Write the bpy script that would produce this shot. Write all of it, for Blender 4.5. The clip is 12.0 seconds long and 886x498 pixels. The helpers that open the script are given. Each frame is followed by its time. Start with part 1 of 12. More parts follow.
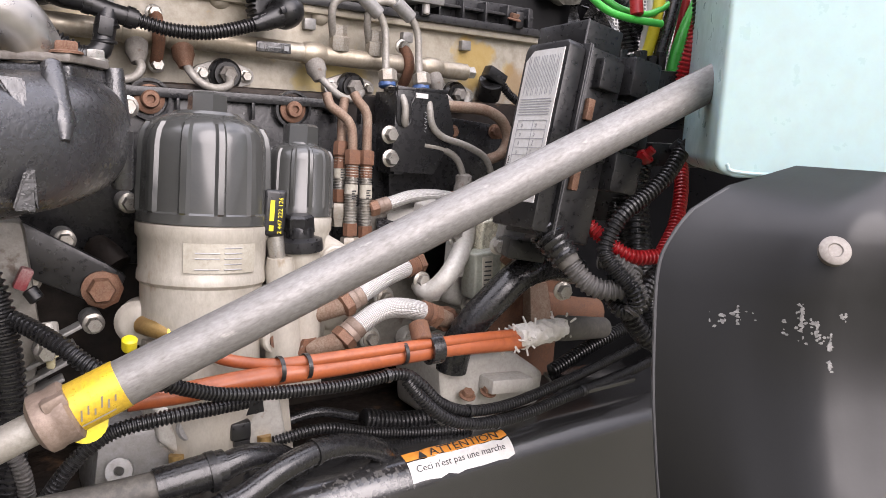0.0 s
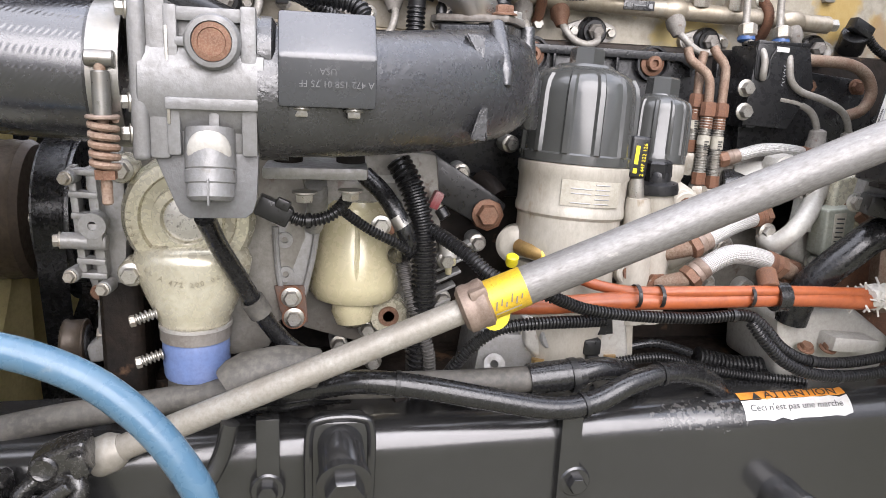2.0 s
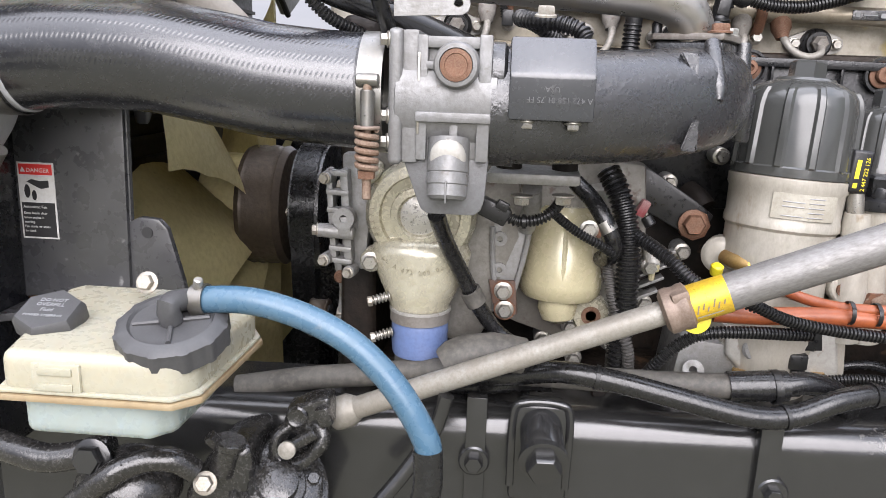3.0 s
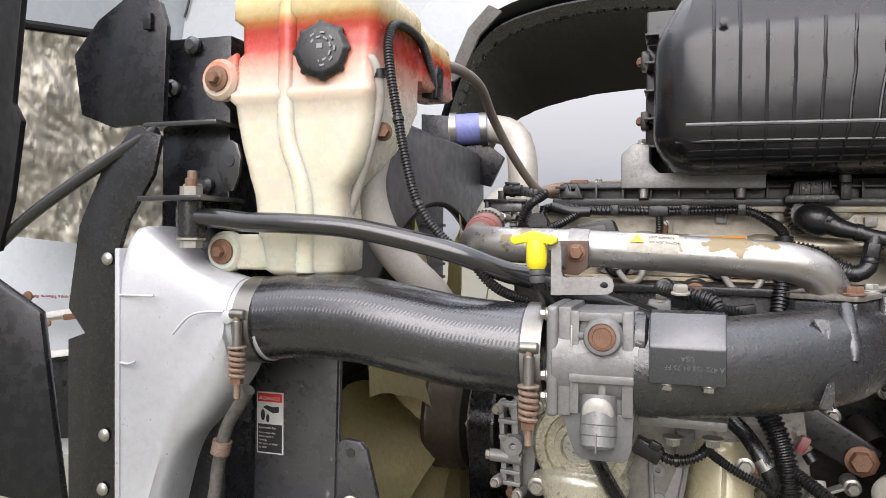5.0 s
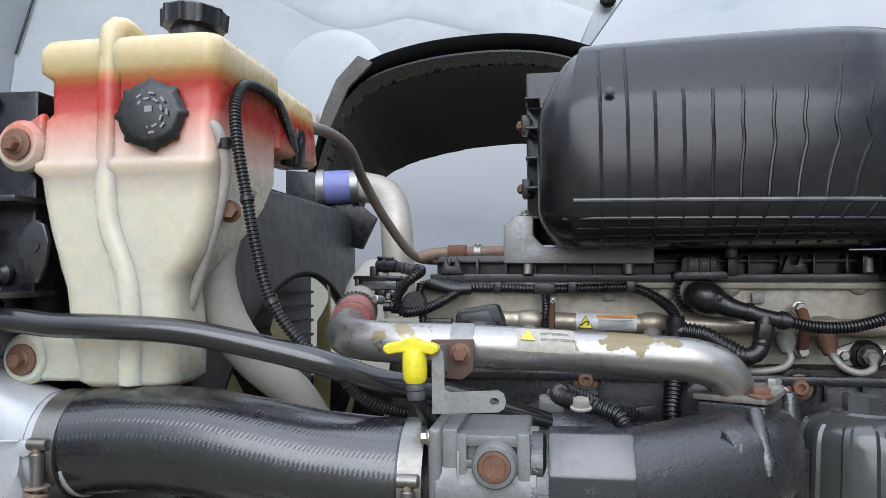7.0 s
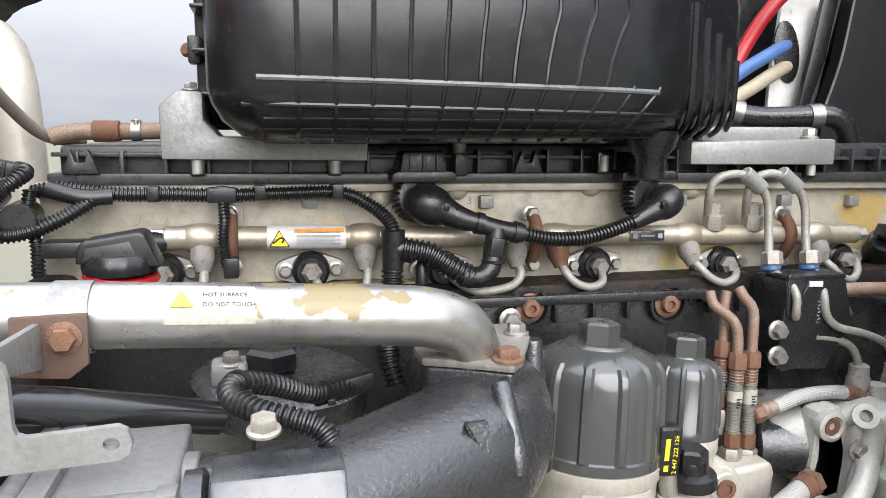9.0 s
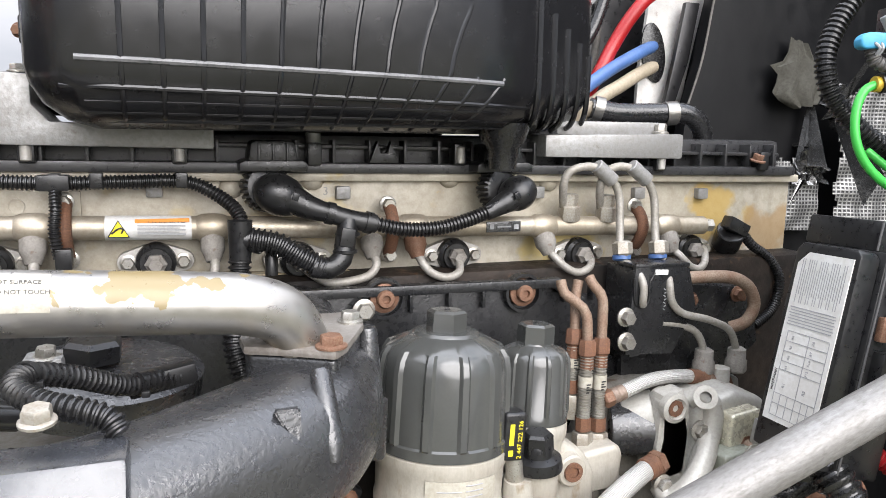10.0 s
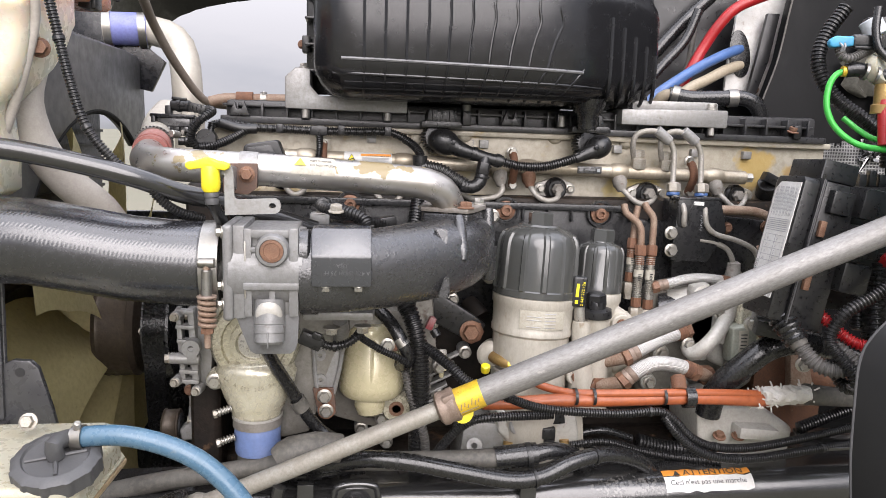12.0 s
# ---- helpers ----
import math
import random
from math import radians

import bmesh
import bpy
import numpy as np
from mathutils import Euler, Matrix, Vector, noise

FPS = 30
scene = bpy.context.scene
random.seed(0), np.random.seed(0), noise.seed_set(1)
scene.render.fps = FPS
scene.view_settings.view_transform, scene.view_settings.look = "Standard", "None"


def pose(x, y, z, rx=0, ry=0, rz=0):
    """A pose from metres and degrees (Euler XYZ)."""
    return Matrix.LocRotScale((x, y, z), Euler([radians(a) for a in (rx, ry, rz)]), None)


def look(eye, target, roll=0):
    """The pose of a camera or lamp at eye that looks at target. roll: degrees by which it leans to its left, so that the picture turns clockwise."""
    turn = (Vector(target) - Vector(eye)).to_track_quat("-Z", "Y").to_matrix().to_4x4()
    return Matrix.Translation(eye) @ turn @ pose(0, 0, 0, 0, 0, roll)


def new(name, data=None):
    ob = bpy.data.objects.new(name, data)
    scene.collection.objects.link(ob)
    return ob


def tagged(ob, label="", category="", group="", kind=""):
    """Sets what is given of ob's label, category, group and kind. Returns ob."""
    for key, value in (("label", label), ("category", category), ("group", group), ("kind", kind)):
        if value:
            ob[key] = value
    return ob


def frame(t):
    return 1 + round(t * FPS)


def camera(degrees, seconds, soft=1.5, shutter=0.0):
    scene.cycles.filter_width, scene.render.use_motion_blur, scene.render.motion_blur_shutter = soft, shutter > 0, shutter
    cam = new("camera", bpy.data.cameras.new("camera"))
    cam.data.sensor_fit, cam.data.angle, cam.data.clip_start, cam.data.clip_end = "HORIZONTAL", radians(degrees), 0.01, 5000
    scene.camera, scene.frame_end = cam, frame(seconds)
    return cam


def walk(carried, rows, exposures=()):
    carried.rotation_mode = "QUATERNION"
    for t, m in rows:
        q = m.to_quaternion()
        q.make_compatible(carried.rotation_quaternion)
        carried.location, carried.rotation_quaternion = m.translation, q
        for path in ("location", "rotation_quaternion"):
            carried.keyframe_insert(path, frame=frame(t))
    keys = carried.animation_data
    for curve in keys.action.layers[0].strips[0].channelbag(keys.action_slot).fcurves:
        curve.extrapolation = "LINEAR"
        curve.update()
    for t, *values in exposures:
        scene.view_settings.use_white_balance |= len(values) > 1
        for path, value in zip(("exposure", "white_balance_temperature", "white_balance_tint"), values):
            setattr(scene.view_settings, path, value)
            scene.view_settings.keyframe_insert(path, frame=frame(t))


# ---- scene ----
cam = camera(62.3, 12.0, soft=0.6)
METRES, EYE, TILT, LEAN, TURN = 1.5, 0.0, -9.694, -2.404, -33.094
ROWS = [
    (0.0, 0.0, 0.0, 0.0, 0.0, 0.0, -0.0),
    (0.5, -0.0029, -0.0219, -0.0134, 2.85, -2.21, -1.03),
    (1.0, -0.0201, -0.0427, -0.0169, 7.88, -3.18, -1.99),
    (1.5, -0.0387, -0.0576, -0.0178, 14.32, -3.56, -2.9),
    (2.0, -0.0477, -0.0757, -0.0195, 21.57, -3.76, -3.97),
    (2.5, -0.0436, -0.0995, -0.0231, 29.46, -4.05, -5.08),
    (3.0, -0.0307, -0.1237, -0.0249, 37.16, -4.27, -5.92),
    (5.0, 0.0415, -0.1841, 0.0336, 51.59, 7.16, -6.52),
    (5.5, 0.0381, -0.1906, 0.0607, 51.46, 10.93, -6.13),
    (6.0, 0.0341, -0.1856, 0.0791, 50.07, 13.17, -5.63),
    (6.5, 0.014, -0.1647, 0.0757, 46.73, 13.09, -5.08),
    (8.5, -0.1154, -0.0164, 0.1443, 24.92, 1.21, -1.81),
    (9.0, -0.1013, 0.0172, 0.1502, 19.61, 0.82, -1.15),
    (9.5, -0.0821, 0.0306, 0.1496, 15.58, 0.96, -0.71),
    (10.0, -0.057, 0.0328, 0.1438, 13.1, 0.94, -0.76),
    (10.5, -0.0245, 0.0228, 0.1307, 13.42, 0.71, -1.64),
    (11.0, 0.0184, -0.0226, 0.1024, 17.26, 0.31, -3.03),
    (11.5, 0.0602, -0.1086, 0.0803, 22.46, 0.32, -3.83),
    (12.0, 0.0915, -0.2517, 0.0476, 25.91, 1.1, -3.67),
]
EXPOSURES = [(0.0, 0.60, 6700, 22), (1.5, 0.80, 6500, 18), (3.0, 0.70, 6400, 17), (5.0, 0.30, 6600, 16), (5.5, 0.0, 6050, 12), (6.5, -0.32, 5850, 11), (8.5, 0.52, 6350, 12), (9.5, 0.78, 6400, 12), (10.5, 0.82, 6550, 15), (12.0, 0.55, 6600, 17)]
walk(cam, [(t, pose(0, 0, EYE, TILT, LEAN, TURN) @ pose(METRES * x, METRES * y, METRES * z, 90 + pitch, roll, yaw)) for t, x, y, z, yaw, pitch, roll in ROWS], EXPOSURES)

# ---- sky and sun: a bright overcast day with thin gaps in the cloud ----
world = bpy.data.worlds.new("sky")
scene.world = world
world.use_nodes = True
wn, wl = world.node_tree.nodes, world.node_tree.links
wn.clear()
sky = wn.new("ShaderNodeTexSky")
sky.sky_type, sky.sun_disc, sky.sun_elevation, sky.sun_rotation = "NISHITA", False, radians(31), radians(185)
sky_level = wn.new("ShaderNodeVectorMath")
sky_level.operation = "SCALE"
sky_level.inputs["Scale"].default_value = 0.10
wl.new(sky.outputs[0], sky_level.inputs[0])
wcoord = wn.new("ShaderNodeTexCoord")
wmap = wn.new("ShaderNodeMapping")
wmap.inputs["Scale"].default_value = (1.0, 1.0, 3.5)
wl.new(wcoord.outputs["Generated"], wmap.inputs[0])
cloud = wn.new("ShaderNodeTexNoise")
cloud.inputs["Scale"].default_value, cloud.inputs["Detail"].default_value, cloud.inputs["Roughness"].default_value = 1.6, 7.0, 0.55
wl.new(wmap.outputs[0], cloud.inputs["Vector"])
cloud_ramp = wn.new("ShaderNodeValToRGB")
cloud_ramp.color_ramp.elements[0].position, cloud_ramp.color_ramp.elements[0].color = 0.30, (0.58, 0.64, 0.73, 1)
cloud_ramp.color_ramp.elements[1].position, cloud_ramp.color_ramp.elements[1].color = 0.62, (0.88, 0.91, 0.96, 1)
wl.new(cloud.outputs[0], cloud_ramp.inputs[0])
gaps = wn.new("ShaderNodeValToRGB")
gaps.color_ramp.elements[0].position, gaps.color_ramp.elements[0].color = 0.34, (0.35, 0.35, 0.35, 1)
gaps.color_ramp.elements[1].position, gaps.color_ramp.elements[1].color = 0.48, (1, 1, 1, 1)
wl.new(cloud.outputs[0], gaps.inputs[0])
wmix = wn.new("ShaderNodeMixRGB")
wl.new(gaps.outputs[0], wmix.inputs[0])
wl.new(sky_level.outputs[0], wmix.inputs[1])
wl.new(cloud_ramp.outputs[0], wmix.inputs[2])
# an overcast sky is about three times as bright overhead as at the horizon
wsep = wn.new("ShaderNodeSeparateXYZ")
wl.new(wcoord.outputs["Generated"], wsep.inputs[0])
wpow, wgrad = wn.new("ShaderNodeMath"), wn.new("ShaderNodeMath")
wpow.operation, wpow.use_clamp, wpow.inputs[1].default_value = "POWER", True, 1.5
wl.new(wsep.outputs[2], wpow.inputs[0])
wgrad.operation, wgrad.inputs[1].default_value, wgrad.inputs[2].default_value = "MULTIPLY_ADD", 3.1, 0.47
wl.new(wpow.outputs[0], wgrad.inputs[0])
wback = wn.new("ShaderNodeBackground")
wl.new(wgrad.outputs[0], wback.inputs["Strength"])
wl.new(wmix.outputs[0], wback.inputs[0])
wout = wn.new("ShaderNodeOutputWorld")
wl.new(wback.outputs[0], wout.inputs[0])
sun = new("sun", bpy.data.lights.new("sun", "SUN"))
sun.data.energy, sun.data.angle, sun.data.color = 3.0, radians(55), (1.0, 0.98, 0.95)
sun.matrix_world = look((0.3, -2.75, 2.05), (0, 0.6, 0))


from mathutils.bvhtree import BVHTree

# ---- small building kit ----
BASES = {}


def V(p):
    return Vector(p)


def thing(name, label, category, base=(0, 0, 0), group="", kind=""):
    """A top-level Empty that holds the parts of one thing."""
    ob = new(name)
    ob.location = base
    ob.empty_display_size = 0.02
    BASES[ob.name] = V(base)
    return tagged(ob, label, category, group, kind)


def root_base(ob):
    while ob.parent:
        ob = ob.parent
    return BASES.get(ob.name, V((0, 0, 0)))


def part(name, bm, material, parent=None, label="", angle=38):
    """Links a bmesh, given in world coordinates, as one mesh object."""
    me = bpy.data.meshes.new(name)
    if parent:
        bmesh.ops.translate(bm, verts=bm.verts, vec=-root_base(parent))
    bm.to_mesh(me)
    bm.free()
    for p in me.polygons:
        p.use_smooth = True
    me.set_sharp_from_angle(angle=radians(angle))
    me.materials.append(material)
    ob = new(name, me)
    if parent:
        ob.parent = parent
    if label:
        ob["label"] = label
    return ob


def solo(name, bm, material, label, category, group="", kind="", angle=38):
    return tagged(part(name, bm, material, angle=angle), label, category, group, kind)


def axes(d):
    d = V(d).normalized()
    u = d.cross(V((0, 0, 1)) if abs(d.z) < 0.9 else V((1, 0, 0))).normalized()
    return d, u, d.cross(u)


def box(c, s, rot=(0, 0, 0), bev=0.002, bm=None, seg=2):
    t = bmesh.new()
    bmesh.ops.create_cube(t, size=1.0)
    bmesh.ops.scale(t, vec=s, verts=t.verts)
    if bev > 0:
        bmesh.ops.bevel(t, geom=t.edges[:], offset=min(bev, min(s) * 0.45), segments=seg, affect="EDGES", profile=0.6)
    bmesh.ops.transform(t, matrix=pose(*c, *rot), verts=t.verts)
    return merge(bm, t)


def merge(bm, t):
    if bm is None:
        return t
    me = bpy.data.meshes.new("tmp")
    t.to_mesh(me)
    t.free()
    bm.from_mesh(me)
    bpy.data.meshes.remove(me)
    return bm


def span(lo, hi, bev=0.002, bm=None, seg=2):
    """A box from corner to corner."""
    lo, hi = V(lo), V(hi)
    return box((lo + hi) / 2, [abs(a) for a in (hi - lo)], bev=bev, bm=bm, seg=seg)


def lathe(p, d, profile, n=28, bm=None, flute=None):
    """Turns a profile of (radius, height) rows round the axis d from p. flute: (count, depth, first row, last row)."""
    t = bmesh.new()
    d, u, w = axes(d)
    rings = []
    for k, (r, h) in enumerate(profile):
        ring = []
        for i in range(n):
            a = math.tau * i / n
            rr = r
            if flute and flute[2] <= k <= flute[3]:
                rr = r + flute[1] * (1 if (i * flute[0] / n) % 1 < 0.22 else 0)
            ring.append(t.verts.new(V(p) + d * h + (u * math.cos(a) + w * math.sin(a)) * rr))
        rings.append(ring)
    for a, b in zip(rings, rings[1:]):
        for i in range(n):
            t.faces.new((a[i], a[(i + 1) % n], b[(i + 1) % n], b[i]))
    t.faces.new(list(reversed(rings[0])))
    t.faces.new(rings[-1])
    bmesh.ops.recalc_face_normals(t, faces=t.faces)
    return merge(bm, t)


def cyl(p, q, r, r2=None, n=20, bev=0.0012, bm=None):
    L = (V(q) - V(p)).length
    r2 = r if r2 is None else r2
    b = min(bev, L * 0.3, r * 0.4)
    return lathe(p, V(q) - V(p), [(r - b, 0), (r, b), (r2, L - b), (r2 - b, L)], n, bm)


def ring(p, q, r, thick, n=28, bm=None):
    """A short hollow band between two points."""
    L = (V(q) - V(p)).length
    t = bmesh.new()
    d, u, w = axes(V(q) - V(p))
    prof = [(r, 0), (r + thick, 0), (r + thick, L), (r, L)]
    rings = [[t.verts.new(V(p) + d * h + (u * math.cos(math.tau * i / n) + w * math.sin(math.tau * i / n)) * rr) for i in range(n)] for rr, h in prof]
    for a, b in zip(rings, rings[1:] + rings[:1]):
        for i in range(n):
            t.faces.new((a[i], a[(i + 1) % n], b[(i + 1) % n], b[i]))
    bmesh.ops.recalc_face_normals(t, faces=t.faces)
    return merge(bm, t)


def prism(outline, o, u, v, depth, bev=0.002, bm=None, seg=2):
    """An outline of (a, b) rows in the plane o + a u + b v, drawn out by depth along u x v."""
    t = bmesh.new()
    o, u, v = V(o), V(u).normalized(), V(v).normalized()
    n = u.cross(v)
    lo = [t.verts.new(o + u * a + v * b) for a, b in outline]
    hi = [t.verts.new(o + u * a + v * b + n * depth) for a, b in outline]
    t.faces.new(lo), t.faces.new(hi)
    m = len(outline)
    for i in range(m):
        t.faces.new((lo[i], lo[(i + 1) % m], hi[(i + 1) % m], hi[i]))
    bmesh.ops.recalc_face_normals(t, faces=t.faces)
    if bev > 0:
        bmesh.ops.bevel(t, geom=t.edges[:], offset=bev, segments=seg, affect="EDGES", profile=0.6, clamp_overlap=True)
    return merge(bm, t)


def xz(outline, y0, y1, bev=0.002, bm=None, seg=2):
    """A plate or block with its outline in the upright plane along the engine."""
    return prism(outline, (0, max(y0, y1), 0), (1, 0, 0), (0, 0, 1), abs(y1 - y0), bev, bm, seg)


def smooth_path(pts, step):
    """A Catmull-Rom curve through the points, in steps of about that length."""
    pts = [V(p) for p in pts]
    if len(pts) == 2:
        n = max(1, int((pts[1] - pts[0]).length / step))
        return [pts[0].lerp(pts[1], i / n) for i in range(n + 1)]
    ext = [pts[0] * 2 - pts[1]] + pts + [pts[-1] * 2 - pts[-2]]
    out = []
    for i in range(1, len(ext) - 2):
        a, b, c, d = ext[i - 1:i + 3]
        n = max(2, int((c - b).length / step))
        for k in range(n):
            s = k / n
            out.append(0.5 * ((2 * b) + (c - a) * s + (2 * a - 5 * b + 4 * c - d) * s * s + (3 * b - a - 3 * c + d) * s ** 3))
    out.append(pts[-1])
    return out


def tube(pts, r, n=12, rib=0.0, depth=0.0009, step=None, r_end=None, bm=None, sag=True):
    """A hose along a curve. rib: the pitch of its corrugation. The UV map runs round it and along it, in metres."""
    t = bmesh.new()
    uv = t.loops.layers.uv.new("uv")
    if rib:
        base = smooth_path(pts, rib / 4)
        total = sum((b - a).length for a, b in zip(base, base[1:]))
        m = max(8, int(total / rib) * 4)
        path, acc, j = [base[0]], 0.0, 0
        for k in range(1, m + 1):
            want = total * k / m
            while j < len(base) - 2 and acc + (base[j + 1] - base[j]).length < want:
                acc += (base[j + 1] - base[j]).length
                j += 1
            seg = (base[j + 1] - base[j])
            path.append(base[j] + seg * min(1, (want - acc) / max(seg.length, 1e-9)))
    else:
        path = smooth_path(pts, step or max(0.004, r * 0.7)) if sag else [V(p) for p in pts]
    d, u, w = axes(path[1] - path[0])
    rings, run, at = [], 0.0, []
    for k, p in enumerate(path):
        tan = (path[min(k + 1, len(path) - 1)] - path[max(k - 1, 0)]).normalized()
        u = (u - tan * u.dot(tan)).normalized()
        w = tan.cross(u)
        if k:
            run += (p - path[k - 1]).length
        rr = r if r_end is None else r + (r_end - r) * k / (len(path) - 1)
        if rib:
            rr += (depth if k % 4 in (1, 2) else -depth)
        at.append(run)
        rings.append([t.verts.new(p + (u * math.cos(math.tau * i / n) + w * math.sin(math.tau * i / n)) * rr) for i in range(n)])
    for k in range(len(rings) - 1):
        a, b = rings[k], rings[k + 1]
        for i in range(n):
            f = t.faces.new((a[i], a[(i + 1) % n], b[(i + 1) % n], b[i]))
            for lp, (x, y) in zip(f.loops, ((i, k), (i + 1, k), (i + 1, k + 1), (i, k + 1))):
                lp[uv].uv = (math.tau * r * x / n, at[y])
    t.faces.new(list(reversed(rings[0]))), t.faces.new(rings[-1])
    return merge(bm, t)


def hexhead(p, d, r=0.006, h=0.006, washer=1.35, bm=None, hollow=False):
    """A flanged hexagon head on a surface."""
    d = V(d).normalized()
    bm = lathe(p, d, [(r * washer, 0), (r * washer, h * 0.18), (r * 1.02, h * 0.3)], 18, bm)
    bm = lathe(V(p) + d * h * 0.3, d, [(r, 0), (r, h * 0.6), (r * 0.88, h * 0.75)], 6, bm)
    if hollow:
        bm = lathe(V(p) + d * h * 0.7, d, [(r * 0.55, 0), (r * 0.55, h * 0.4)], 10, bm)
    return bm


def bolt(parent, p, d, material, r=0.006, h=0.006, name="bolt", label="", washer=1.35):
    return part(name, hexhead(p, d, r, h, washer), material, parent, label)


def ball(c, s, rot=(0, 0, 0), n=16, bm=None):
    t = bmesh.new()
    bmesh.ops.create_uvsphere(t, u_segments=n, v_segments=max(6, n // 2), radius=1.0)
    bmesh.ops.scale(t, vec=s if hasattr(s, "__len__") else (s, s, s), verts=t.verts)
    bmesh.ops.transform(t, matrix=pose(*c, *rot), verts=t.verts)
    return merge(bm, t)


def rough_up(bm, amount, scale, seed=0):
    """Uneven casting, dents and sag."""
    for v in bm.verts:
        v.co += noise.noise_vector(v.co * scale + V((seed, seed * 2, 0))) * amount
    return bm


def tie(parent, p, d, r, material, name="cable_tie"):
    """A cable tie round a hose: a band with its lock."""
    d = V(d).normalized()
    bm = ring(V(p) - d * 0.0022, V(p) + d * 0.0022, r, 0.0011, 16)
    _, u, w = axes(d)
    q = V(p) + (w * 0.6 - u * 0.8).normalized() * (r + 0.002)
    bm = box(q, (0.006, 0.006, 0.005), bev=0.001, bm=bm)
    return part(name, bm, material, parent)


def words(text, o, u, v, size, material, parent, name="lettering", align="LEFT", wide=1.0):
    """Built-in font lettering as a thin mesh. o: the baseline's start; u along it, v up."""
    cu = bpy.data.curves.new("lettering", "FONT")
    cu.body, cu.size, cu.align_x, cu.extrude, cu.resolution_u = text, size, align, 0.00015, 2
    tmp = new("tmp_text", cu)
    me = bpy.data.meshes.new_from_object(tmp)
    bpy.data.objects.remove(tmp)
    bpy.data.curves.remove(cu)
    u, v = V(u).normalized(), V(v).normalized()
    w = u.cross(v)
    m = Matrix(((u.x * wide, v.x, w.x, o[0]), (u.y * wide, v.y, w.y, o[1]), (u.z * wide, v.z, w.z, o[2]), (0, 0, 0, 1)))
    me.transform(m)
    if parent:
        me.transform(Matrix.Translation(-root_base(parent)))
    me.materials.clear()
    me.materials.append(material)
    me.name = name
    ob = new(name, me)
    ob.parent = parent
    return ob


def bars(rows, o, u, v, material, parent, name="printed_lines", lift=0.0003):
    """Unreadable print: one joined mesh of thin bars. rows: (a, b, length, height) in metres on the plane."""
    bm = bmesh.new()
    u, v = V(u).normalized(), V(v).normalized()
    w = u.cross(v) * lift
    for a, b, l, h in rows:
        q = [V(o) + u * x + v * y for x, y in ((a, b), (a + l, b), (a + l, b + h), (a, b + h))]
        lo = [bm.verts.new(p) for p in q]
        hi = [bm.verts.new(p + w) for p in q]
        bm.faces.new(hi)
        for i in range(4):
            bm.faces.new((lo[i], lo[(i + 1) % 4], hi[(i + 1) % 4], hi[i]))
    return part(name, bm, material, parent)


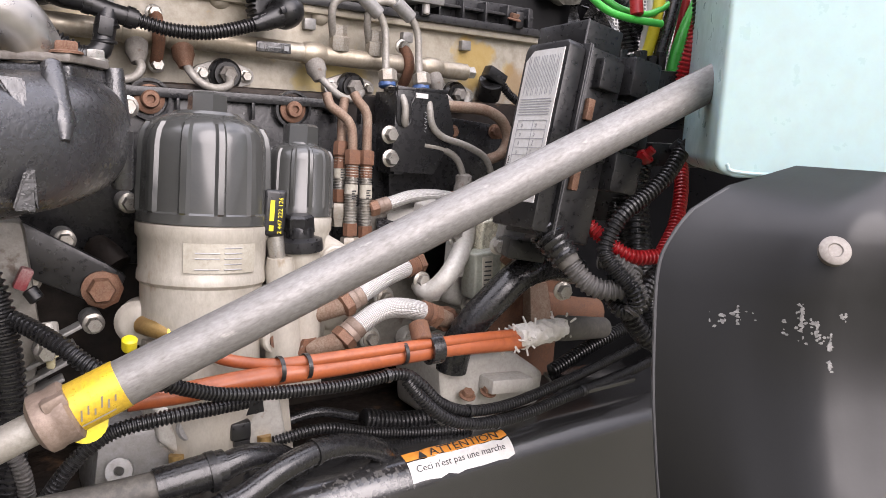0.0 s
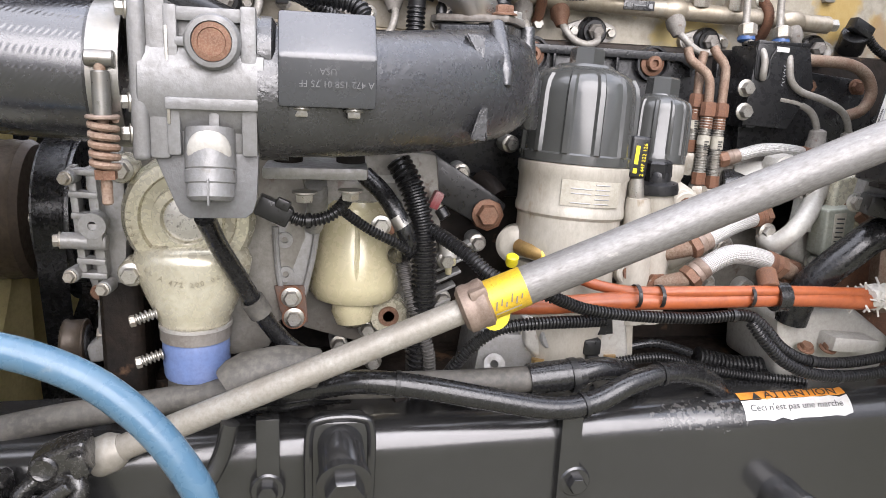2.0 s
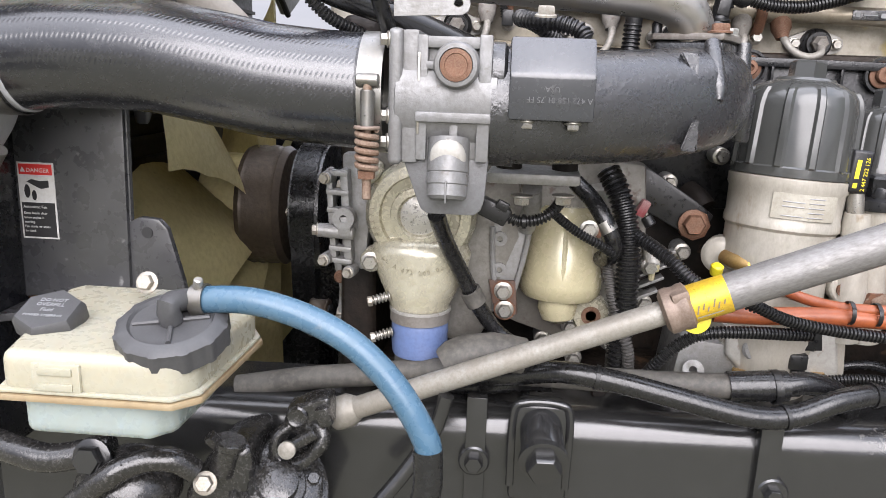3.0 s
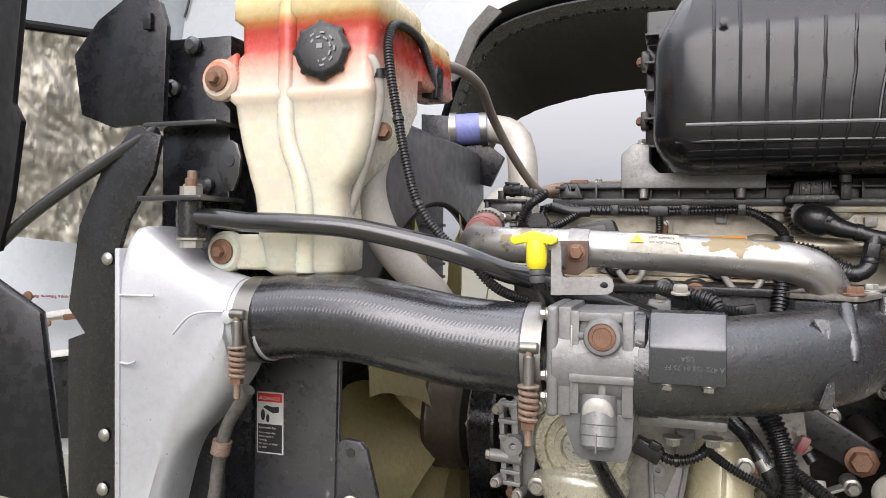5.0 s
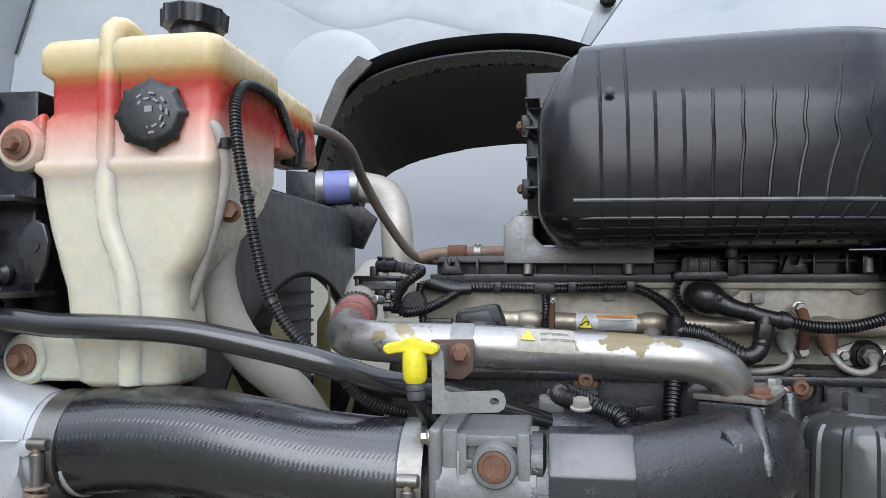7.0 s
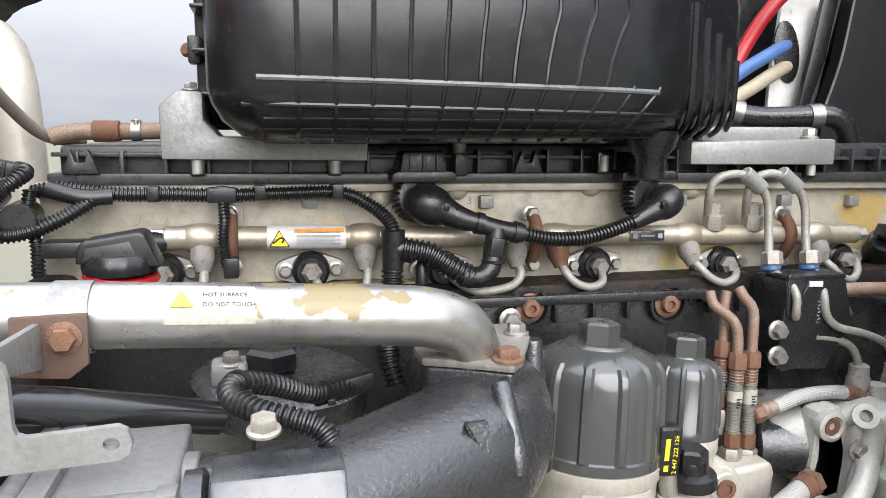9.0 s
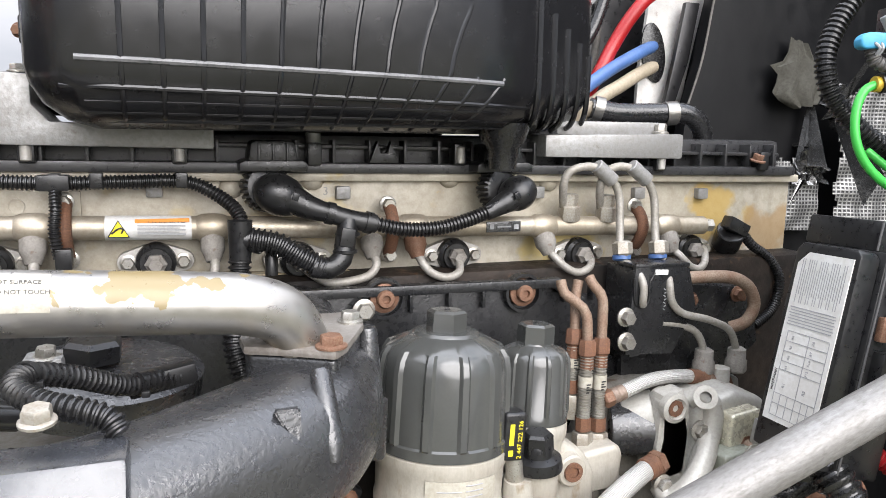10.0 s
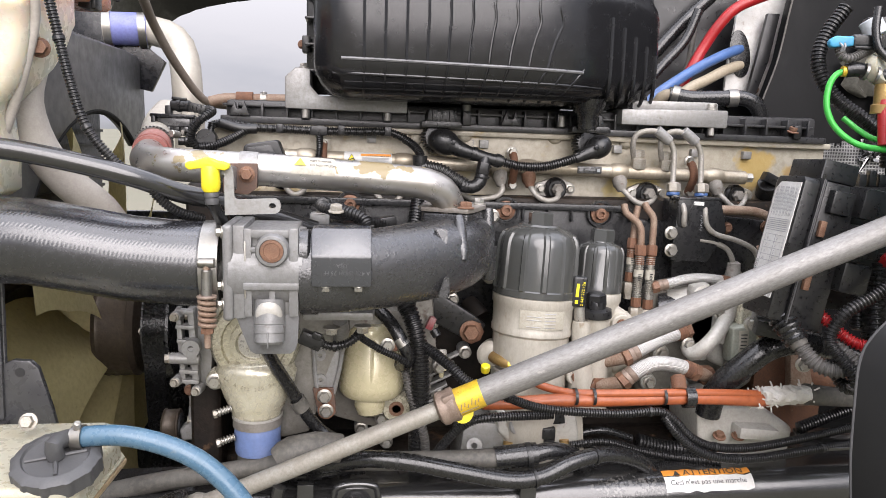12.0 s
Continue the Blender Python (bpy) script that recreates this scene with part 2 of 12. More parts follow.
# ---- materials ----
def mat(name, col, rough=0.5, metal=0.0, col2=None, scale=12.0, mix=0.5, sharp=0.12, fine=None, bump=0.15, bump_scale=220.0, big_bump=0.0, big_scale=30.0,
        spots=None, spot_scale=60.0, spot_at=0.64, coat=0.0, spec=0.5, stretch=(1, 1, 1), trans=0.0, rough_var=0.12, sss=0.0, uv=False, grain_amount=0.28):
    """A surface with two scales of colour change, gloss change, fine relief and, where given, spots of another colour."""
    m = bpy.data.materials.new(name)
    m.use_nodes = True
    nt = m.node_tree
    N, Lk = nt.nodes, nt.links
    bs = N["Principled BSDF"]
    tc = N.new("ShaderNodeTexCoord")
    mp = N.new("ShaderNodeMapping")
    mp.inputs["Scale"].default_value = stretch
    Lk.new(tc.outputs["UV" if uv else "Object"], mp.inputs[0])

    def tex(s, detail=5.0, r=0.6):
        n = N.new("ShaderNodeTexNoise")
        n.inputs["Scale"].default_value, n.inputs["Detail"].default_value, n.inputs["Roughness"].default_value = s, detail, r
        Lk.new(mp.outputs[0], n.inputs["Vector"])
        return n.outputs[0]

    def ramp(src, lo, hi):
        n = N.new("ShaderNodeMapRange")
        n.inputs["From Min"].default_value, n.inputs["From Max"].default_value = lo, hi
        Lk.new(src, n.inputs["Value"])
        return n.outputs[0]

    def blend(fac, a, b):
        n = N.new("ShaderNodeMixRGB")
        for k, s in ((0, fac), (1, a), (2, b)):
            if hasattr(s, "node"):
                Lk.new(s, n.inputs[k])
            elif k:
                n.inputs[k].default_value = (*s, 1)
            else:
                n.inputs[k].default_value = s
        return n.outputs[0]

    def half(src, k):
        n = N.new("ShaderNodeMath")
        n.operation = "MULTIPLY"
        n.use_clamp = True
        Lk.new(src, n.inputs[0])
        n.inputs[1].default_value = k
        return n.outputs[0]

    col2 = col2 or tuple(c * 0.7 for c in col)
    n1 = tex(scale)
    n1b = tex(scale * 2.7)
    c = blend(ramp(n1, mix - sharp, mix + sharp), col, col2)
    fine = fine or tuple(x * 0.8 for x in col)
    n2 = tex(scale * 9)
    c = blend(half(ramp(n2, 0.42, 0.70), 0.7), c, fine)
    if spots:
        n3 = tex(spot_scale, 4.0)
        c = blend(half(ramp(n3, spot_at, spot_at + 0.09), 0.85), c, spots)
    grain = N.new("ShaderNodeMixRGB")
    grain.blend_type = "MULTIPLY"
    grain.inputs[0].default_value = grain_amount
    gv = N.new("ShaderNodeMapRange")
    gv.inputs["From Min"].default_value, gv.inputs["From Max"].default_value = 0.3, 0.7
    gv.inputs["To Min"].default_value, gv.inputs["To Max"].default_value = 0.78, 1.18
    Lk.new(tex(420.0, 2.0), gv.inputs["Value"])
    Lk.new(c, grain.inputs[1])
    Lk.new(gv.outputs[0], grain.inputs[2])
    Lk.new(grain.outputs[0], bs.inputs["Base Color"])
    rr = N.new("ShaderNodeMapRange")
    rr.inputs["To Min"].default_value, rr.inputs["To Max"].default_value = max(0.02, rough - rough_var), min(1.0, rough + rough_var)
    rr.inputs["From Min"].default_value, rr.inputs["From Max"].default_value = 0.3, 0.7
    Lk.new(n2, rr.inputs["Value"])
    Lk.new(rr.outputs[0], bs.inputs["Roughness"])
    bs.inputs["Metallic"].default_value = metal
    bs.inputs["Specular IOR Level"].default_value = spec
    bs.inputs["Coat Weight"].default_value = coat
    bs.inputs["Coat Roughness"].default_value = 0.15
    if sss:
        bs.inputs["Subsurface Weight"].default_value = sss
        bs.inputs["Subsurface Radius"].default_value = (0.03, 0.02, 0.012)
        bs.inputs["Subsurface Scale"].default_value = 1.0
    if trans:
        bs.inputs["Transmission Weight"].default_value = trans
    b = N.new("ShaderNodeBump")
    b.inputs["Strength"].default_value, b.inputs["Distance"].default_value = bump, 0.001
    Lk.new(tex(bump_scale, 3.0), b.inputs["Height"])
    last = b
    if big_bump:
        b2 = N.new("ShaderNodeBump")
        b2.inputs["Strength"].default_value, b2.inputs["Distance"].default_value = big_bump, 0.004
        Lk.new(tex(big_scale, 3.0), b2.inputs["Height"])
        Lk.new(b.outputs[0], b2.inputs["Normal"])
        last = b2
    Lk.new(last.outputs[0], bs.inputs["Normal"])
    return m


M_CAST = mat("cast_aluminium", (0.29, 0.29, 0.285), 0.43, 0.35, (0.245, 0.24, 0.23), 18, fine=(0.205, 0.195, 0.18), bump=0.4, spots=(0.12, 0.095, 0.07), spot_scale=50, spot_at=0.65, big_bump=0.10)
M_CASTDARK = mat("dull_grey_casting", (0.15, 0.152, 0.155), 0.45, 0.3, (0.125, 0.125, 0.125), 18, fine=(0.11, 0.108, 0.104), bump=0.35, spots=(0.26, 0.255, 0.24), spot_scale=90, spot_at=0.70)
M_DARKCAST = mat("grimy_dark_casting", (0.25, 0.24, 0.215), 0.48, 0.25, (0.15, 0.135, 0.115), 16, fine=(0.17, 0.155, 0.13), bump=0.5, spots=(0.09, 0.062, 0.042), spot_scale=40, spot_at=0.60, big_bump=0.25)
M_THROTTLE = mat("grey_throttle_casting", (0.215, 0.216, 0.215), 0.44, 0.3, (0.18, 0.178, 0.174), 18, fine=(0.15, 0.146, 0.138), bump=0.4, spots=(0.10, 0.085, 0.07), spot_scale=50, spot_at=0.66, big_bump=0.10)
M_HEAD = mat("stained_cylinder_head", (0.46, 0.425, 0.355), 0.5, 0.15, (0.385, 0.35, 0.28), 7, fine=(0.29, 0.255, 0.19), bump=0.4, spots=(0.37, 0.275, 0.10), spot_scale=13, spot_at=0.63, big_bump=0.15)
M_PALECAST = mat("lacquered_aluminium", (0.56, 0.53, 0.42), 0.27, 0.35, (0.48, 0.445, 0.33), 14, fine=(0.42, 0.39, 0.29), bump=0.25, coat=0.5, spots=(0.24, 0.19, 0.13), spot_at=0.69, grain_amount=0.2, big_bump=0.06)
M_FILTER = mat("filter_housing", (0.47, 0.445, 0.39), 0.40, 0.2, (0.40, 0.37, 0.315), 13, fine=(0.36, 0.33, 0.275), bump=0.25, spots=(0.25, 0.19, 0.12), spot_scale=32, spot_at=0.645, stretch=(1, 1, 0.5))
M_TUBE = mat("stainless_tube", (0.39, 0.38, 0.365), 0.35, 0.8, (0.34, 0.325, 0.305), 9, fine=(0.37, 0.35, 0.325), bump=0.06, grain_amount=0.08)
M_ROD = mat("steering_shaft_steel", (0.225, 0.220, 0.212), 0.47, 0.3, (0.18, 0.172, 0.162), 34, sharp=0.18, fine=(0.135, 0.126, 0.115), bump=0.4, bump_scale=260, spots=(0.36, 0.345, 0.32), spot_scale=70, spot_at=0.66, stretch=(1, 0.35, 1), uv=True, grain_amount=0.5)
M_RODLOW = mat("weathered_shaft", (0.32, 0.305, 0.27), 0.5, 0.3, (0.26, 0.24, 0.205), 24, fine=(0.22, 0.20, 0.17), bump=0.3, spots=(0.19, 0.15, 0.11), spot_at=0.66, grain_amount=0.3)
M_RAIL = mat("fuel_rail_steel", (0.40, 0.36, 0.295), 0.44, 0.6, (0.34, 0.295, 0.225), 14, fine=(0.27, 0.23, 0.17), bump=0.12, grain_amount=0.2)
M_LINE = mat("steel_line", (0.31, 0.295, 0.27), 0.55, 0.3, (0.25, 0.235, 0.205), 30, fine=(0.20, 0.18, 0.15), bump=0.2, spots=(0.24, 0.15, 0.09), spot_at=0.70)
M_DUSTNUT = mat("dust_caked_nut", (0.225, 0.212, 0.192), 0.75, 0.2, (0.16, 0.145, 0.125), 60, fine=(0.29, 0.27, 0.245), bump=0.6, bump_scale=500, spots=(0.14, 0.10, 0.075), spot_scale=130, spot_at=0.62)
M_PALESTEEL = mat("pale_pressed_steel", (0.42, 0.41, 0.385), 0.5, 0.3, (0.35, 0.335, 0.31), 40, fine=(0.34, 0.32, 0.29), bump=0.15, spots=(0.22, 0.17, 0.12), spot_scale=90, spot_at=0.68)
M_DARKRUST = mat("dark_rusted_plate", (0.115, 0.072, 0.055), 0.70, 0.2, (0.075, 0.050, 0.042), 34, sharp=0.2, fine=(0.15, 0.085, 0.055), bump=0.4, bump_scale=400, spots=(0.22, 0.13, 0.08), spot_scale=110, spot_at=0.66)
M_LEDGE = mat("corroded_gasket_ledge", (0.42, 0.38, 0.30), 0.6, 0.1, (0.34, 0.26, 0.12), 16, sharp=0.15, fine=(0.25, 0.19, 0.11), bump=0.5, spots=(0.13, 0.085, 0.045), spot_scale=110, spot_at=0.60)
M_RUSTLINE = mat("rusty_line", (0.20, 0.125, 0.085), 0.66, 0.3, (0.27, 0.21, 0.16), 55, sharp=0.2, fine=(0.12, 0.062, 0.036), bump=0.4)
M_RUST = mat("rust", (0.150, 0.066, 0.036), 0.82, 0.15, (0.085, 0.044, 0.030), 70, sharp=0.2, fine=(0.24, 0.118, 0.062), bump=0.6, bump_scale=400, spots=(0.27, 0.215, 0.17), spot_scale=120, spot_at=0.67)
M_RUSTBOLT = mat("rusted_bolt", (0.19, 0.090, 0.052), 0.62, 0.35, (0.12, 0.056, 0.034), 80, sharp=0.2, fine=(0.28, 0.19, 0.13), bump=0.45, bump_scale=400)
M_ZINC = mat("zinc_bolt", (0.46, 0.45, 0.42), 0.36, 0.75, (0.36, 0.34, 0.30), 50, fine=(0.29, 0.265, 0.225), bump=0.15, spots=(0.28, 0.18, 0.10), spot_at=0.68, grain_amount=0.2)
M_ZINCNUT = mat("dull_zinc_nut", (0.42, 0.40, 0.36), 0.5, 0.6, (0.34, 0.31, 0.26), 50, fine=(0.27, 0.23, 0.18), bump=0.3, spots=(0.3, 0.17, 0.09), spot_at=0.64)
M_RODBROWN = mat("brown_clutch_rust", (0.060, 0.046, 0.034), 0.42, 0.4, (0.085, 0.066, 0.048), 14, fine=(0.04, 0.03, 0.023), bump=0.3)
M_PLASTIC = mat("black_plastic", (0.009, 0.009, 0.010), 0.34, 0, (0.012, 0.012, 0.012), 18, fine=(0.015, 0.015, 0.015), bump=0.08, spots=(0.06, 0.057, 0.05), spot_scale=170, spot_at=0.76)
M_AIRBOX = mat("airbox_plastic", (0.008, 0.008, 0.009), 0.24, 0, (0.010, 0.010, 0.011), 7, fine=(0.0115, 0.0115, 0.0125), bump=0.03, bump_scale=300, spots=(0.05, 0.048, 0.045), spot_scale=190, spot_at=0.80, rough_var=0.05, spec=0.5, grain_amount=0.1)
M_PALEBEAD = mat("pale_plastic_bead", (0.13, 0.13, 0.135), 0.32, 0, (0.06, 0.06, 0.062), 30, fine=(0.10, 0.10, 0.10), bump=0.05)
M_CAP = mat("filter_cap_plastic", (0.046, 0.048, 0.046), 0.19, 0, (0.058, 0.059, 0.056), 9, fine=(0.052, 0.053, 0.050), bump=0.03, spots=(0.14, 0.135, 0.12), spot_scale=60, spot_at=0.715, spec=0.75, rough_var=0.07, grain_amount=0.1)
M_ROCKER = mat("dusty_rocker_plastic", (0.024, 0.024, 0.026), 0.34, 0, (0.034, 0.034, 0.035), 14, fine=(0.042, 0.041, 0.039), bump=0.06, spots=(0.10, 0.097, 0.09), spot_scale=120, spot_at=0.70, grain_amount=0.2)
M_RESCAP = mat("weathered_cap_plastic", (0.052, 0.052, 0.054), 0.48, 0, (0.060, 0.060, 0.061), 18, fine=(0.070, 0.070, 0.070), bump=0.1, spots=(0.13, 0.125, 0.11), spot_scale=110, spot_at=0.72)
M_BROWNHOSE = mat("brown_grey_hose", (0.20, 0.165, 0.135), 0.6, 0, (0.16, 0.13, 0.105), 16, fine=(0.23, 0.20, 0.17), bump=0.15)
M_ENGINEBLACK = mat("black_cast_paint", (0.022, 0.0225, 0.024), 0.29, 0, (0.028, 0.028, 0.030), 13, fine=(0.018, 0.018, 0.018), bump=0.6, bump_scale=260, spots=(0.13, 0.125, 0.115), spot_scale=130, spot_at=0.755, big_bump=0.05, spec=0.95)
M_BLOCK = mat("grimy_engine_block", (0.012, 0.010, 0.009), 0.6, 0.05, (0.026, 0.018, 0.013), 9, fine=(0.008, 0.007, 0.006), bump=0.6, spots=(0.12, 0.07, 0.04), spot_scale=25, spot_at=0.62, big_bump=0.3, spec=0.25)
M_MANIFOLD = mat("black_ribbed_cast_paint", (0.013, 0.0135, 0.0145), 0.30, 0, (0.018, 0.018, 0.019), 13, fine=(0.011, 0.011, 0.011), bump=0.4, bump_scale=260, spots=(0.09, 0.085, 0.075), spot_scale=110, spot_at=0.76, big_bump=0.05, spec=0.5)
M_BROWNCOLLAR = mat("brown_grey_collar", (0.23, 0.175, 0.14), 0.5, 0.3, (0.17, 0.12, 0.09), 40, sharp=0.25, fine=(0.28, 0.22, 0.18), bump=0.3)
M_FRAME = mat("frame_black_paint", (0.017, 0.017, 0.0175), 0.20, 0, (0.019, 0.019, 0.019), 10, fine=(0.023, 0.023, 0.0225), bump=0.03, spots=(0.12, 0.117, 0.11), spot_scale=120, spot_at=0.765, big_bump=0.015, spec=0.9, rough_var=0.05, grain_amount=0.2)
M_PANEL = mat("black_sheet_paint", (0.0065, 0.007, 0.0088), 0.27, 0, (0.008, 0.0085, 0.0105), 8, fine=(0.010, 0.010, 0.012), bump=0.05, spots=(0.07, 0.067, 0.06), spot_scale=120, spot_at=0.81, spec=0.45)
M_FENDER = mat("black_fender_plastic", (0.011, 0.011, 0.0112), 0.34, 0, (0.0135, 0.0135, 0.0135), 5, fine=(0.012, 0.012, 0.012), bump=0.05, bump_scale=350, spots=(0.06, 0.059, 0.057), spot_scale=150, spot_at=0.78, rough_var=0.05, grain_amount=0.15, spec=0.42)
M_LINER = mat("matt_liner", (0.010, 0.010, 0.011), 0.75, 0, (0.014, 0.014, 0.014), 9, fine=(0.018, 0.018, 0.018), bump=0.2, spec=0.15)
M_ARCH = mat("glossy_liner", (0.006, 0.006, 0.0065), 0.40, 0, (0.009, 0.009, 0.009), 9, fine=(0.012, 0.012, 0.012), bump=0.2, big_bump=0.25, big_scale=22, spec=0.22, stretch=(1.6, 0.5, 1), spots=(0.05, 0.048, 0.044), spot_scale=90, spot_at=0.76)
M_SHROUD = mat("dusty_shroud_plastic", (0.034, 0.034, 0.037), 0.30, 0, (0.055, 0.055, 0.057), 6, fine=(0.044, 0.044, 0.046), bump=0.06, spots=(0.26, 0.256, 0.25), spot_scale=60, spot_at=0.68, spec=0.9, grain_amount=0.25)
M_OILY = mat("oily_steel", (0.014, 0.014, 0.014), 0.22, 0.1, (0.022, 0.021, 0.020), 30, fine=(0.055, 0.052, 0.048), bump=0.35, bump_scale=220, big_bump=0.1, spots=(0.20, 0.19, 0.175), spot_scale=95, spot_at=0.665, spec=0.9, rough_var=0.14)
M_PALEHOSE = mat("pale_dusty_hose", (0.40, 0.37, 0.33), 0.5, 0, (0.34, 0.31, 0.275), 16, fine=(0.44, 0.41, 0.37), bump=0.12)
M_RUBBER = mat("black_rubber", (0.010, 0.010, 0.011), 0.25, 0, (0.012, 0.012, 0.012), 20, fine=(0.015, 0.015, 0.015), bump=0.08, spots=(0.07, 0.067, 0.06), spot_scale=140, spot_at=0.76, spec=0.6)
M_DUSTYRUBBER = mat("dusty_rubber", (0.10, 0.095, 0.085), 0.65, 0, (0.06, 0.056, 0.05), 16, fine=(0.15, 0.14, 0.12), bump=0.2)
M_CONDUIT = mat("split_conduit", (0.008, 0.008, 0.009), 0.32, 0, (0.011, 0.011, 0.011), 30, fine=(0.018, 0.017, 0.016), bump=0.05, spots=(0.06, 0.055, 0.05), spot_at=0.75)
M_DUSTCONDUIT = mat("dusty_conduit", (0.085, 0.082, 0.077), 0.55, 0, (0.05, 0.048, 0.045), 30, fine=(0.14, 0.13, 0.12), bump=0.15)
M_ORANGE = mat("orange_sleeve", (0.36, 0.095, 0.032), 0.40, 0, (0.29, 0.075, 0.026), 14, fine=(0.23, 0.06, 0.024), bump=0.12, spots=(0.15, 0.055, 0.028), spot_at=0.7, grain_amount=0.2)
M_WHITE = mat("white_label", (0.60, 0.60, 0.585), 0.45, 0, (0.54, 0.53, 0.51), 20, fine=(0.48, 0.465, 0.43), bump=0.05, grain_amount=0.1)
M_DIRTYLABEL = mat("soiled_label", (0.42, 0.40, 0.34), 0.55, 0, (0.36, 0.335, 0.275), 25, fine=(0.30, 0.275, 0.22), bump=0.05)
M_PRINT = mat("black_print", (0.025, 0.025, 0.026), 0.5, 0, bump=0.0)
M_CREAM = mat("cream_lacquer", (0.56, 0.51, 0.33), 0.26, 0.1, (0.50, 0.45, 0.28), 10, fine=(0.44, 0.39, 0.25), bump=0.12, coat=0.5, spots=(0.26, 0.20, 0.12), spot_at=0.72, grain_amount=0.15)
M_MOULD = mat("moulded_figures", (0.16, 0.16, 0.165), 0.4, 0, bump=0.0)
M_GREYPRINT = mat("grey_print", (0.36, 0.365, 0.375), 0.5, 0, bump=0.0)
M_YELLOW = mat("yellow_plastic", (0.80, 0.68, 0.02), 0.38, 0, (0.72, 0.60, 0.02), 20, fine=(0.6, 0.5, 0.03), bump=0.06, grain_amount=0.05)
M_YELLABEL = mat("yellow_foil_label", (0.75, 0.50, 0.03), 0.35, 0.3, (0.60, 0.40, 0.04), 25, fine=(0.45, 0.28, 0.04), bump=0.15, spots=(0.12, 0.08, 0.03), spot_at=0.66)
M_WARN = mat("orange_label", (0.72, 0.27, 0.03), 0.45, 0, (0.62, 0.24, 0.04), 20, bump=0.05)
M_DANGER = mat("red_label", (0.60, 0.03, 0.025), 0.45, 0, (0.5, 0.03, 0.025), 20, bump=0.05)
M_BLUESLEEVE = mat("blue_coupling_silicone", (0.12, 0.18, 0.36), 0.5, 0, (0.15, 0.20, 0.37), 20, fine=(0.10, 0.14, 0.27), bump=0.15, grain_amount=0.15)
M_PURPLE = mat("blue_silicone", (0.16, 0.18, 0.42), 0.5, 0, (0.20, 0.22, 0.45), 20, fine=(0.13, 0.14, 0.32), bump=0.15, grain_amount=0.15)
M_BLUEHOSE = mat("blue_hose", (0.045, 0.105, 0.165), 0.28, 0, (0.065, 0.13, 0.19), 10, fine=(0.075, 0.135, 0.185), bump=0.05, spots=(0.14, 0.18, 0.21), spot_scale=60, spot_at=0.66, grain_amount=0.08)
M_FAN = mat("cream_fan_plastic", (0.60, 0.53, 0.275), 0.45, 0, (0.54, 0.47, 0.24), 12, fine=(0.45, 0.385, 0.205), bump=0.1, spots=(0.30, 0.24, 0.14), spot_at=0.70, grain_amount=0.12)
M_ALU = mat("silver_duct", (0.52, 0.53, 0.55), 0.38, 0.28, (0.47, 0.48, 0.50), 9, fine=(0.43, 0.435, 0.44), bump=0.15, bump_scale=180, big_bump=0.08, grain_amount=0.12, spots=(0.33, 0.32, 0.31), spot_scale=45, spot_at=0.70)
M_WORNALU = mat("worn_speckled_aluminium", (0.60, 0.59, 0.56), 0.33, 0.6, (0.52, 0.50, 0.46), 30, fine=(0.44, 0.42, 0.38), bump=0.2, spots=(0.05, 0.042, 0.035), spot_scale=110, spot_at=0.575)
M_HOOD = mat("white_fibreglass", (0.48, 0.51, 0.535), 0.30, 0, (0.435, 0.465, 0.49), 3, fine=(0.41, 0.435, 0.46), bump=0.05, big_bump=0.05, big_scale=8, grain_amount=0.05)
M_GREEN = mat("green_wire", (0.05, 0.52, 0.07), 0.35, 0, bump=0.03, grain_amount=0.05)
M_RED = mat("red_cable", (0.36, 0.012, 0.014), 0.35, 0, (0.28, 0.010, 0.012), 20, bump=0.05, grain_amount=0.1)
M_BLUEWIRE = mat("blue_cable", (0.065, 0.135, 0.32), 0.42, 0, (0.05, 0.105, 0.25), 30, bump=0.05, grain_amount=0.1)
M_YWIRE = mat("yellow_cable", (0.75, 0.62, 0.03), 0.4, 0, bump=0.05)
M_BRASS = mat("brass_fitting", (0.45, 0.30, 0.12), 0.42, 0.7, (0.36, 0.22, 0.09), 30, bump=0.2)
M_STEEL = mat("clamp_steel", (0.28, 0.275, 0.26), 0.38, 0.9, (0.23, 0.215, 0.19), 30, bump=0.08, grain_amount=0.05)
M_BEIGE = mat("fluid_tank_plastic", (0.38, 0.355, 0.265), 0.30, 0, (0.35, 0.34, 0.275), 9, fine=(0.335, 0.31, 0.23), bump=0.02, sss=0.15, grain_amount=0.02)
M_COWL = mat("satin_cowl_plastic", (0.060, 0.061, 0.065), 0.40, 0, (0.068, 0.069, 0.073), 5, fine=(0.055, 0.056, 0.06), bump=0.05, spec=0.6, grain_amount=0.2)
M_BEIGELOW = mat("lower_tank_plastic", (0.31, 0.36, 0.345), 0.30, 0, (0.29, 0.335, 0.32), 9, fine=(0.28, 0.315, 0.29), bump=0.03, sss=0.2, grain_amount=0.04)
M_PARTING = mat("tan_parting_line", (0.30, 0.22, 0.125), 0.4, 0, (0.33, 0.265, 0.165), 14, bump=0.05, grain_amount=0.05)
M_WASHER = mat("washer_tank_plastic", (0.40, 0.54, 0.53), 0.35, 0, (0.37, 0.52, 0.525), 5, fine=(0.37, 0.48, 0.465), bump=0.05, sss=0.3, grain_amount=0.03)
M_GROUND = mat("dry_field", (0.15, 0.14, 0.10), 0.95, 0, (0.12, 0.12, 0.075), 0.05, fine=(0.17, 0.155, 0.115), bump=0.3, bump_scale=8)
M_TAPE = mat("frayed_white_tape", (0.66, 0.64, 0.60), 0.8, 0, (0.50, 0.47, 0.42), 40, bump=0.6)
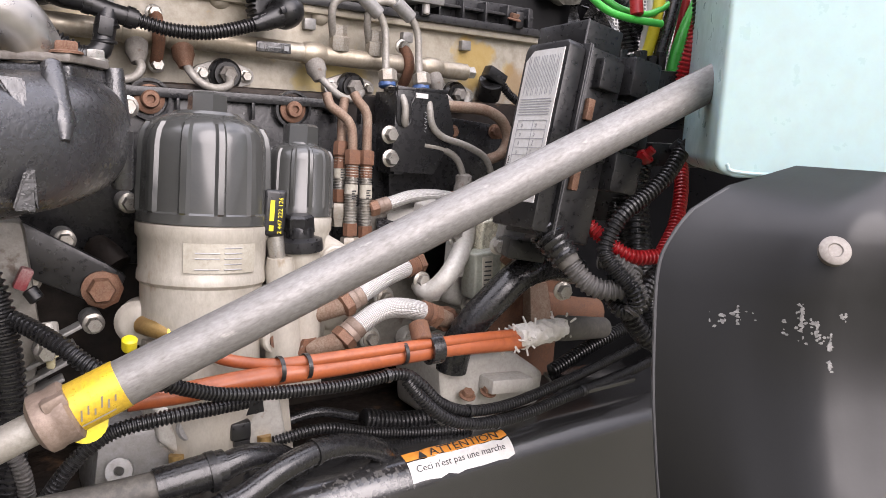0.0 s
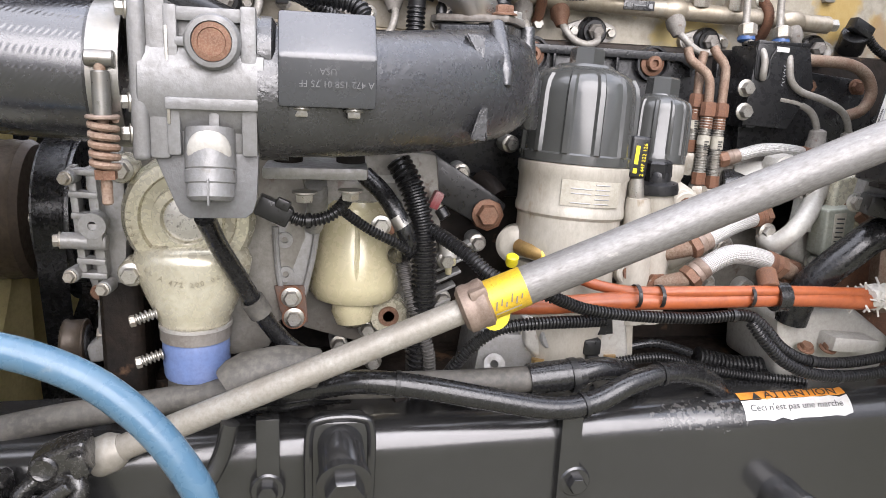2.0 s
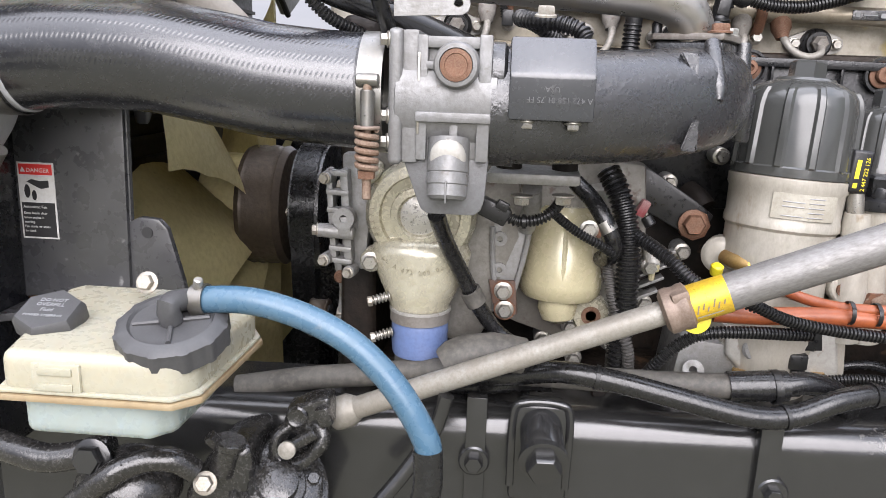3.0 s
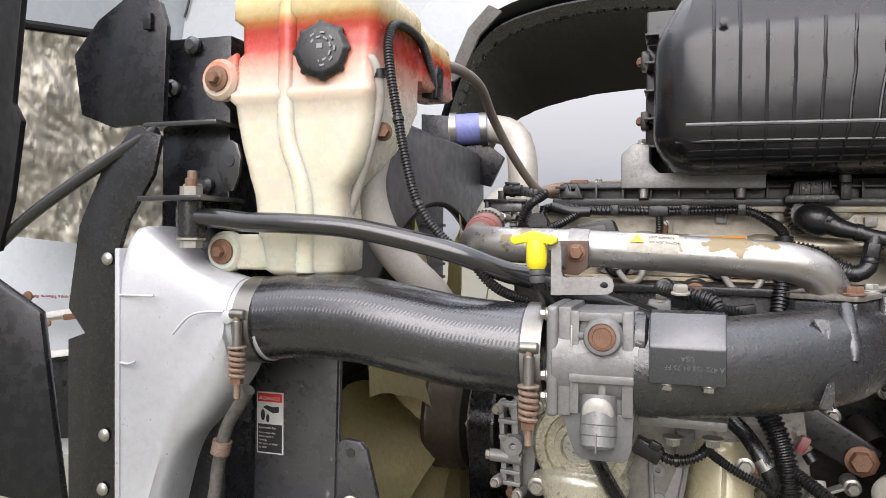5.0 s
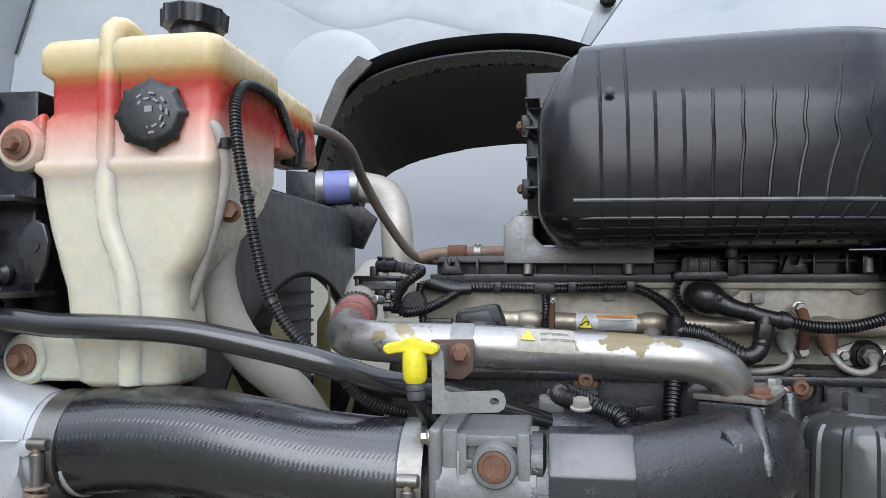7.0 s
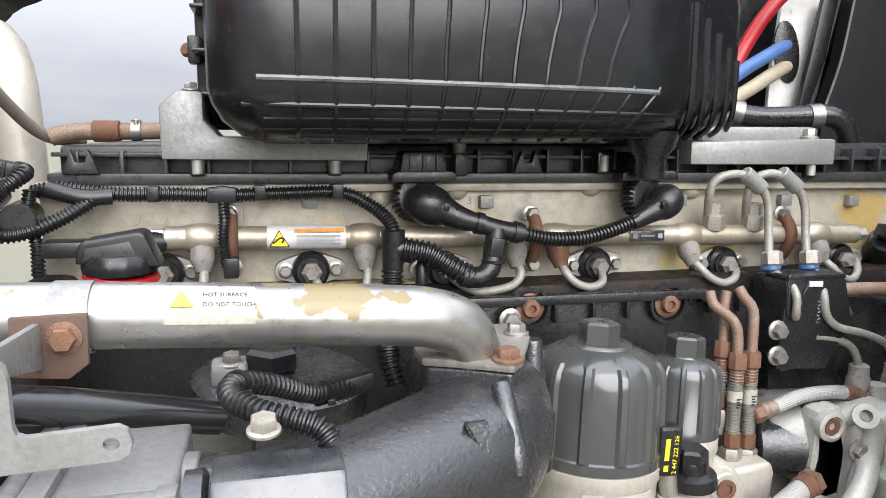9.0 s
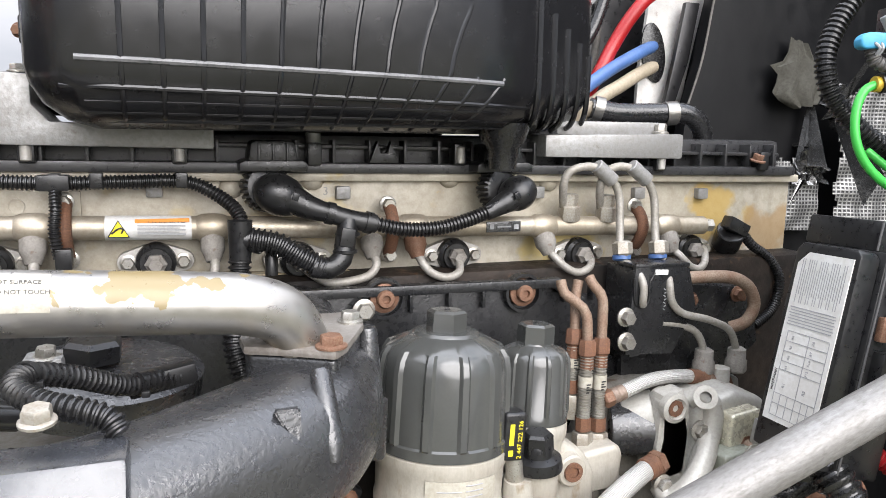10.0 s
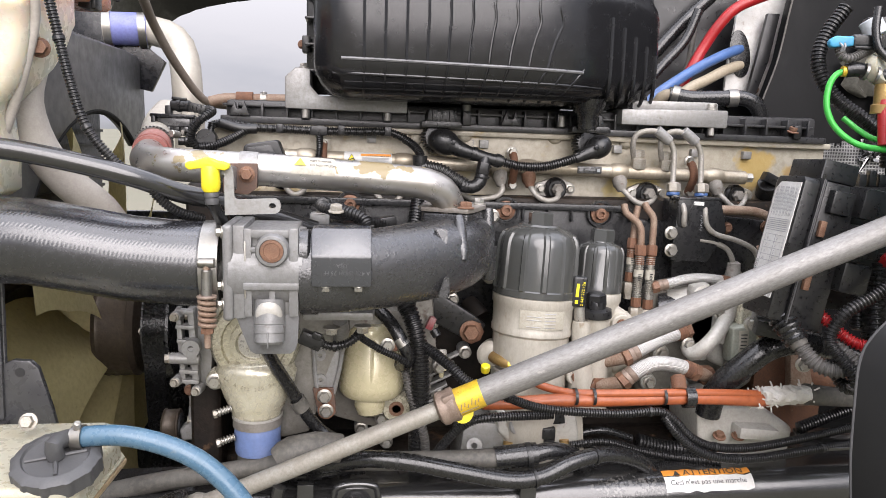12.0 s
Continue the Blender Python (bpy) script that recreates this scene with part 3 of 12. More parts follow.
M_SHIELD = mat("black_firewall", (0.010, 0.010, 0.011), 0.36, 0, (0.013, 0.013, 0.014), 8, fine=(0.018, 0.017, 0.017), bump=0.2, big_bump=0.15, big_scale=14, spots=(0.09, 0.085, 0.08), spot_scale=60, spot_at=0.76)
M_CABWALL = mat("glossy_cab_lining", (0.0050, 0.0052, 0.0058), 0.42, 0, (0.007, 0.007, 0.0075), 6, fine=(0.009, 0.009, 0.0095), bump=0.15, big_bump=0.2, big_scale=11, spots=(0.12, 0.116, 0.11), spot_scale=48, spot_at=0.79, stretch=(1, 1, 0.55), spec=0.13)
M_RADIATOR = mat("dark_radiator", (0.03, 0.03, 0.032), 0.5, 0.3, bump=0.3)


M_BADGE = mat("satin_grey_plastic", (0.034, 0.036, 0.041), 0.26, 0, (0.038, 0.040, 0.045), 12, fine=(0.030, 0.032, 0.036), bump=0.05, bump_scale=400, grain_amount=0.2, spec=1.0, rough_var=0.05)


M_PALEPIPE = mat("dull_pale_pipe", (0.46, 0.43, 0.37), 0.42, 0.2, (0.40, 0.37, 0.315), 9, fine=(0.36, 0.33, 0.285), bump=0.12, grain_amount=0.15)


def pattern_material(name, dark, light, kind, pitch, rough=0.4, metal=0.6):
    """A woven or stitched surface on a hose's own map: u round it, v along it."""
    m = mat(name, light, rough, metal, bump=0.1)
    N, Lk = m.node_tree.nodes, m.node_tree.links
    bs = N["Principled BSDF"]
    tc = N.new("ShaderNodeTexCoord")
    sep = N.new("ShaderNodeSeparateXYZ")
    Lk.new(tc.outputs["UV"], sep.inputs[0])

    def math_node(op, a, b):
        n = N.new("ShaderNodeMath")
        n.operation = op
        for k, s in enumerate((a, b)):
            if hasattr(s, "node"):
                Lk.new(s, n.inputs[k])
            else:
                n.inputs[k].default_value = s
        return n.outputs[0]

    k = math.tau / pitch
    a = math_node("SINE", math_node("MULTIPLY", math_node("ADD", sep.outputs[0], sep.outputs[1]), k), 0)
    b = math_node("SINE", math_node("MULTIPLY", math_node("SUBTRACT", sep.outputs[0], sep.outputs[1]), k), 0)
    h = math_node("MULTIPLY", a, b)
    mr = N.new("ShaderNodeMapRange")
    mr.inputs["From Min"].default_value, mr.inputs["From Max"].default_value = -0.5, 0.6
    Lk.new(h, mr.inputs["Value"])
    mix = N.new("ShaderNodeMixRGB")
    mix.inputs[1].default_value, mix.inputs[2].default_value = (*dark, 1), (*light, 1)
    Lk.new(mr.outputs[0], mix.inputs[0])
    Lk.new(mix.outputs[0], bs.inputs["Base Color"])
    bp = N.new("ShaderNodeBump")
    bp.inputs["Strength"].default_value, bp.inputs["Distance"].default_value = 0.5, 0.001
    Lk.new(h, bp.inputs["Height"])
    Lk.new(bp.outputs[0], bs.inputs["Normal"])
    return m


def stitched_rubber():
    """Hose rubber with rows of woven stitches showing through, on the hose's own map."""
    m = mat("stitched_rubber", (0.011, 0.0115, 0.014), 0.25, 0, (0.015, 0.0155, 0.018), 20, fine=(0.019, 0.0195, 0.021), bump=0.08, spots=(0.07, 0.067, 0.06), spot_scale=160, spot_at=0.78, coat=0.35, spec=1.0, rough_var=0.05)
    N, Lk = m.node_tree.nodes, m.node_tree.links
    bs = N["Principled BSDF"]
    tc, sep = N.new("ShaderNodeTexCoord"), N.new("ShaderNodeSeparateXYZ")
    Lk.new(tc.outputs["UV"], sep.inputs[0])

    def op(kind, a, b=0.0):
        n = N.new("ShaderNodeMath")
        n.operation = kind
        for k, s in enumerate((a, b)):
            if hasattr(s, "node"):
                Lk.new(s, n.inputs[k])
            else:
                n.inputs[k].default_value = s
        return n.outputs[0]

    band = op("POWER", op("ABSOLUTE", op("SINE", op("MULTIPLY", sep.outputs[0], math.pi / 0.0150))), 10.0)
    dash = op("SINE", op("MULTIPLY", op("ADD", sep.outputs[1], op("MULTIPLY", sep.outputs[0], 0.5)), math.tau / 0.0048))
    # the rows show only on the upper front of the hose
    front = op("SUBTRACT", op("COSINE", op("ADD", op("MULTIPLY", sep.outputs[0], 1 / 0.0535), 0.45)), 0.72)
    front = op("MINIMUM", op("MAXIMUM", op("MULTIPLY", front, 8.0), 0.0), 1.0)
    h = op("MULTIPLY", op("MULTIPLY", band, dash), front)
    bp = N.new("ShaderNodeBump")
    bp.inputs["Strength"].default_value, bp.inputs["Distance"].default_value = 0.20, 0.0012
    Lk.new(h, bp.inputs["Height"])
    Lk.new(bp.outputs[0], bs.inputs["Normal"])
    return m


M_HOSE = stitched_rubber()
M_BRAID = pattern_material("steel_braid", (0.36, 0.35, 0.33), (0.60, 0.59, 0.57), "braid", 0.0042, 0.40, 0.45)
M_PALEGREY = mat("weathered_pale_casting", (0.44, 0.43, 0.395), 0.46, 0.2, (0.38, 0.365, 0.33), 20, fine=(0.33, 0.31, 0.275), bump=0.35, spots=(0.22, 0.17, 0.12), spot_scale=45, spot_at=0.66, big_bump=0.1)
M_GREENCAST = mat("grey_green_casting", (0.33, 0.345, 0.29), 0.45, 0.15, (0.27, 0.28, 0.235), 24, fine=(0.22, 0.22, 0.18), bump=0.25, spots=(0.16, 0.14, 0.11), spot_at=0.68)
M_FLANGE = mat("dull_brown_flange", (0.23, 0.215, 0.195), 0.55, 0.3, (0.17, 0.15, 0.13), 30, fine=(0.27, 0.255, 0.235), bump=0.3)
# darker tone holds both the weathering and the shadows of raised figures
M_FIGURES = mat("weathered_shaded_figures", (0.24, 0.21, 0.145), 0.5, 0.1, bump=0.1)
M_DIRTYWHITE = mat("dirty_white_paint", (0.62, 0.61, 0.59), 0.4, 0, (0.55, 0.535, 0.51), 9, fine=(0.48, 0.455, 0.42), bump=0.08, spots=(0.22, 0.15, 0.1), spot_scale=40, spot_at=0.70)
M_TANHOSE = mat("tan_hose", (0.34, 0.29, 0.21), 0.55, 0, (0.28, 0.235, 0.17), 18, fine=(0.24, 0.2, 0.15), bump=0.15)
M_WORNRED = mat("worn_red_print", (0.26, 0.045, 0.05), 0.6, 0, (0.34, 0.20, 0.19), 60, bump=0.05)


def patch(m, col, centre, base, size, noise_scale, at, amount=0.85, soft=0.08, dull=False):
    """A stain or scuff with a shape of its own: spots of another colour within an ellipsoid round a place."""
    N, Lk = m.node_tree.nodes, m.node_tree.links
    bs = N["Principled BSDF"]
    old = bs.inputs["Base Color"].links[0].from_socket
    tc, mp, gr, ns = N.new("ShaderNodeTexCoord"), N.new("ShaderNodeMapping"), N.new("ShaderNodeTexGradient"), N.new("ShaderNodeTexNoise")
    mp.vector_type = "TEXTURE"
    mp.inputs["Location"].default_value = V(centre) - V(base)
    mp.inputs["Scale"].default_value = size
    Lk.new(tc.outputs["Object"], mp.inputs[0])
    gr.gradient_type = "SPHERICAL"
    Lk.new(mp.outputs[0], gr.inputs[0])
    ns.inputs["Scale"].default_value, ns.inputs["Detail"].default_value = noise_scale, 6.0
    Lk.new(tc.outputs["Object"], ns.inputs["Vector"])
    add, rp, mul, mix = N.new("ShaderNodeMath"), N.new("ShaderNodeMapRange"), N.new("ShaderNodeMath"), N.new("ShaderNodeMixRGB")
    mul.operation, mul.inputs[1].default_value = "MULTIPLY", 0.5
    Lk.new(gr.outputs["Fac"], mul.inputs[0])
    add.operation = "ADD"
    Lk.new(mul.outputs[0], add.inputs[0])
    Lk.new(ns.outputs[0], add.inputs[1])
    rp.inputs["From Min"].default_value, rp.inputs["From Max"].default_value, rp.inputs["To Max"].default_value = at, at + soft, amount
    Lk.new(add.outputs[0], rp.inputs["Value"])
    Lk.new(rp.outputs[0], mix.inputs[0])
    Lk.new(old, mix.inputs[1])
    mix.inputs[2].default_value = (*col, 1)
    Lk.new(mix.outputs[0], bs.inputs["Base Color"])
    if dull:
        keep = N.new("ShaderNodeMapRange")
        keep.inputs["To Min"].default_value, keep.inputs["To Max"].default_value = bs.inputs["Metallic"].default_value, 0.05
        Lk.new(rp.outputs[0], keep.inputs["Value"])
        Lk.new(keep.outputs[0], bs.inputs["Metallic"])
    return m


EGR_BASE, HEAD_BASE = (-0.15, 0.66, 0.05), (0.25, 1.1, 0.09)
patch(M_TUBE, (0.34, 0.27, 0.17), (0.055, 0.668, 0.03), EGR_BASE, (0.06, 0.06, 0.03), 20, 0.62, 0.6, 0.25)
patch(M_TUBE, (0.215, 0.168, 0.085), (-0.045, 0.640, 0.100), EGR_BASE, (0.13, 0.06, 0.035), 44, 0.82, 1.0, 0.014, dull=True)
patch(M_TUBE, (0.26, 0.21, 0.115), (-0.30, 0.640, 0.104), EGR_BASE, (0.09, 0.06, 0.035), 44, 0.86, 0.9, 0.02)
for place, size, col in (((0.70, 0.97, 0.10), (0.10, 0.2, 0.08), (0.50, 0.33, 0.07)), ((0.80, 0.97, 0.06), (0.09, 0.2, 0.10), (0.34, 0.22, 0.10)), ((0.46, 0.97, 0.06), (0.14, 0.2, 0.06), (0.52, 0.40, 0.14)), ((0.62, 0.97, 0.03), (0.16, 0.2, 0.05), (0.24, 0.17, 0.10)), ((0.10, 0.97, 0.10), (0.2, 0.2, 0.05), (0.45, 0.37, 0.22))):
    patch(M_HEAD, col, place, HEAD_BASE, size, 22, 0.74, 0.75, 0.12)


patch(M_FRAME, (0.16, 0.155, 0.145), (0.36, 0.67, -0.400), (0.2, 0.7, -0.6), (0.16, 0.06, 0.035), 170, 0.86, 0.4, 0.05)


def hull(points, bm=None):
    """A solid with flat sides round a few corner points."""
    t = bmesh.new()
    for q in points:
        t.verts.new(q)
    bmesh.ops.convex_hull(t, input=t.verts)
    bmesh.ops.recalc_face_normals(t, faces=t.faces)
    bmesh.ops.bevel(t, geom=t.edges[:], offset=0.0015, segments=2, affect="EDGES", clamp_overlap=True)
    return merge(bm, t)


# ---- setting: ground, hood, firewall, frame ----
gm = bmesh.new()
bmesh.ops.create_grid(gm, x_segments=40, y_segments=40, size=1500)
bmesh.ops.translate(gm, verts=gm.verts, vec=(0, 0, -1.42))
solo("ground", gm, M_GROUND, "flat dry field with pale grass reaching the horizon", "ground", kind="structure")

# far side of the tilted hood with its wheel arch
hood = thing("hood", "white fibreglass engine hood tilted forward, open", "hood", (-1.2, 1.9, -0.2))
side = [(-1.791, 1.9, 0.872), (-1.663, 1.9, 1.279), (-1.678, 1.9, 1.808), (-0.723, 1.9, 1.639), (-0.225, 1.9, 1.084), (0.064, 1.9, 0.927), (-0.038, 1.9, 0.786), (-0.216, 1.9, 0.815), (-0.413, 1.9, 0.81), (-0.568, 1.9, 0.775), (-0.675, 1.9, 0.678), (-0.749, 1.9, 0.542), (-0.786, 1.9, 0.316), (-1.867, 1.9, 0.343)]
part("side_panel", xz([(p[0], p[2]) for p in side], 1.9, 1.925, 0.004), M_HOOD, hood)
front_bm = prism([(0, -0.6), (1.15, -0.6), (1.7, -0.5), (1.95, 0.2), (1.95, 1.35), (0, 1.35)], (-1.783, 1.92, 0.876), (-0.42, -0.9, 0), (0.16, 0, 1), 0.03, 0.004)
part("front_panel", front_bm, M_HOOD, hood)
# the wheel arch liner: a deep black sheet from its inner lip to the outer edge of the fender
NEAR = [(-0.730, 0.30), (-0.692, 0.42), (-0.660, 0.518), (-0.615, 0.608), (-0.549, 0.660), (-0.435, 0.691), (-0.312, 0.703), (-0.207, 0.701), (-0.107, 0.683), (0.0, 0.640), (0.10, 0.57), (0.17, 0.48)]
FAR = [(-0.74, 0.22), (-0.69, 0.36), (-0.660, 0.412), (-0.618, 0.455), (-0.570, 0.482), (-0.520, 0.501), (-0.390, 0.528), (-0.222, 0.539), (-0.10, 0.530), (0.0, 0.50), (0.10, 0.44), (0.17, 0.36)]
near_line = smooth_path([(x, 1.50, z) for x, z in NEAR], 0.03)
far_line = smooth_path([(x, 1.95, z) for x, z in FAR], 0.03)
arch_bm, flange_bm, grit_bm = bmesh.new(), bmesh.new(), bmesh.new()
rows, strip = [], []
for k in range(61):
    a = near_line[round(k / 60 * (len(near_line) - 1))]
    b = far_line[round(k / 60 * (len(far_line) - 1))]
    out = V((-0.35 * (1 - k / 30), 0, 1)).normalized()
    rows.append([arch_bm.verts.new(q) for q in [a + out * 0.012 + V((0, 0.03, 0)), a + out * 0.006, a - out * 0.004 + V((0, 0.004, 0)), a.lerp(b, 0.06) - out * 0.016] + [a.lerp(b, f) + out * (0.030 * math.sin(math.pi * f) - 0.016 * (1 - f)) + V((0, 0, 0.004 * noise.noise((k * 0.35, f * 6, 0)))) for f in (0.12, 0.25, 0.4, 0.55, 0.7, 0.85, 1.0)] + [b + out * 0.012 + V((0, 0.01, 0))]])
    c = a.lerp(b, 0.075) - out * 0.019
    strip.append([flange_bm.verts.new(q) for q in (c + V((0, -0.020, 0.004)), c + V((0, -0.022, -0.001)), c + V((0, 0.040, -0.012)), c + V((0, 0.042, -0.006)))])
    for _ in range(6):
        ball(c + V((random.uniform(-0.012, 0.012), 0.043, -0.012 + random.uniform(-0.004, 0.002))), random.uniform(0.0012, 0.0034), n=6, bm=grit_bm)
for a, b in zip(rows, rows[1:]):
    for i in range(len(a) - 1):
        arch_bm.faces.new((a[i], a[i + 1], b[i + 1], b[i]))
for a, b in zip(strip, strip[1:]):
    for i in range(4):
        flange_bm.faces.new((a[i], a[(i + 1) % 4], b[(i + 1) % 4], b[i]))
bmesh.ops.recalc_face_normals(arch_bm, faces=arch_bm.faces)
bmesh.ops.recalc_face_normals(flange_bm, faces=flange_bm.faces)
bmesh.ops.solidify(arch_bm, geom=arch_bm.faces[:], thickness=0.004)
liner = part("wheel_arch_liner", arch_bm, M_ARCH, hood, "black rubber wheel arch liner with streaks", angle=60)
part("retaining_strip", flange_bm, M_PANEL, liner, "riveted black retaining strip")
part("road_grit", grit_bm, M_OILY, liner, "wet road grit along the strip")["kind"] = "stuff"
for k in (16, 27, 38):
    part("rivet", lathe(near_line[round(k / 60 * (len(near_line) - 1))] + V((0, 0.035, -0.030)), (0, -0.8, -0.6), [(0.009, 0), (0.007, 0.004)], 14), M_ZINCNUT, liner)
part("edge_strip", xz([(-0.570, 0.671), (-0.535, 0.652), (-0.592, 0.598), (-0.636, 0.505), (-0.660, 0.488), (-0.668, 0.505), (-0.652, 0.552), (-0.622, 0.618)], 1.475, 1.487, 0.003), M_DUSTYRUBBER, hood, "grey-brown rubber edge strip")
part("round_bulge", lathe((-0.762, 1.902, 0.715), (0, -1, 0), [(0.175, 0), (0.160, 0.005), (0.135, 0.0065), (0.05, 0.007), (0.0, 0.007)], 48), M_HOOD, hood, angle=80)
for q in ((-0.79, 1.87, 0.62), (-0.80, 1.872, 0.50)):
    part("panel_screw", lathe(q, (0, -1, 0), [(0.016, 0), (0.015, 0.004), (0.006, 0.006)], 18), M_ZINCNUT, hood)
for p in ((-0.243, 1.88, 1.04), (0.017, 1.88, 0.909)):
    part("mount_bolt", lathe(p, (0, -1, 0), [(0.022, 0), (0.022, 0.008), (0.014, 0.014), (0.010, 0.03)], 20), M_RUBBER, hood, "black rubber-cushioned bolt")

part("corner_seam", tube([(-1.783, 1.89, 0.868), (-1.719, 1.89, 1.056), (-1.651, 1.89, 1.273)], 0.004, 8), M_RUBBER, hood)
part("latch_bracket", box((-0.792, 1.87, 1.102), (0.05, 0.03, 0.07), (0, 10, 0), 0.006), M_CAST, hood, "grey hood latch bracket")

swage = tube([(-1.241, 1.9, 1.30), (-1.10, 1.9, 1.19), (-0.955, 1.9, 1.091), (-0.806, 1.9, 0.995), (-0.715, 1.9, 0.959), (-0.626, 1.9, 0.968), (-0.539, 1.9, 0.981), (-0.42, 1.9, 0.952), (-0.255, 1.9, 0.899), (-0.052, 1.9, 0.815)], 0.085, 28)
for v in swage.verts:
    v.co.y = 1.903 + (v.co.y - 1.9) * 0.09
part("pressed_swage", swage, M_HOOD, hood, angle=80)

# frame rail
frame_rail = thing("frame_rail", "glossy black painted steel frame rail with road grime", "frame rail", (0.2, 0.7, -0.6))
arc = [(0.698 - 0.036 * math.cos(radians(9 * k)), -0.036 + 0.036 * math.sin(radians(9 * k))) for k in range(11)]
web = prism(arc + [(0.78, 0.0), (0.78, -0.42), (0.662, -0.42)], (-0.75, 0, 0), (0, 1, 0), (0, 0, 1), 2.35, 0)
for v in web.verts:
    v.co.z += -0.400 + (v.co.x + 0.75) / 2.35 * 0.028
part("web", web, M_FRAME, frame_rail)
for x0, x1 in (((-0.163, 0.655, -0.344)[0], (-0.139, 0.655, -0.345)[0]), ((0.172, 0.655, -0.429)[0], (0.197, 0.655, -0.43)[0])):
    part("strap", span((x0, 0.652, -0.56), (x1, 0.668, -0.37), 0.002), M_FRAME, frame_rail, "narrow black steel strap")

# cab front wall behind the engine
firewall = thing("firewall", "black cab firewall with insulation sheet", "firewall", (0.95, 1.0, -0.6), kind="structure")
fw = prism([(0, -1.0), (1.6, -1.0), (1.6, 1.0), (0.6, 1.0), (0, 1.0)], (1.60, 0.1, 0.0), (0, 1, 0), (0, 0, 1), 0.04, 0.004)
part("sheet", fw, M_SHIELD, firewall)

# ---- engine: block, head, covers ----
block = thing("engine_block", "grimy dark cast engine block", "engine block", (0.2, 1.1, -0.5))
part("crankcase", rough_up(span((-0.30, 0.93, -0.75), (0.84, 1.45, 0.035), 0.012), 0.004, 14), M_BLOCK, block)
part("lower_shelf", span((-0.30, 0.84, -0.78), (0.80, 0.95, -0.40), 0.02), M_BLOCK, block)

head = thing("cylinder_head", "stained bare aluminium cylinder head with mounting pads", "cylinder head", (0.25, 1.1, 0.09))
part("casting", xz([(-0.33, 0.045), (0.0, 0.040), (0.80, 0.0), (0.832, 0.01), (0.832, 0.146), (-0.33, 0.158)], 0.975, 1.40, 0.006), M_HEAD, head)
part("gasket_ledge", xz([(-0.30, 0.036), (0.80, 0.012), (0.80, 0.022), (-0.30, 0.046)], 0.962, 0.99, 0.003), M_LEDGE, head)
part("top_flange", xz([(-0.33, 0.147), (0.835, 0.136), (0.835, 0.147), (-0.33, 0.158)], 0.962, 0.99, 0.003), M_HEAD, head)
for p in ((-0.053, 0.972, 0.134), (0.153, 0.972, 0.129), (0.408, 0.972, 0.126), (0.562, 0.972, 0.123), (0.667, 0.972, 0.121)):
    part("pad", box((p[0], 0.972, p[2]), (0.017, 0.014, 0.015), bev=0.002), M_CAST, head, "machined square pad")

rocker = thing("rocker_cover", "black plastic rocker cover with ribs and clips", "engine cover", (0.25, 1.1, 0.16))
part("cover", span((-0.31, 0.985, 0.148), (0.815, 1.36, 0.196), 0.008), M_ROCKER, rocker)
part("flange", xz([(-0.315, 0.156), (0.82, 0.146), (0.82, 0.158), (-0.315, 0.168)], 0.955, 1.0, 0.003), M_ROCKER, rocker)
for i in range(26):
    x = -0.29 + i * 0.043
    part("rib", span((x, 0.964, 0.160), (x + 0.004, 0.99, 0.190), 0.001), M_ROCKER, rocker)

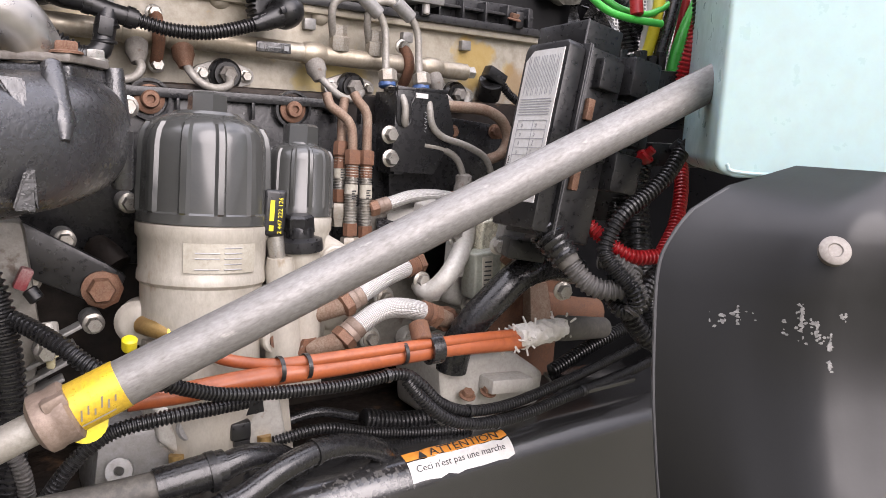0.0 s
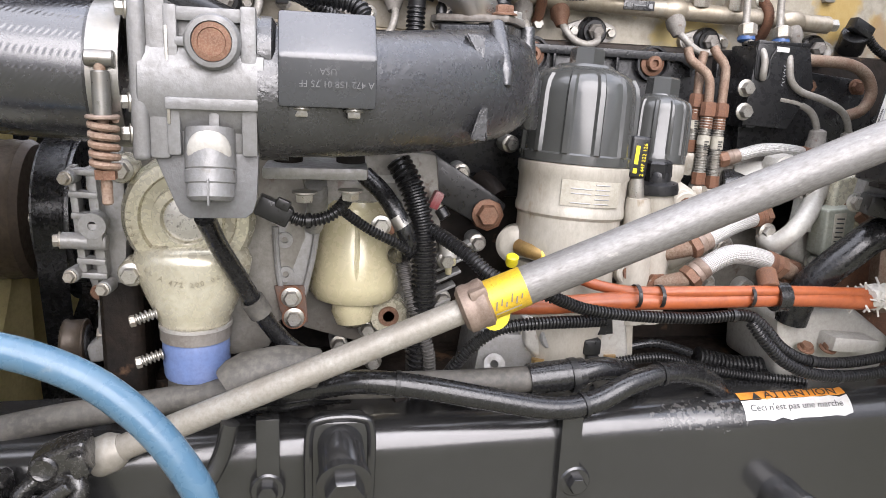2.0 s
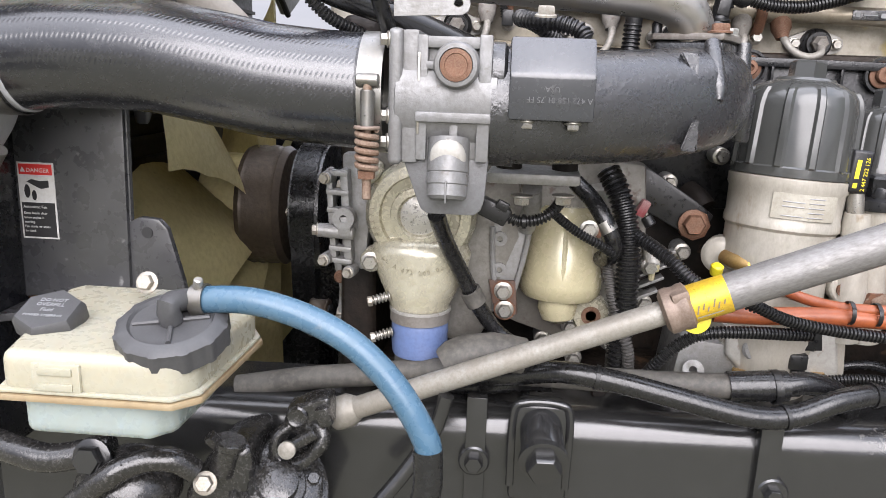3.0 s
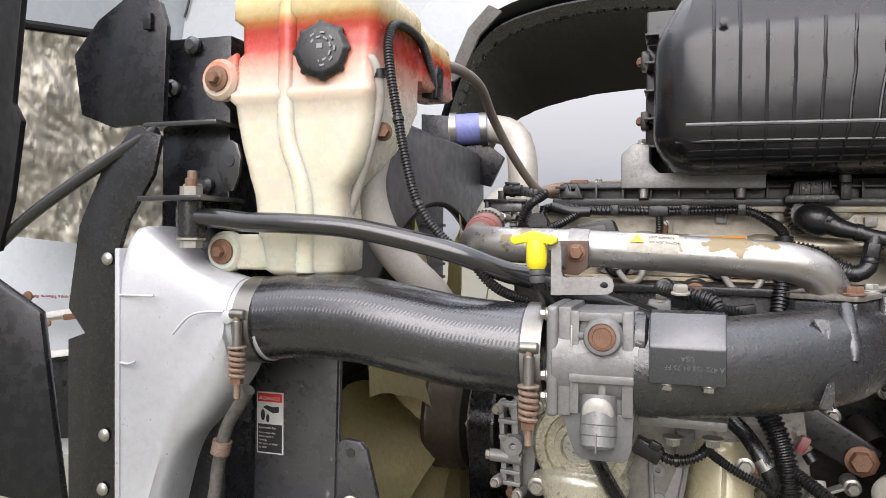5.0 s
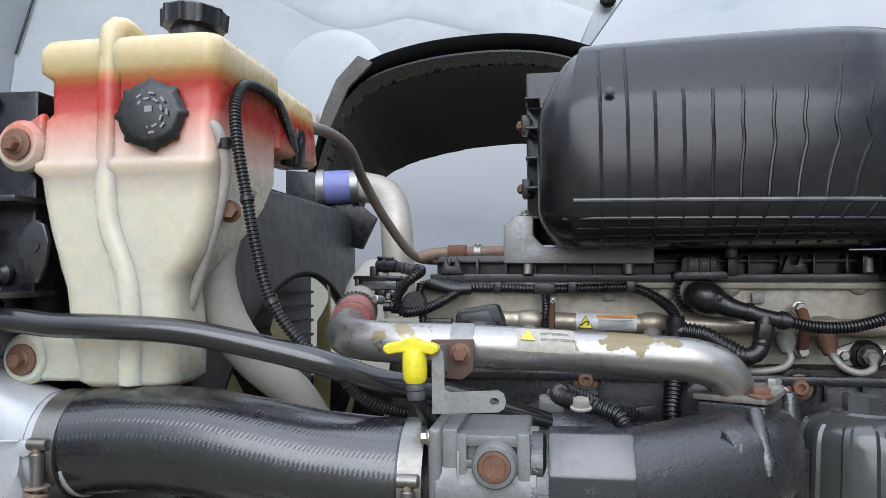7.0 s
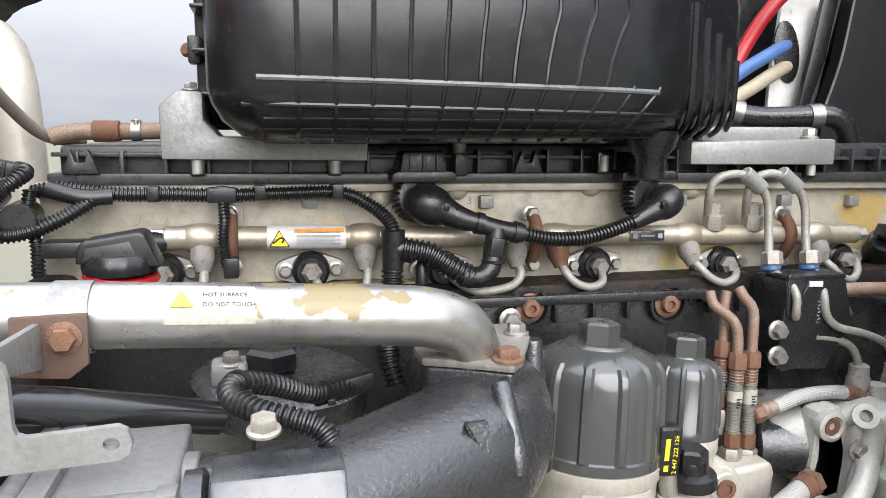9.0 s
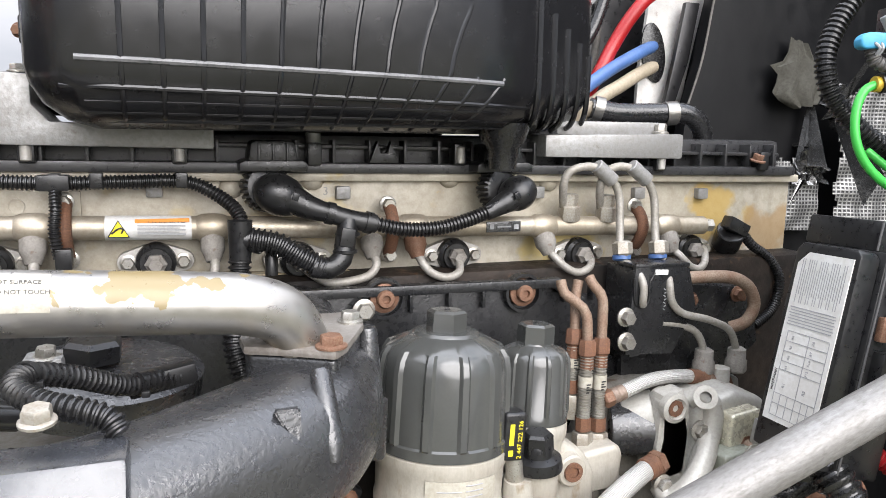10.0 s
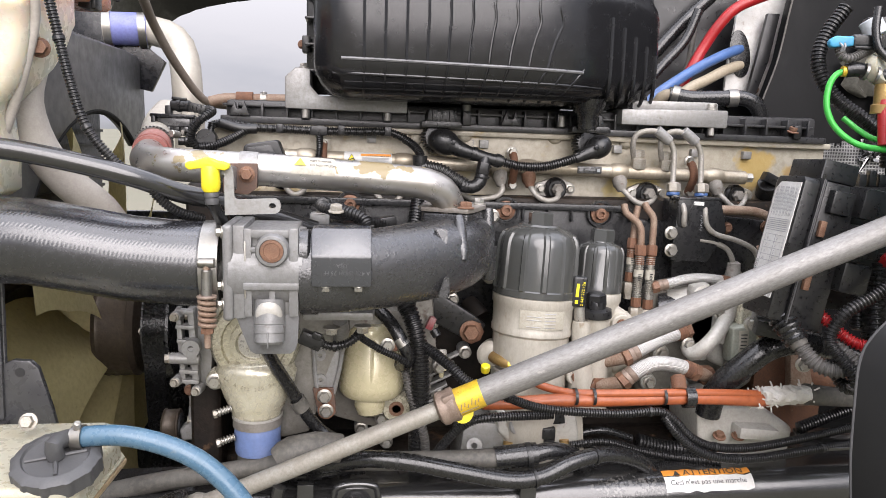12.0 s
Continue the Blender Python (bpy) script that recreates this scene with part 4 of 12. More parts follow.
# ---- air filter housing on its two brackets ----
def airbox():
    a = thing("air_filter_housing", "large ribbed black plastic air filter housing", "air filter housing", (0.15, 1.0, 0.21))
    bm = bmesh.new()
    # rounded front shell: outline in plan, drawn upward; the upper part leans back
    plan = [(p.x, p.y) for p in smooth_path([(-0.150, 1.04, 0), (-0.151, 0.95, 0), (-0.150, 0.86, 0), (-0.144, 0.826, 0), (-0.120, 0.803, 0), (-0.08, 0.797, 0), (0.05, 0.799, 0), (0.20, 0.807, 0), (0.285, 0.822, 0), (0.345, 0.856, 0), (0.41, 0.905, 0), (0.464, 0.950, 0), (0.476, 0.985, 0), (0.477, 1.04, 0)], 0.02)]
    rows = [(0.199, 0.060), (0.206, 0.034), (0.220, 0.014), (0.236, 0.004), (0.250, 0.0), (0.36, 0.0), (0.378, 0.003), (0.392, 0.009), (0.42, 0.024), (0.448, 0.040), (0.463, 0.055), (0.472, 0.076), (0.477, 0.12)]
    cx, cy = 0.15, 1.04
    rings = []
    for z, inset in rows:
        r = []
        for x, y in plan:
            d = V((cx - x, cy - y, 0))
            f = min(inset / max(d.length, 1e-6), 0.9)
            side = 1 if abs(d.x) > 0.27 else 0.35
            r.append(bm.verts.new((x + d.x * f * side, y + (cy - y) * min(inset / max(cy - y, 1e-3), 0.9) if y < cy else y, z + (0.035 * (x + 0.15) if z > 0.4 else 0))))
        rings.append(r)
    for p, q in zip(rings, rings[1:]):
        for i in range(len(plan) - 1):
            bm.faces.new((p[i], p[i + 1], q[i + 1], q[i]))
    bm.faces.new(list(reversed(rings[0]))), bm.faces.new(rings[-1])
    bmesh.ops.recalc_face_normals(bm, faces=bm.faces)
    shell_tree = BVHTree.FromBMesh(bm)
    part("front_shell", bm, M_AIRBOX, a, angle=60)
    part("rear_shell", span((-0.14, 1.05, 0.21), (0.47, 1.30, 0.48), 0.03, seg=4), M_AIRBOX, a)
    part("seam_flange", span((-0.172, 1.035, 0.212), (0.488, 1.052, 0.486), 0.004), M_AIRBOX, a)

    def skin(x, z, lift=0.0):
        hit = shell_tree.ray_cast(V((x, 0.5, z)), V((0, 1, 0)))[0]
        return (hit or V((x, 1.0, z))) + V((0, -lift, 0))

    for k in range(12):
        fan_out = (k / 9) ** 2.2
        x0 = -0.070 + k * 0.0328
        top = 0.455 if k < 2 or k == 8 else 0.392
        pts = []
        for z in (0.203, 0.212, 0.224, 0.240, 0.255, 0.275, 0.30, 0.325, 0.35, 0.375, 0.392, 0.42, 0.455):
            if z <= top and not (k > 9 and z > 0.256):
                up = (z - 0.255) / 0.085
                pts.append(skin(x0 + fan_out * (0.029 * max(0, up) ** 1.3 * (0.55 if up > 1 else 1) + 0.045 * min(0, up)), z, -0.0010))
        part("rib", tube(pts, 0.0027, 8), M_AIRBOX, a)
    # this bead is much paler than the rest of the housing
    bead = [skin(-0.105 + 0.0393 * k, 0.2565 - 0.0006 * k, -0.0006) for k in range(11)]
    part("lower_bead", tube(bead, 0.0030, 8), M_PALEBEAD, a, "pale horizontal bead")
    part("bottom_bead", tube([skin(-0.118 + 0.041 * k, 0.2345 - 0.0006 * k, -0.0006) for k in range(12)], 0.0026, 8), M_AIRBOX, a)
    for z in (0.222, 0.213, 0.206):
        part("under_bead", tube([skin(-0.10 + 0.041 * k, z, -0.0008) for k in range(11)], 0.0018, 6), M_AIRBOX, a)
    for k, (x, y) in enumerate(((0.345, 0.856), (0.375, 0.879), (0.405, 0.902), (0.435, 0.926), (0.462, 0.949))):
        part("corner_flute", tube([(x + 0.012, y + 0.055, 0.2045), (x + 0.003, y + 0.018, 0.214), (x, y + 0.002, 0.232), (x, y - 0.001, 0.26), (x, y - 0.001, 0.345 - 0.012 * k)], 0.0036, 8), M_AIRBOX, a)
    for z in (0.43, 0.385, 0.34, 0.295, 0.25):
        part("flange_rung", box((-0.160, 1.0, z), (0.022, 0.06, 0.004), bev=0.001), M_AIRBOX, a)
    for z in (0.40, 0.30, 0.235):
        part("clip", box((-0.172, 1.03, z), (0.014, 0.03, 0.03), bev=0.003), M_PLASTIC, a)
        part("clip_screw", hexhead((-0.18, 1.028, z), (-0.5, -1, 0), 0.006, 0.006), M_RUSTBOLT, a)
    part("drain_spout", lathe((0.325, 0.90, 0.212), (0, 0, -1), [(0.032, 0), (0.026, 0.02), (0.019, 0.028), (0.016, 0.052)], 18), M_RUBBER, a)
    part("dimple", lathe((-0.058, 0.797, 0.392), (0, -1, 0), [(0.006, -0.002), (0.006, 0.001), (0.003, 0.0015)], 14), M_AIRBOX, a)
airbox()

# added dark bar that blocks the sky showing under the air filter housing
part("sky_gap_blocker", span((-0.02, 1.20, 0.190), (0.36, 1.23, 0.209), 0.003), M_PLASTIC, rocker)
bracket_l = thing("airbox_bracket", "weathered cast aluminium bracket carrying the air filter housing", "bracket", (-0.1, 0.97, 0.18))
part("casting", xz([(-0.203, 0.182), (0.009, 0.179), (0.009, 0.204), (-0.145, 0.205), (-0.160, 0.222), (-0.160, 0.25), (-0.185, 0.252), (-0.203, 0.236)], 0.94, 1.03, 0.003), M_CAST, bracket_l)
bolt(bracket_l, (-0.172, 0.955, 0.252), (0, 0, 1), M_ZINC, 0.007, 0.008)
bracket_r = thing("airbox_bracket", "weathered cast aluminium bracket carrying the air filter housing", "bracket", (0.5, 0.97, 0.17))
part("casting", xz([(0.402, 0.172), (0.608, 0.170), (0.608, 0.203), (0.402, 0.200)], 0.94, 1.03, 0.004), M_CAST, bracket_r)
part("web", prism([(0.43, 0), (0.60, 0), (0.50, 0.05)], (0, 0.965, 0.20), (1, 0, 0), (0, 1, 0), 0.018, 0.003), M_CAST, bracket_r)
bolt(bracket_r, (0.585, 0.96, 0.203), (0, 0, 1), M_ZINC, 0.008, 0.012)

# ---- fuel filters ----
LEANV = V((0.055, 0.05, 1.0)).normalized()
def fuel_filter(name, label, top, r, cap_len, body_len, hex_r):
    f = thing(name, label, "fuel filter", V(top) - LEANV * (cap_len + body_len))
    d = -LEANV
    cap = part("cap", lathe(top, d, [(r * 0.45, 0), (r * 0.62, r * 0.06), (r * 0.88, r * 0.20), (r * 0.96, r * 0.33), (r, r * 0.52), (r * 1.03, cap_len - 0.012), (r * 1.06, cap_len - 0.010), (r * 1.06, cap_len)], 144, flute=(12, r * 0.055, 2, 5)), M_CAP, f, "ribbed black plastic screw cap")
    part("hex_nut", lathe(V(top) - d * 0.022, d, [(hex_r * 0.82, 0), (hex_r * 0.98, 0.0025), (hex_r, 0.024)], 6), M_CAP, cap)
    part("top_step", lathe(V(top) - d * 0.001, d, [(r * 0.50, 0), (r * 0.54, 0.003), (r * 0.56, 0.006)], 48), M_CAP, cap)
    part("hex_dot", lathe(V(top) - d * 0.0225, d, [(0.003, 0), (0.003, 0.002)], 12), M_RUBBER, cap)
    return f, V(top) + d * cap_len, d

big, big_base, DN = fuel_filter("fuel_filter", "large fuel filter with ribbed black cap on pale housing", (0.2235, 0.805, 0.0), 0.0655, 0.115, 0.26, 0.021)
part("collar", lathe(big_base, DN, [(0.066, 0), (0.0695, 0.002), (0.0695, 0.014), (0.067, 0.018), (0.066, 0.05), (0.0675, 0.054), (0.0675, 0.062), (0.064, 0.066), (0.063, 0.12)], 48), M_FILTER, big, "dusty cast collar")
part("housing", lathe(big_base + DN * 0.12, (0.02, 0.0, -1), [(0.063, 0), (0.062, 0.08), (0.058, 0.10), (0.055, 0.17)], 40), M_FILTER, big, "pale cast housing")
small, small_base, DN = fuel_filter("fuel_filter", "small fuel filter with black screw cap beside the large one", (0.3405, 0.832, -0.030), 0.0385, 0.085, 0.2, 0.021)
part("housing", lathe(small_base, DN, [(0.039, 0), (0.041, 0.003), (0.041, 0.016), (0.039, 0.02), (0.040, 0.12), (0.036, 0.2)], 36), M_FILTER, small, "pale cast housing")

# ---- black manifold cover behind the filters ----
manifold = thing("manifold_cover", "black painted cast cover with recessed rusty bolts", "engine cover", (0.2, 0.93, -0.05))
part("casting", xz([(-0.30, 0.030), (0.41, 0.022), (0.44, 0.0), (0.70, -0.02), (0.70, -0.18), (0.0, -0.18), (-0.30, -0.10)], 0.912, 0.96, 0.006), M_MANIFOLD, manifold)
part("upper_lip", xz([(-0.30, 0.022), (0.40, 0.014), (0.42, 0.002), (0.425, 0.010), (0.41, 0.026), (-0.30, 0.034)], 0.900, 0.915, 0.003), M_MANIFOLD, manifold)
for x, z in ((0.186, 0.014), (0.360, 0.010), (-0.09, 0.02)):
    part("bolt_pocket", ring((x, 0.913, z), (x, 0.902, z), 0.0205, 0.0035, 30), M_MANIFOLD, manifold)
    part("washer", lathe((x, 0.909, z), (0, -1, 0), [(0.0170, 0), (0.0170, 0.004), (0.0155, 0.005), (0.0120, 0.0052)], 28), M_RUSTBOLT, manifold, "rusty washer")
    part("bolt", lathe((x, 0.905, z), (0, -1, 0), [(0.0105, 0), (0.0105, 0.007), (0.0090, 0.009), (0.0050, 0.0092), (0.0042, 0.005), (0.0, 0.005)], 22), M_RUSTBOLT, manifold, "rusty socket bolt")
for x in (0.215, 0.262, 0.305, 0.415, 0.455):
    part("lip_rib", xz([(x, -0.005), (x + 0.004, -0.005), (x + 0.004, 0.020), (x, 0.021)], 0.901, 0.915, 0.001), M_MANIFOLD, manifold)
bolt(manifold, (0.160, 0.898, 0.004), (0, -1, 0), M_ZINC, 0.0095, 0.011, label="pale zinc flange bolt")

# ---- intake elbow, throttle body, hose, silver duct ----
elbow = thing("intake_elbow", "black painted cast intake elbow with ribs", "intake pipe", (0.0, 0.62, -0.1))
def squarish_loft(rows, n=40, power=2.5):
    """A pipe with a softly squared section: rows of centre x, y, z, half depth, half height."""
    t = bmesh.new()
    line_ = smooth_path([r[:3] for r in rows], 0.007)
    sizes = smooth_path([(r[3], r[4], 0) for r in rows], 0.007)
    rings = []
    for i, c in enumerate(line_):
        d = (line_[min(i + 1, len(line_) - 1)] - line_[max(i - 1, 0)]).normalized()
        side = d.cross(V((0, 0, 1))).normalized()
        q = i / (len(line_) - 1) * (len(sizes) - 1)
        k = min(int(q), len(sizes) - 2)
        hd, hh, _ = sizes[k].lerp(sizes[k + 1], q - k)
        ring_ = []
        for j in range(n):
            a = 2 * math.pi * j / n
            ca, sa = math.cos(a), math.sin(a)
            ring_.append(t.verts.new(c + side * (hd * math.copysign(abs(ca) ** (2 / power), ca)) + V((0, 0, hh * math.copysign(abs(sa) ** (2 / power), sa)))))
        rings.append(ring_)
    for p, q in zip(rings, rings[1:]):
        for j in range(n):
            t.faces.new((p[j], p[(j + 1) % n], q[(j + 1) % n], q[j]))
    t.faces.new(rings[0])
    t.faces.new(rings[-1])
    bmesh.ops.recalc_face_normals(t, faces=t.faces)
    return t


part("pipe", squarish_loft([(-0.15, 0.566, -0.036, 0.051, 0.0515), (-0.11, 0.568, -0.036, 0.051, 0.0515), (-0.06, 0.586, -0.035, 0.053, 0.053), (-0.005, 0.613, -0.031, 0.055, 0.053), (0.042, 0.643, -0.026, 0.054, 0.051), (0.068, 0.685, -0.022, 0.053, 0.048), (0.076, 0.74, -0.020, 0.052, 0.047), (0.080, 0.83, -0.024, 0.052, 0.050), (0.080, 0.93, -0.025, 0.055, 0.055)]), M_ENGINEBLACK, elbow)
part("pedestal", prism([(0.014, 0.690), (0.015, 0.671), (0.044, 0.656), (0.074, 0.638), (0.084, 0.652), (0.110, 0.708), (0.110, 0.750), (0.03, 0.752)], (0, 0, -0.045), (1, 0, 0), (0, 1, 0), 0.0785, 0.004, seg=3), M_ENGINEBLACK, elbow)
part("pedestal_skirt", hull([(0.010, 0.66, -0.02), (0.02, 0.72, 0.026), (0.02, 0.672, 0.022), (0.076, 0.632, 0.014), (0.084, 0.625, -0.05), (0.112, 0.70, 0.020), (0.122, 0.70, -0.05), (0.122, 0.78, -0.05), (0.112, 0.76, 0.020)]), M_ENGINEBLACK, elbow)
part("post", lathe((0.060, 0.624, 0.032), (0.05, -0.62, -1), [(0.0, 0), (0.0062, 0), (0.0075, 0.002), (0.0098, 0.052), (0.004, 0.066)], 20), M_ENGINEBLACK, elbow)
part("post", lathe((0.117, 0.713, 0.036), (0.03, 0, -1), [(0.0, 0), (0.0075, 0), (0.0085, 0.002), (0.0115, 0.05)], 20), M_ENGINEBLACK, elbow)
part("post", lathe((0.116, 0.682, -0.068), (0, 0, 1), [(0.0, 0), (0.0075, 0), (0.0090, 0.002), (0.0105, 0.05)], 20), M_ENGINEBLACK, elbow)
part("gusset", hull([(0.022, 0.584, 0.020), (0.040, 0.587, 0.019), (0.040, 0.577, -0.012), (0.026, 0.63, 0.010), (0.046, 0.64, 0.008), (0.046, 0.63, -0.02)]), M_ENGINEBLACK, elbow)
part("gusset", hull([(0.046, 0.610, 0.022), (0.050, 0.609, 0.021), (0.058, 0.589, -0.010), (0.054, 0.64, 0.012), (0.064, 0.63, -0.012)]), M_ENGINEBLACK, elbow)
part("gusset", hull([(0.027, 0.567, -0.070), (0.043, 0.569, -0.072), (0.042, 0.570, -0.040), (0.036, 0.569, -0.042), (0.030, 0.60, -0.06), (0.044, 0.60, -0.06)]), M_ENGINEBLACK, elbow)
part("collar", ring((-0.150, 0.567, -0.036), (-0.128, 0.567, -0.036), 0.050, 0.005, 40), M_ENGINEBLACK, elbow)

throttle = thing("throttle_valve", "bare cast aluminium throttle valve housing with rust-stained plug", "throttle valve", (-0.19, 0.57, -0.1))
part("flange", span((-0.2405, 0.515, -0.088), (-0.228, 0.625, 0.030), 0.005, seg=3), M_THROTTLE, throttle)
part("flange_step", span((-0.2285, 0.519, -0.086), (-0.214, 0.62, 0.029), 0.003), M_THROTTLE, throttle)
part("barrel", cyl((-0.235, 0.567, -0.030), (-0.145, 0.567, -0.032), 0.054, n=40), M_THROTTLE, throttle)
part("body", span((-0.215, 0.526, -0.084), (-0.152, 0.62, 0.024), 0.004, seg=3), M_THROTTLE, throttle)
part("left_web", span((-0.2155, 0.517, -0.083), (-0.206, 0.53, 0.025), 0.002), M_THROTTLE, throttle)
part("right_web", span((-0.162, 0.516, -0.083), (-0.1505, 0.53, 0.026), 0.002), M_THROTTLE, throttle)
part("top_web", span((-0.214, 0.518, 0.014), (-0.152, 0.53, 0.024), 0.002), M_THROTTLE, throttle)
part("cross_web", span((-0.216, 0.512, -0.049), (-0.1495, 0.53, -0.040), 0.002), M_THROTTLE, throttle)
part("centre_web", span((-0.1845, 0.515, -0.045), (-0.1775, 0.53, 0.020), 0.002), M_THROTTLE, throttle)
part("boss_arm", span((-0.210, 0.517, -0.004), (-0.155, 0.53, 0.003), 0.002), M_THROTTLE, throttle)
part("lower_web", span((-0.186, 0.517, -0.083), (-0.178, 0.53, -0.045), 0.002), M_THROTTLE, throttle)
part("boss", lathe((-0.181, 0.528, 0.0), (0, -1, 0), [(0.021, 0), (0.0195, 0.022), (0.018, 0.024), (0.0145, 0.0245), (0.014, 0.021)], 30), M_THROTTLE, throttle)
part("plug", lathe((-0.181, 0.506, 0.0), (0, -1, 0), [(0.0138, 0), (0.0138, 0.0012), (0.010, 0.0018), (0.0095, 0.0010)], 26), M_RUSTBOLT, throttle, "rust-stained round plug")
part("nozzle", lathe((-0.186, 0.530, -0.064), (0, -0.22, -1), [(0.0190, 0), (0.0190, 0.030), (0.0182, 0.031), (0.0190, 0.032), (0.0190, 0.041), (0.0180, 0.042), (0.0180, 0.052), (0.015, 0.055)], 32), M_THROTTLE, throttle)
part("nozzle_cap", ball((-0.186, 0.517, -0.081), (0.0165, 0.0085, 0.0195), (12, 0, 0), n=24), M_PALEGREY, throttle, "pale rounded nozzle face")
part("nozzle_seam", span((-0.1868, 0.4995, -0.118), (-0.1852, 0.512, -0.098), 0.0006), M_THROTTLE, throttle)
part("lower_plate", xz([(-0.228, -0.082), (-0.150, -0.082), (-0.152, -0.118), (-0.155, -0.128), (-0.161, -0.133), (-0.204, -0.133), (-0.210, -0.129), (-0.214, -0.120)], 0.526, 0.532, 0.002), M_CASTDARK, throttle, "dark grey mounting plate")
part("edge_bead", span((-0.2150, 0.5155, -0.060), (-0.2125, 0.5185, 0.010), 0.001), M_ZINC, throttle)
part("shaft_boss", lathe((-0.150, 0.548, -0.008), (1, 0, 0), [(0.030, 0), (0.030, 0.010), (0.026, 0.013)], 30), M_ENGINEBLACK, throttle)
for x, y, z in ((-0.241, 0.522, 0.020), (-0.241, 0.522, -0.045), (-0.241, 0.522, -0.068)):
    bolt(throttle, (x, y, z), (-1, -0.3, 0), M_ZINC, 0.0055, 0.007)

badge = thing("sensor_cover", "satin black plastic sensor cover with moulded part number", "sensor cover", (-0.1, 0.53, -0.03))
prof = [(0.505, -0.006), (0.508, -0.044), (0.535, -0.046), (0.56, 0.026), (0.525, 0.026)]
part("shell", prism([(p[0], p[1]) for p in prof], (-0.135, 0, 0), (0, 1, 0), (0, 0, 1), 0.073, 0.003), M_BADGE, badge)

hose = thing("charge_air_hose", "thick black rubber charge air hose with stitched seams", "hose", (-0.45, 0.57, -0.06))
part("hose", tube([(-0.625, 0.572, -0.006), (-0.56, 0.572, 0.001), (-0.47, 0.570, -0.001), (-0.36, 0.568, -0.020), (-0.262, 0.566, -0.027)], 0.0535, 40), M_HOSE, hose)
for x, y, z in ((-0.2675, 0.566, -0.027), (-0.6085, 0.572, -0.006)):
    part("end_lip", ring((x - 0.003, y, z), (x + 0.003, y, z), 0.0532, 0.0012, 44), M_RUBBER, hose, "thin rubber end lip")
def band_clamp(x0, x1, y, z, r):
    c = thing("hose_clamp", "steel T-bolt hose clamp with rusty spring", "hose clamp", (x0, y, z))
    part("band", ring((x0, y, z), (x1, y, z), r, 0.0022, 44), M_STEEL, c)
    xm = (x0 + x1) / 2
    part("t_bolt", cyl((xm, y - r - 0.006, z + 0.012), (xm, y - r - 0.006, z - 0.092), 0.0040, n=12), M_RUSTLINE, c)
    part("trunnion", cyl((xm - 0.010, y - r - 0.005, z + 0.012), (xm + 0.010, y - r - 0.005, z + 0.012), 0.006, n=14), M_STEEL, c)
    pts = []
    for i in range(61):
        a = math.tau * i / 12
        pts.append((xm + 0.0085 * math.cos(a), y - r - 0.006 + 0.0085 * math.sin(a), z - 0.030 - 0.034 * i / 60))
    part("bolt_sleeve", cyl((xm, y - r - 0.006, z + 0.004), (xm, y - r - 0.006, z - 0.030), 0.0062, n=16), M_STEEL, c, "polished clamp sleeve")
    part("spring_washer", cyl((xm, y - r - 0.006, z - 0.027), (xm, y - r - 0.006, z - 0.030), 0.0118, n=20), M_BROWNCOLLAR, c)
    part("spring", tube(pts, 0.0028, 8, sag=False), M_RUSTLINE, c, "rusty coil spring")
    part("nut", lathe((xm, y - r - 0.006, z - 0.066), (0, 0, -1), [(0.008, 0), (0.008, 0.007)], 6), M_RUSTBOLT, c)
    return c
band_clamp(-0.268, -0.246, 0.566, -0.027, 0.0535)
band_clamp(-0.632, -0.608, 0.572, -0.006, 0.0535)

duct = thing("charge_air_duct", "silver painted cast charge air cooler end tank", "air duct", (-0.75, 0.55, -0.3))
# a tall tank end that flares down to the round neck
TOP = smooth_path([(-0.790, 0, 0.080), (-0.780, 0, 0.112), (-0.760, 0, 0.110), (-0.730, 0, 0.086), (-0.70, 0, 0.066), (-0.67, 0, 0.054), (-0.640, 0, 0.0475)], 0.006)
LOW = smooth_path([(-0.790, 0, -0.46), (-0.778, 0, -0.40), ((-0.73, 0.505, -0.2)[0], 0, (-0.73, 0.505, -0.2)[2]), ((-0.688, 0.505, -0.139)[0], 0, (-0.688, 0.505, -0.139)[2]), ((-0.645, 0.508, -0.087)[0], 0, (-0.645, 0.508, -0.087)[2]), (-0.640, 0, -0.060)], 0.01)
def along(curve, x):
    for a, b in zip(curve, curve[1:]):
        if a.x <= x <= b.x:
            return a.z + (b.z - a.z) * (x - a.x) / max(b.x - a.x, 1e-9)
    return curve[-1].z
db, rows = bmesh.new(), []
for k in range(26):
    x = -0.790 + 0.148 * k / 25
    zt, zb, s = along(TOP, x), along(LOW, x), k / 25
    n_e = 9.0 - 7.0 * s ** 0.7
    hy = 0.066 - 0.012 * s - 0.012 * math.sin(math.pi * s)
    row = []
    for i in range(48):
        a = math.tau * i / 48
        cs, sn = math.cos(a), math.sin(a)
        ridge = 0.0035 * math.exp(-((sn + 0.15 + 0.3 * (1 - s)) / 0.06) ** 2) * (1 if cs < 0 else 0)
        row.append(db.verts.new((x, 0.570 + (hy + ridge) * math.copysign(abs(cs) ** (2 / n_e), cs), (zt + zb) / 2 + (zt - zb) / 2 * math.copysign(abs(sn) ** (2 / n_e), sn))))
    rows.append(row)
for a, b in zip(rows, rows[1:]):
    for i in range(48):
        db.faces.new((a[i], a[(i + 1) % 48], b[(i + 1) % 48], b[i]))
db.faces.new(rows[0]), db.faces.new(rows[-1])
bmesh.ops.recalc_face_normals(db, faces=db.faces)
part("tank", db, M_ALU, duct, angle=50)
part("neck", cyl((-0.655, 0.572, -0.006), (-0.60, 0.572, -0.006), 0.0525, n=40), M_ALU, duct)
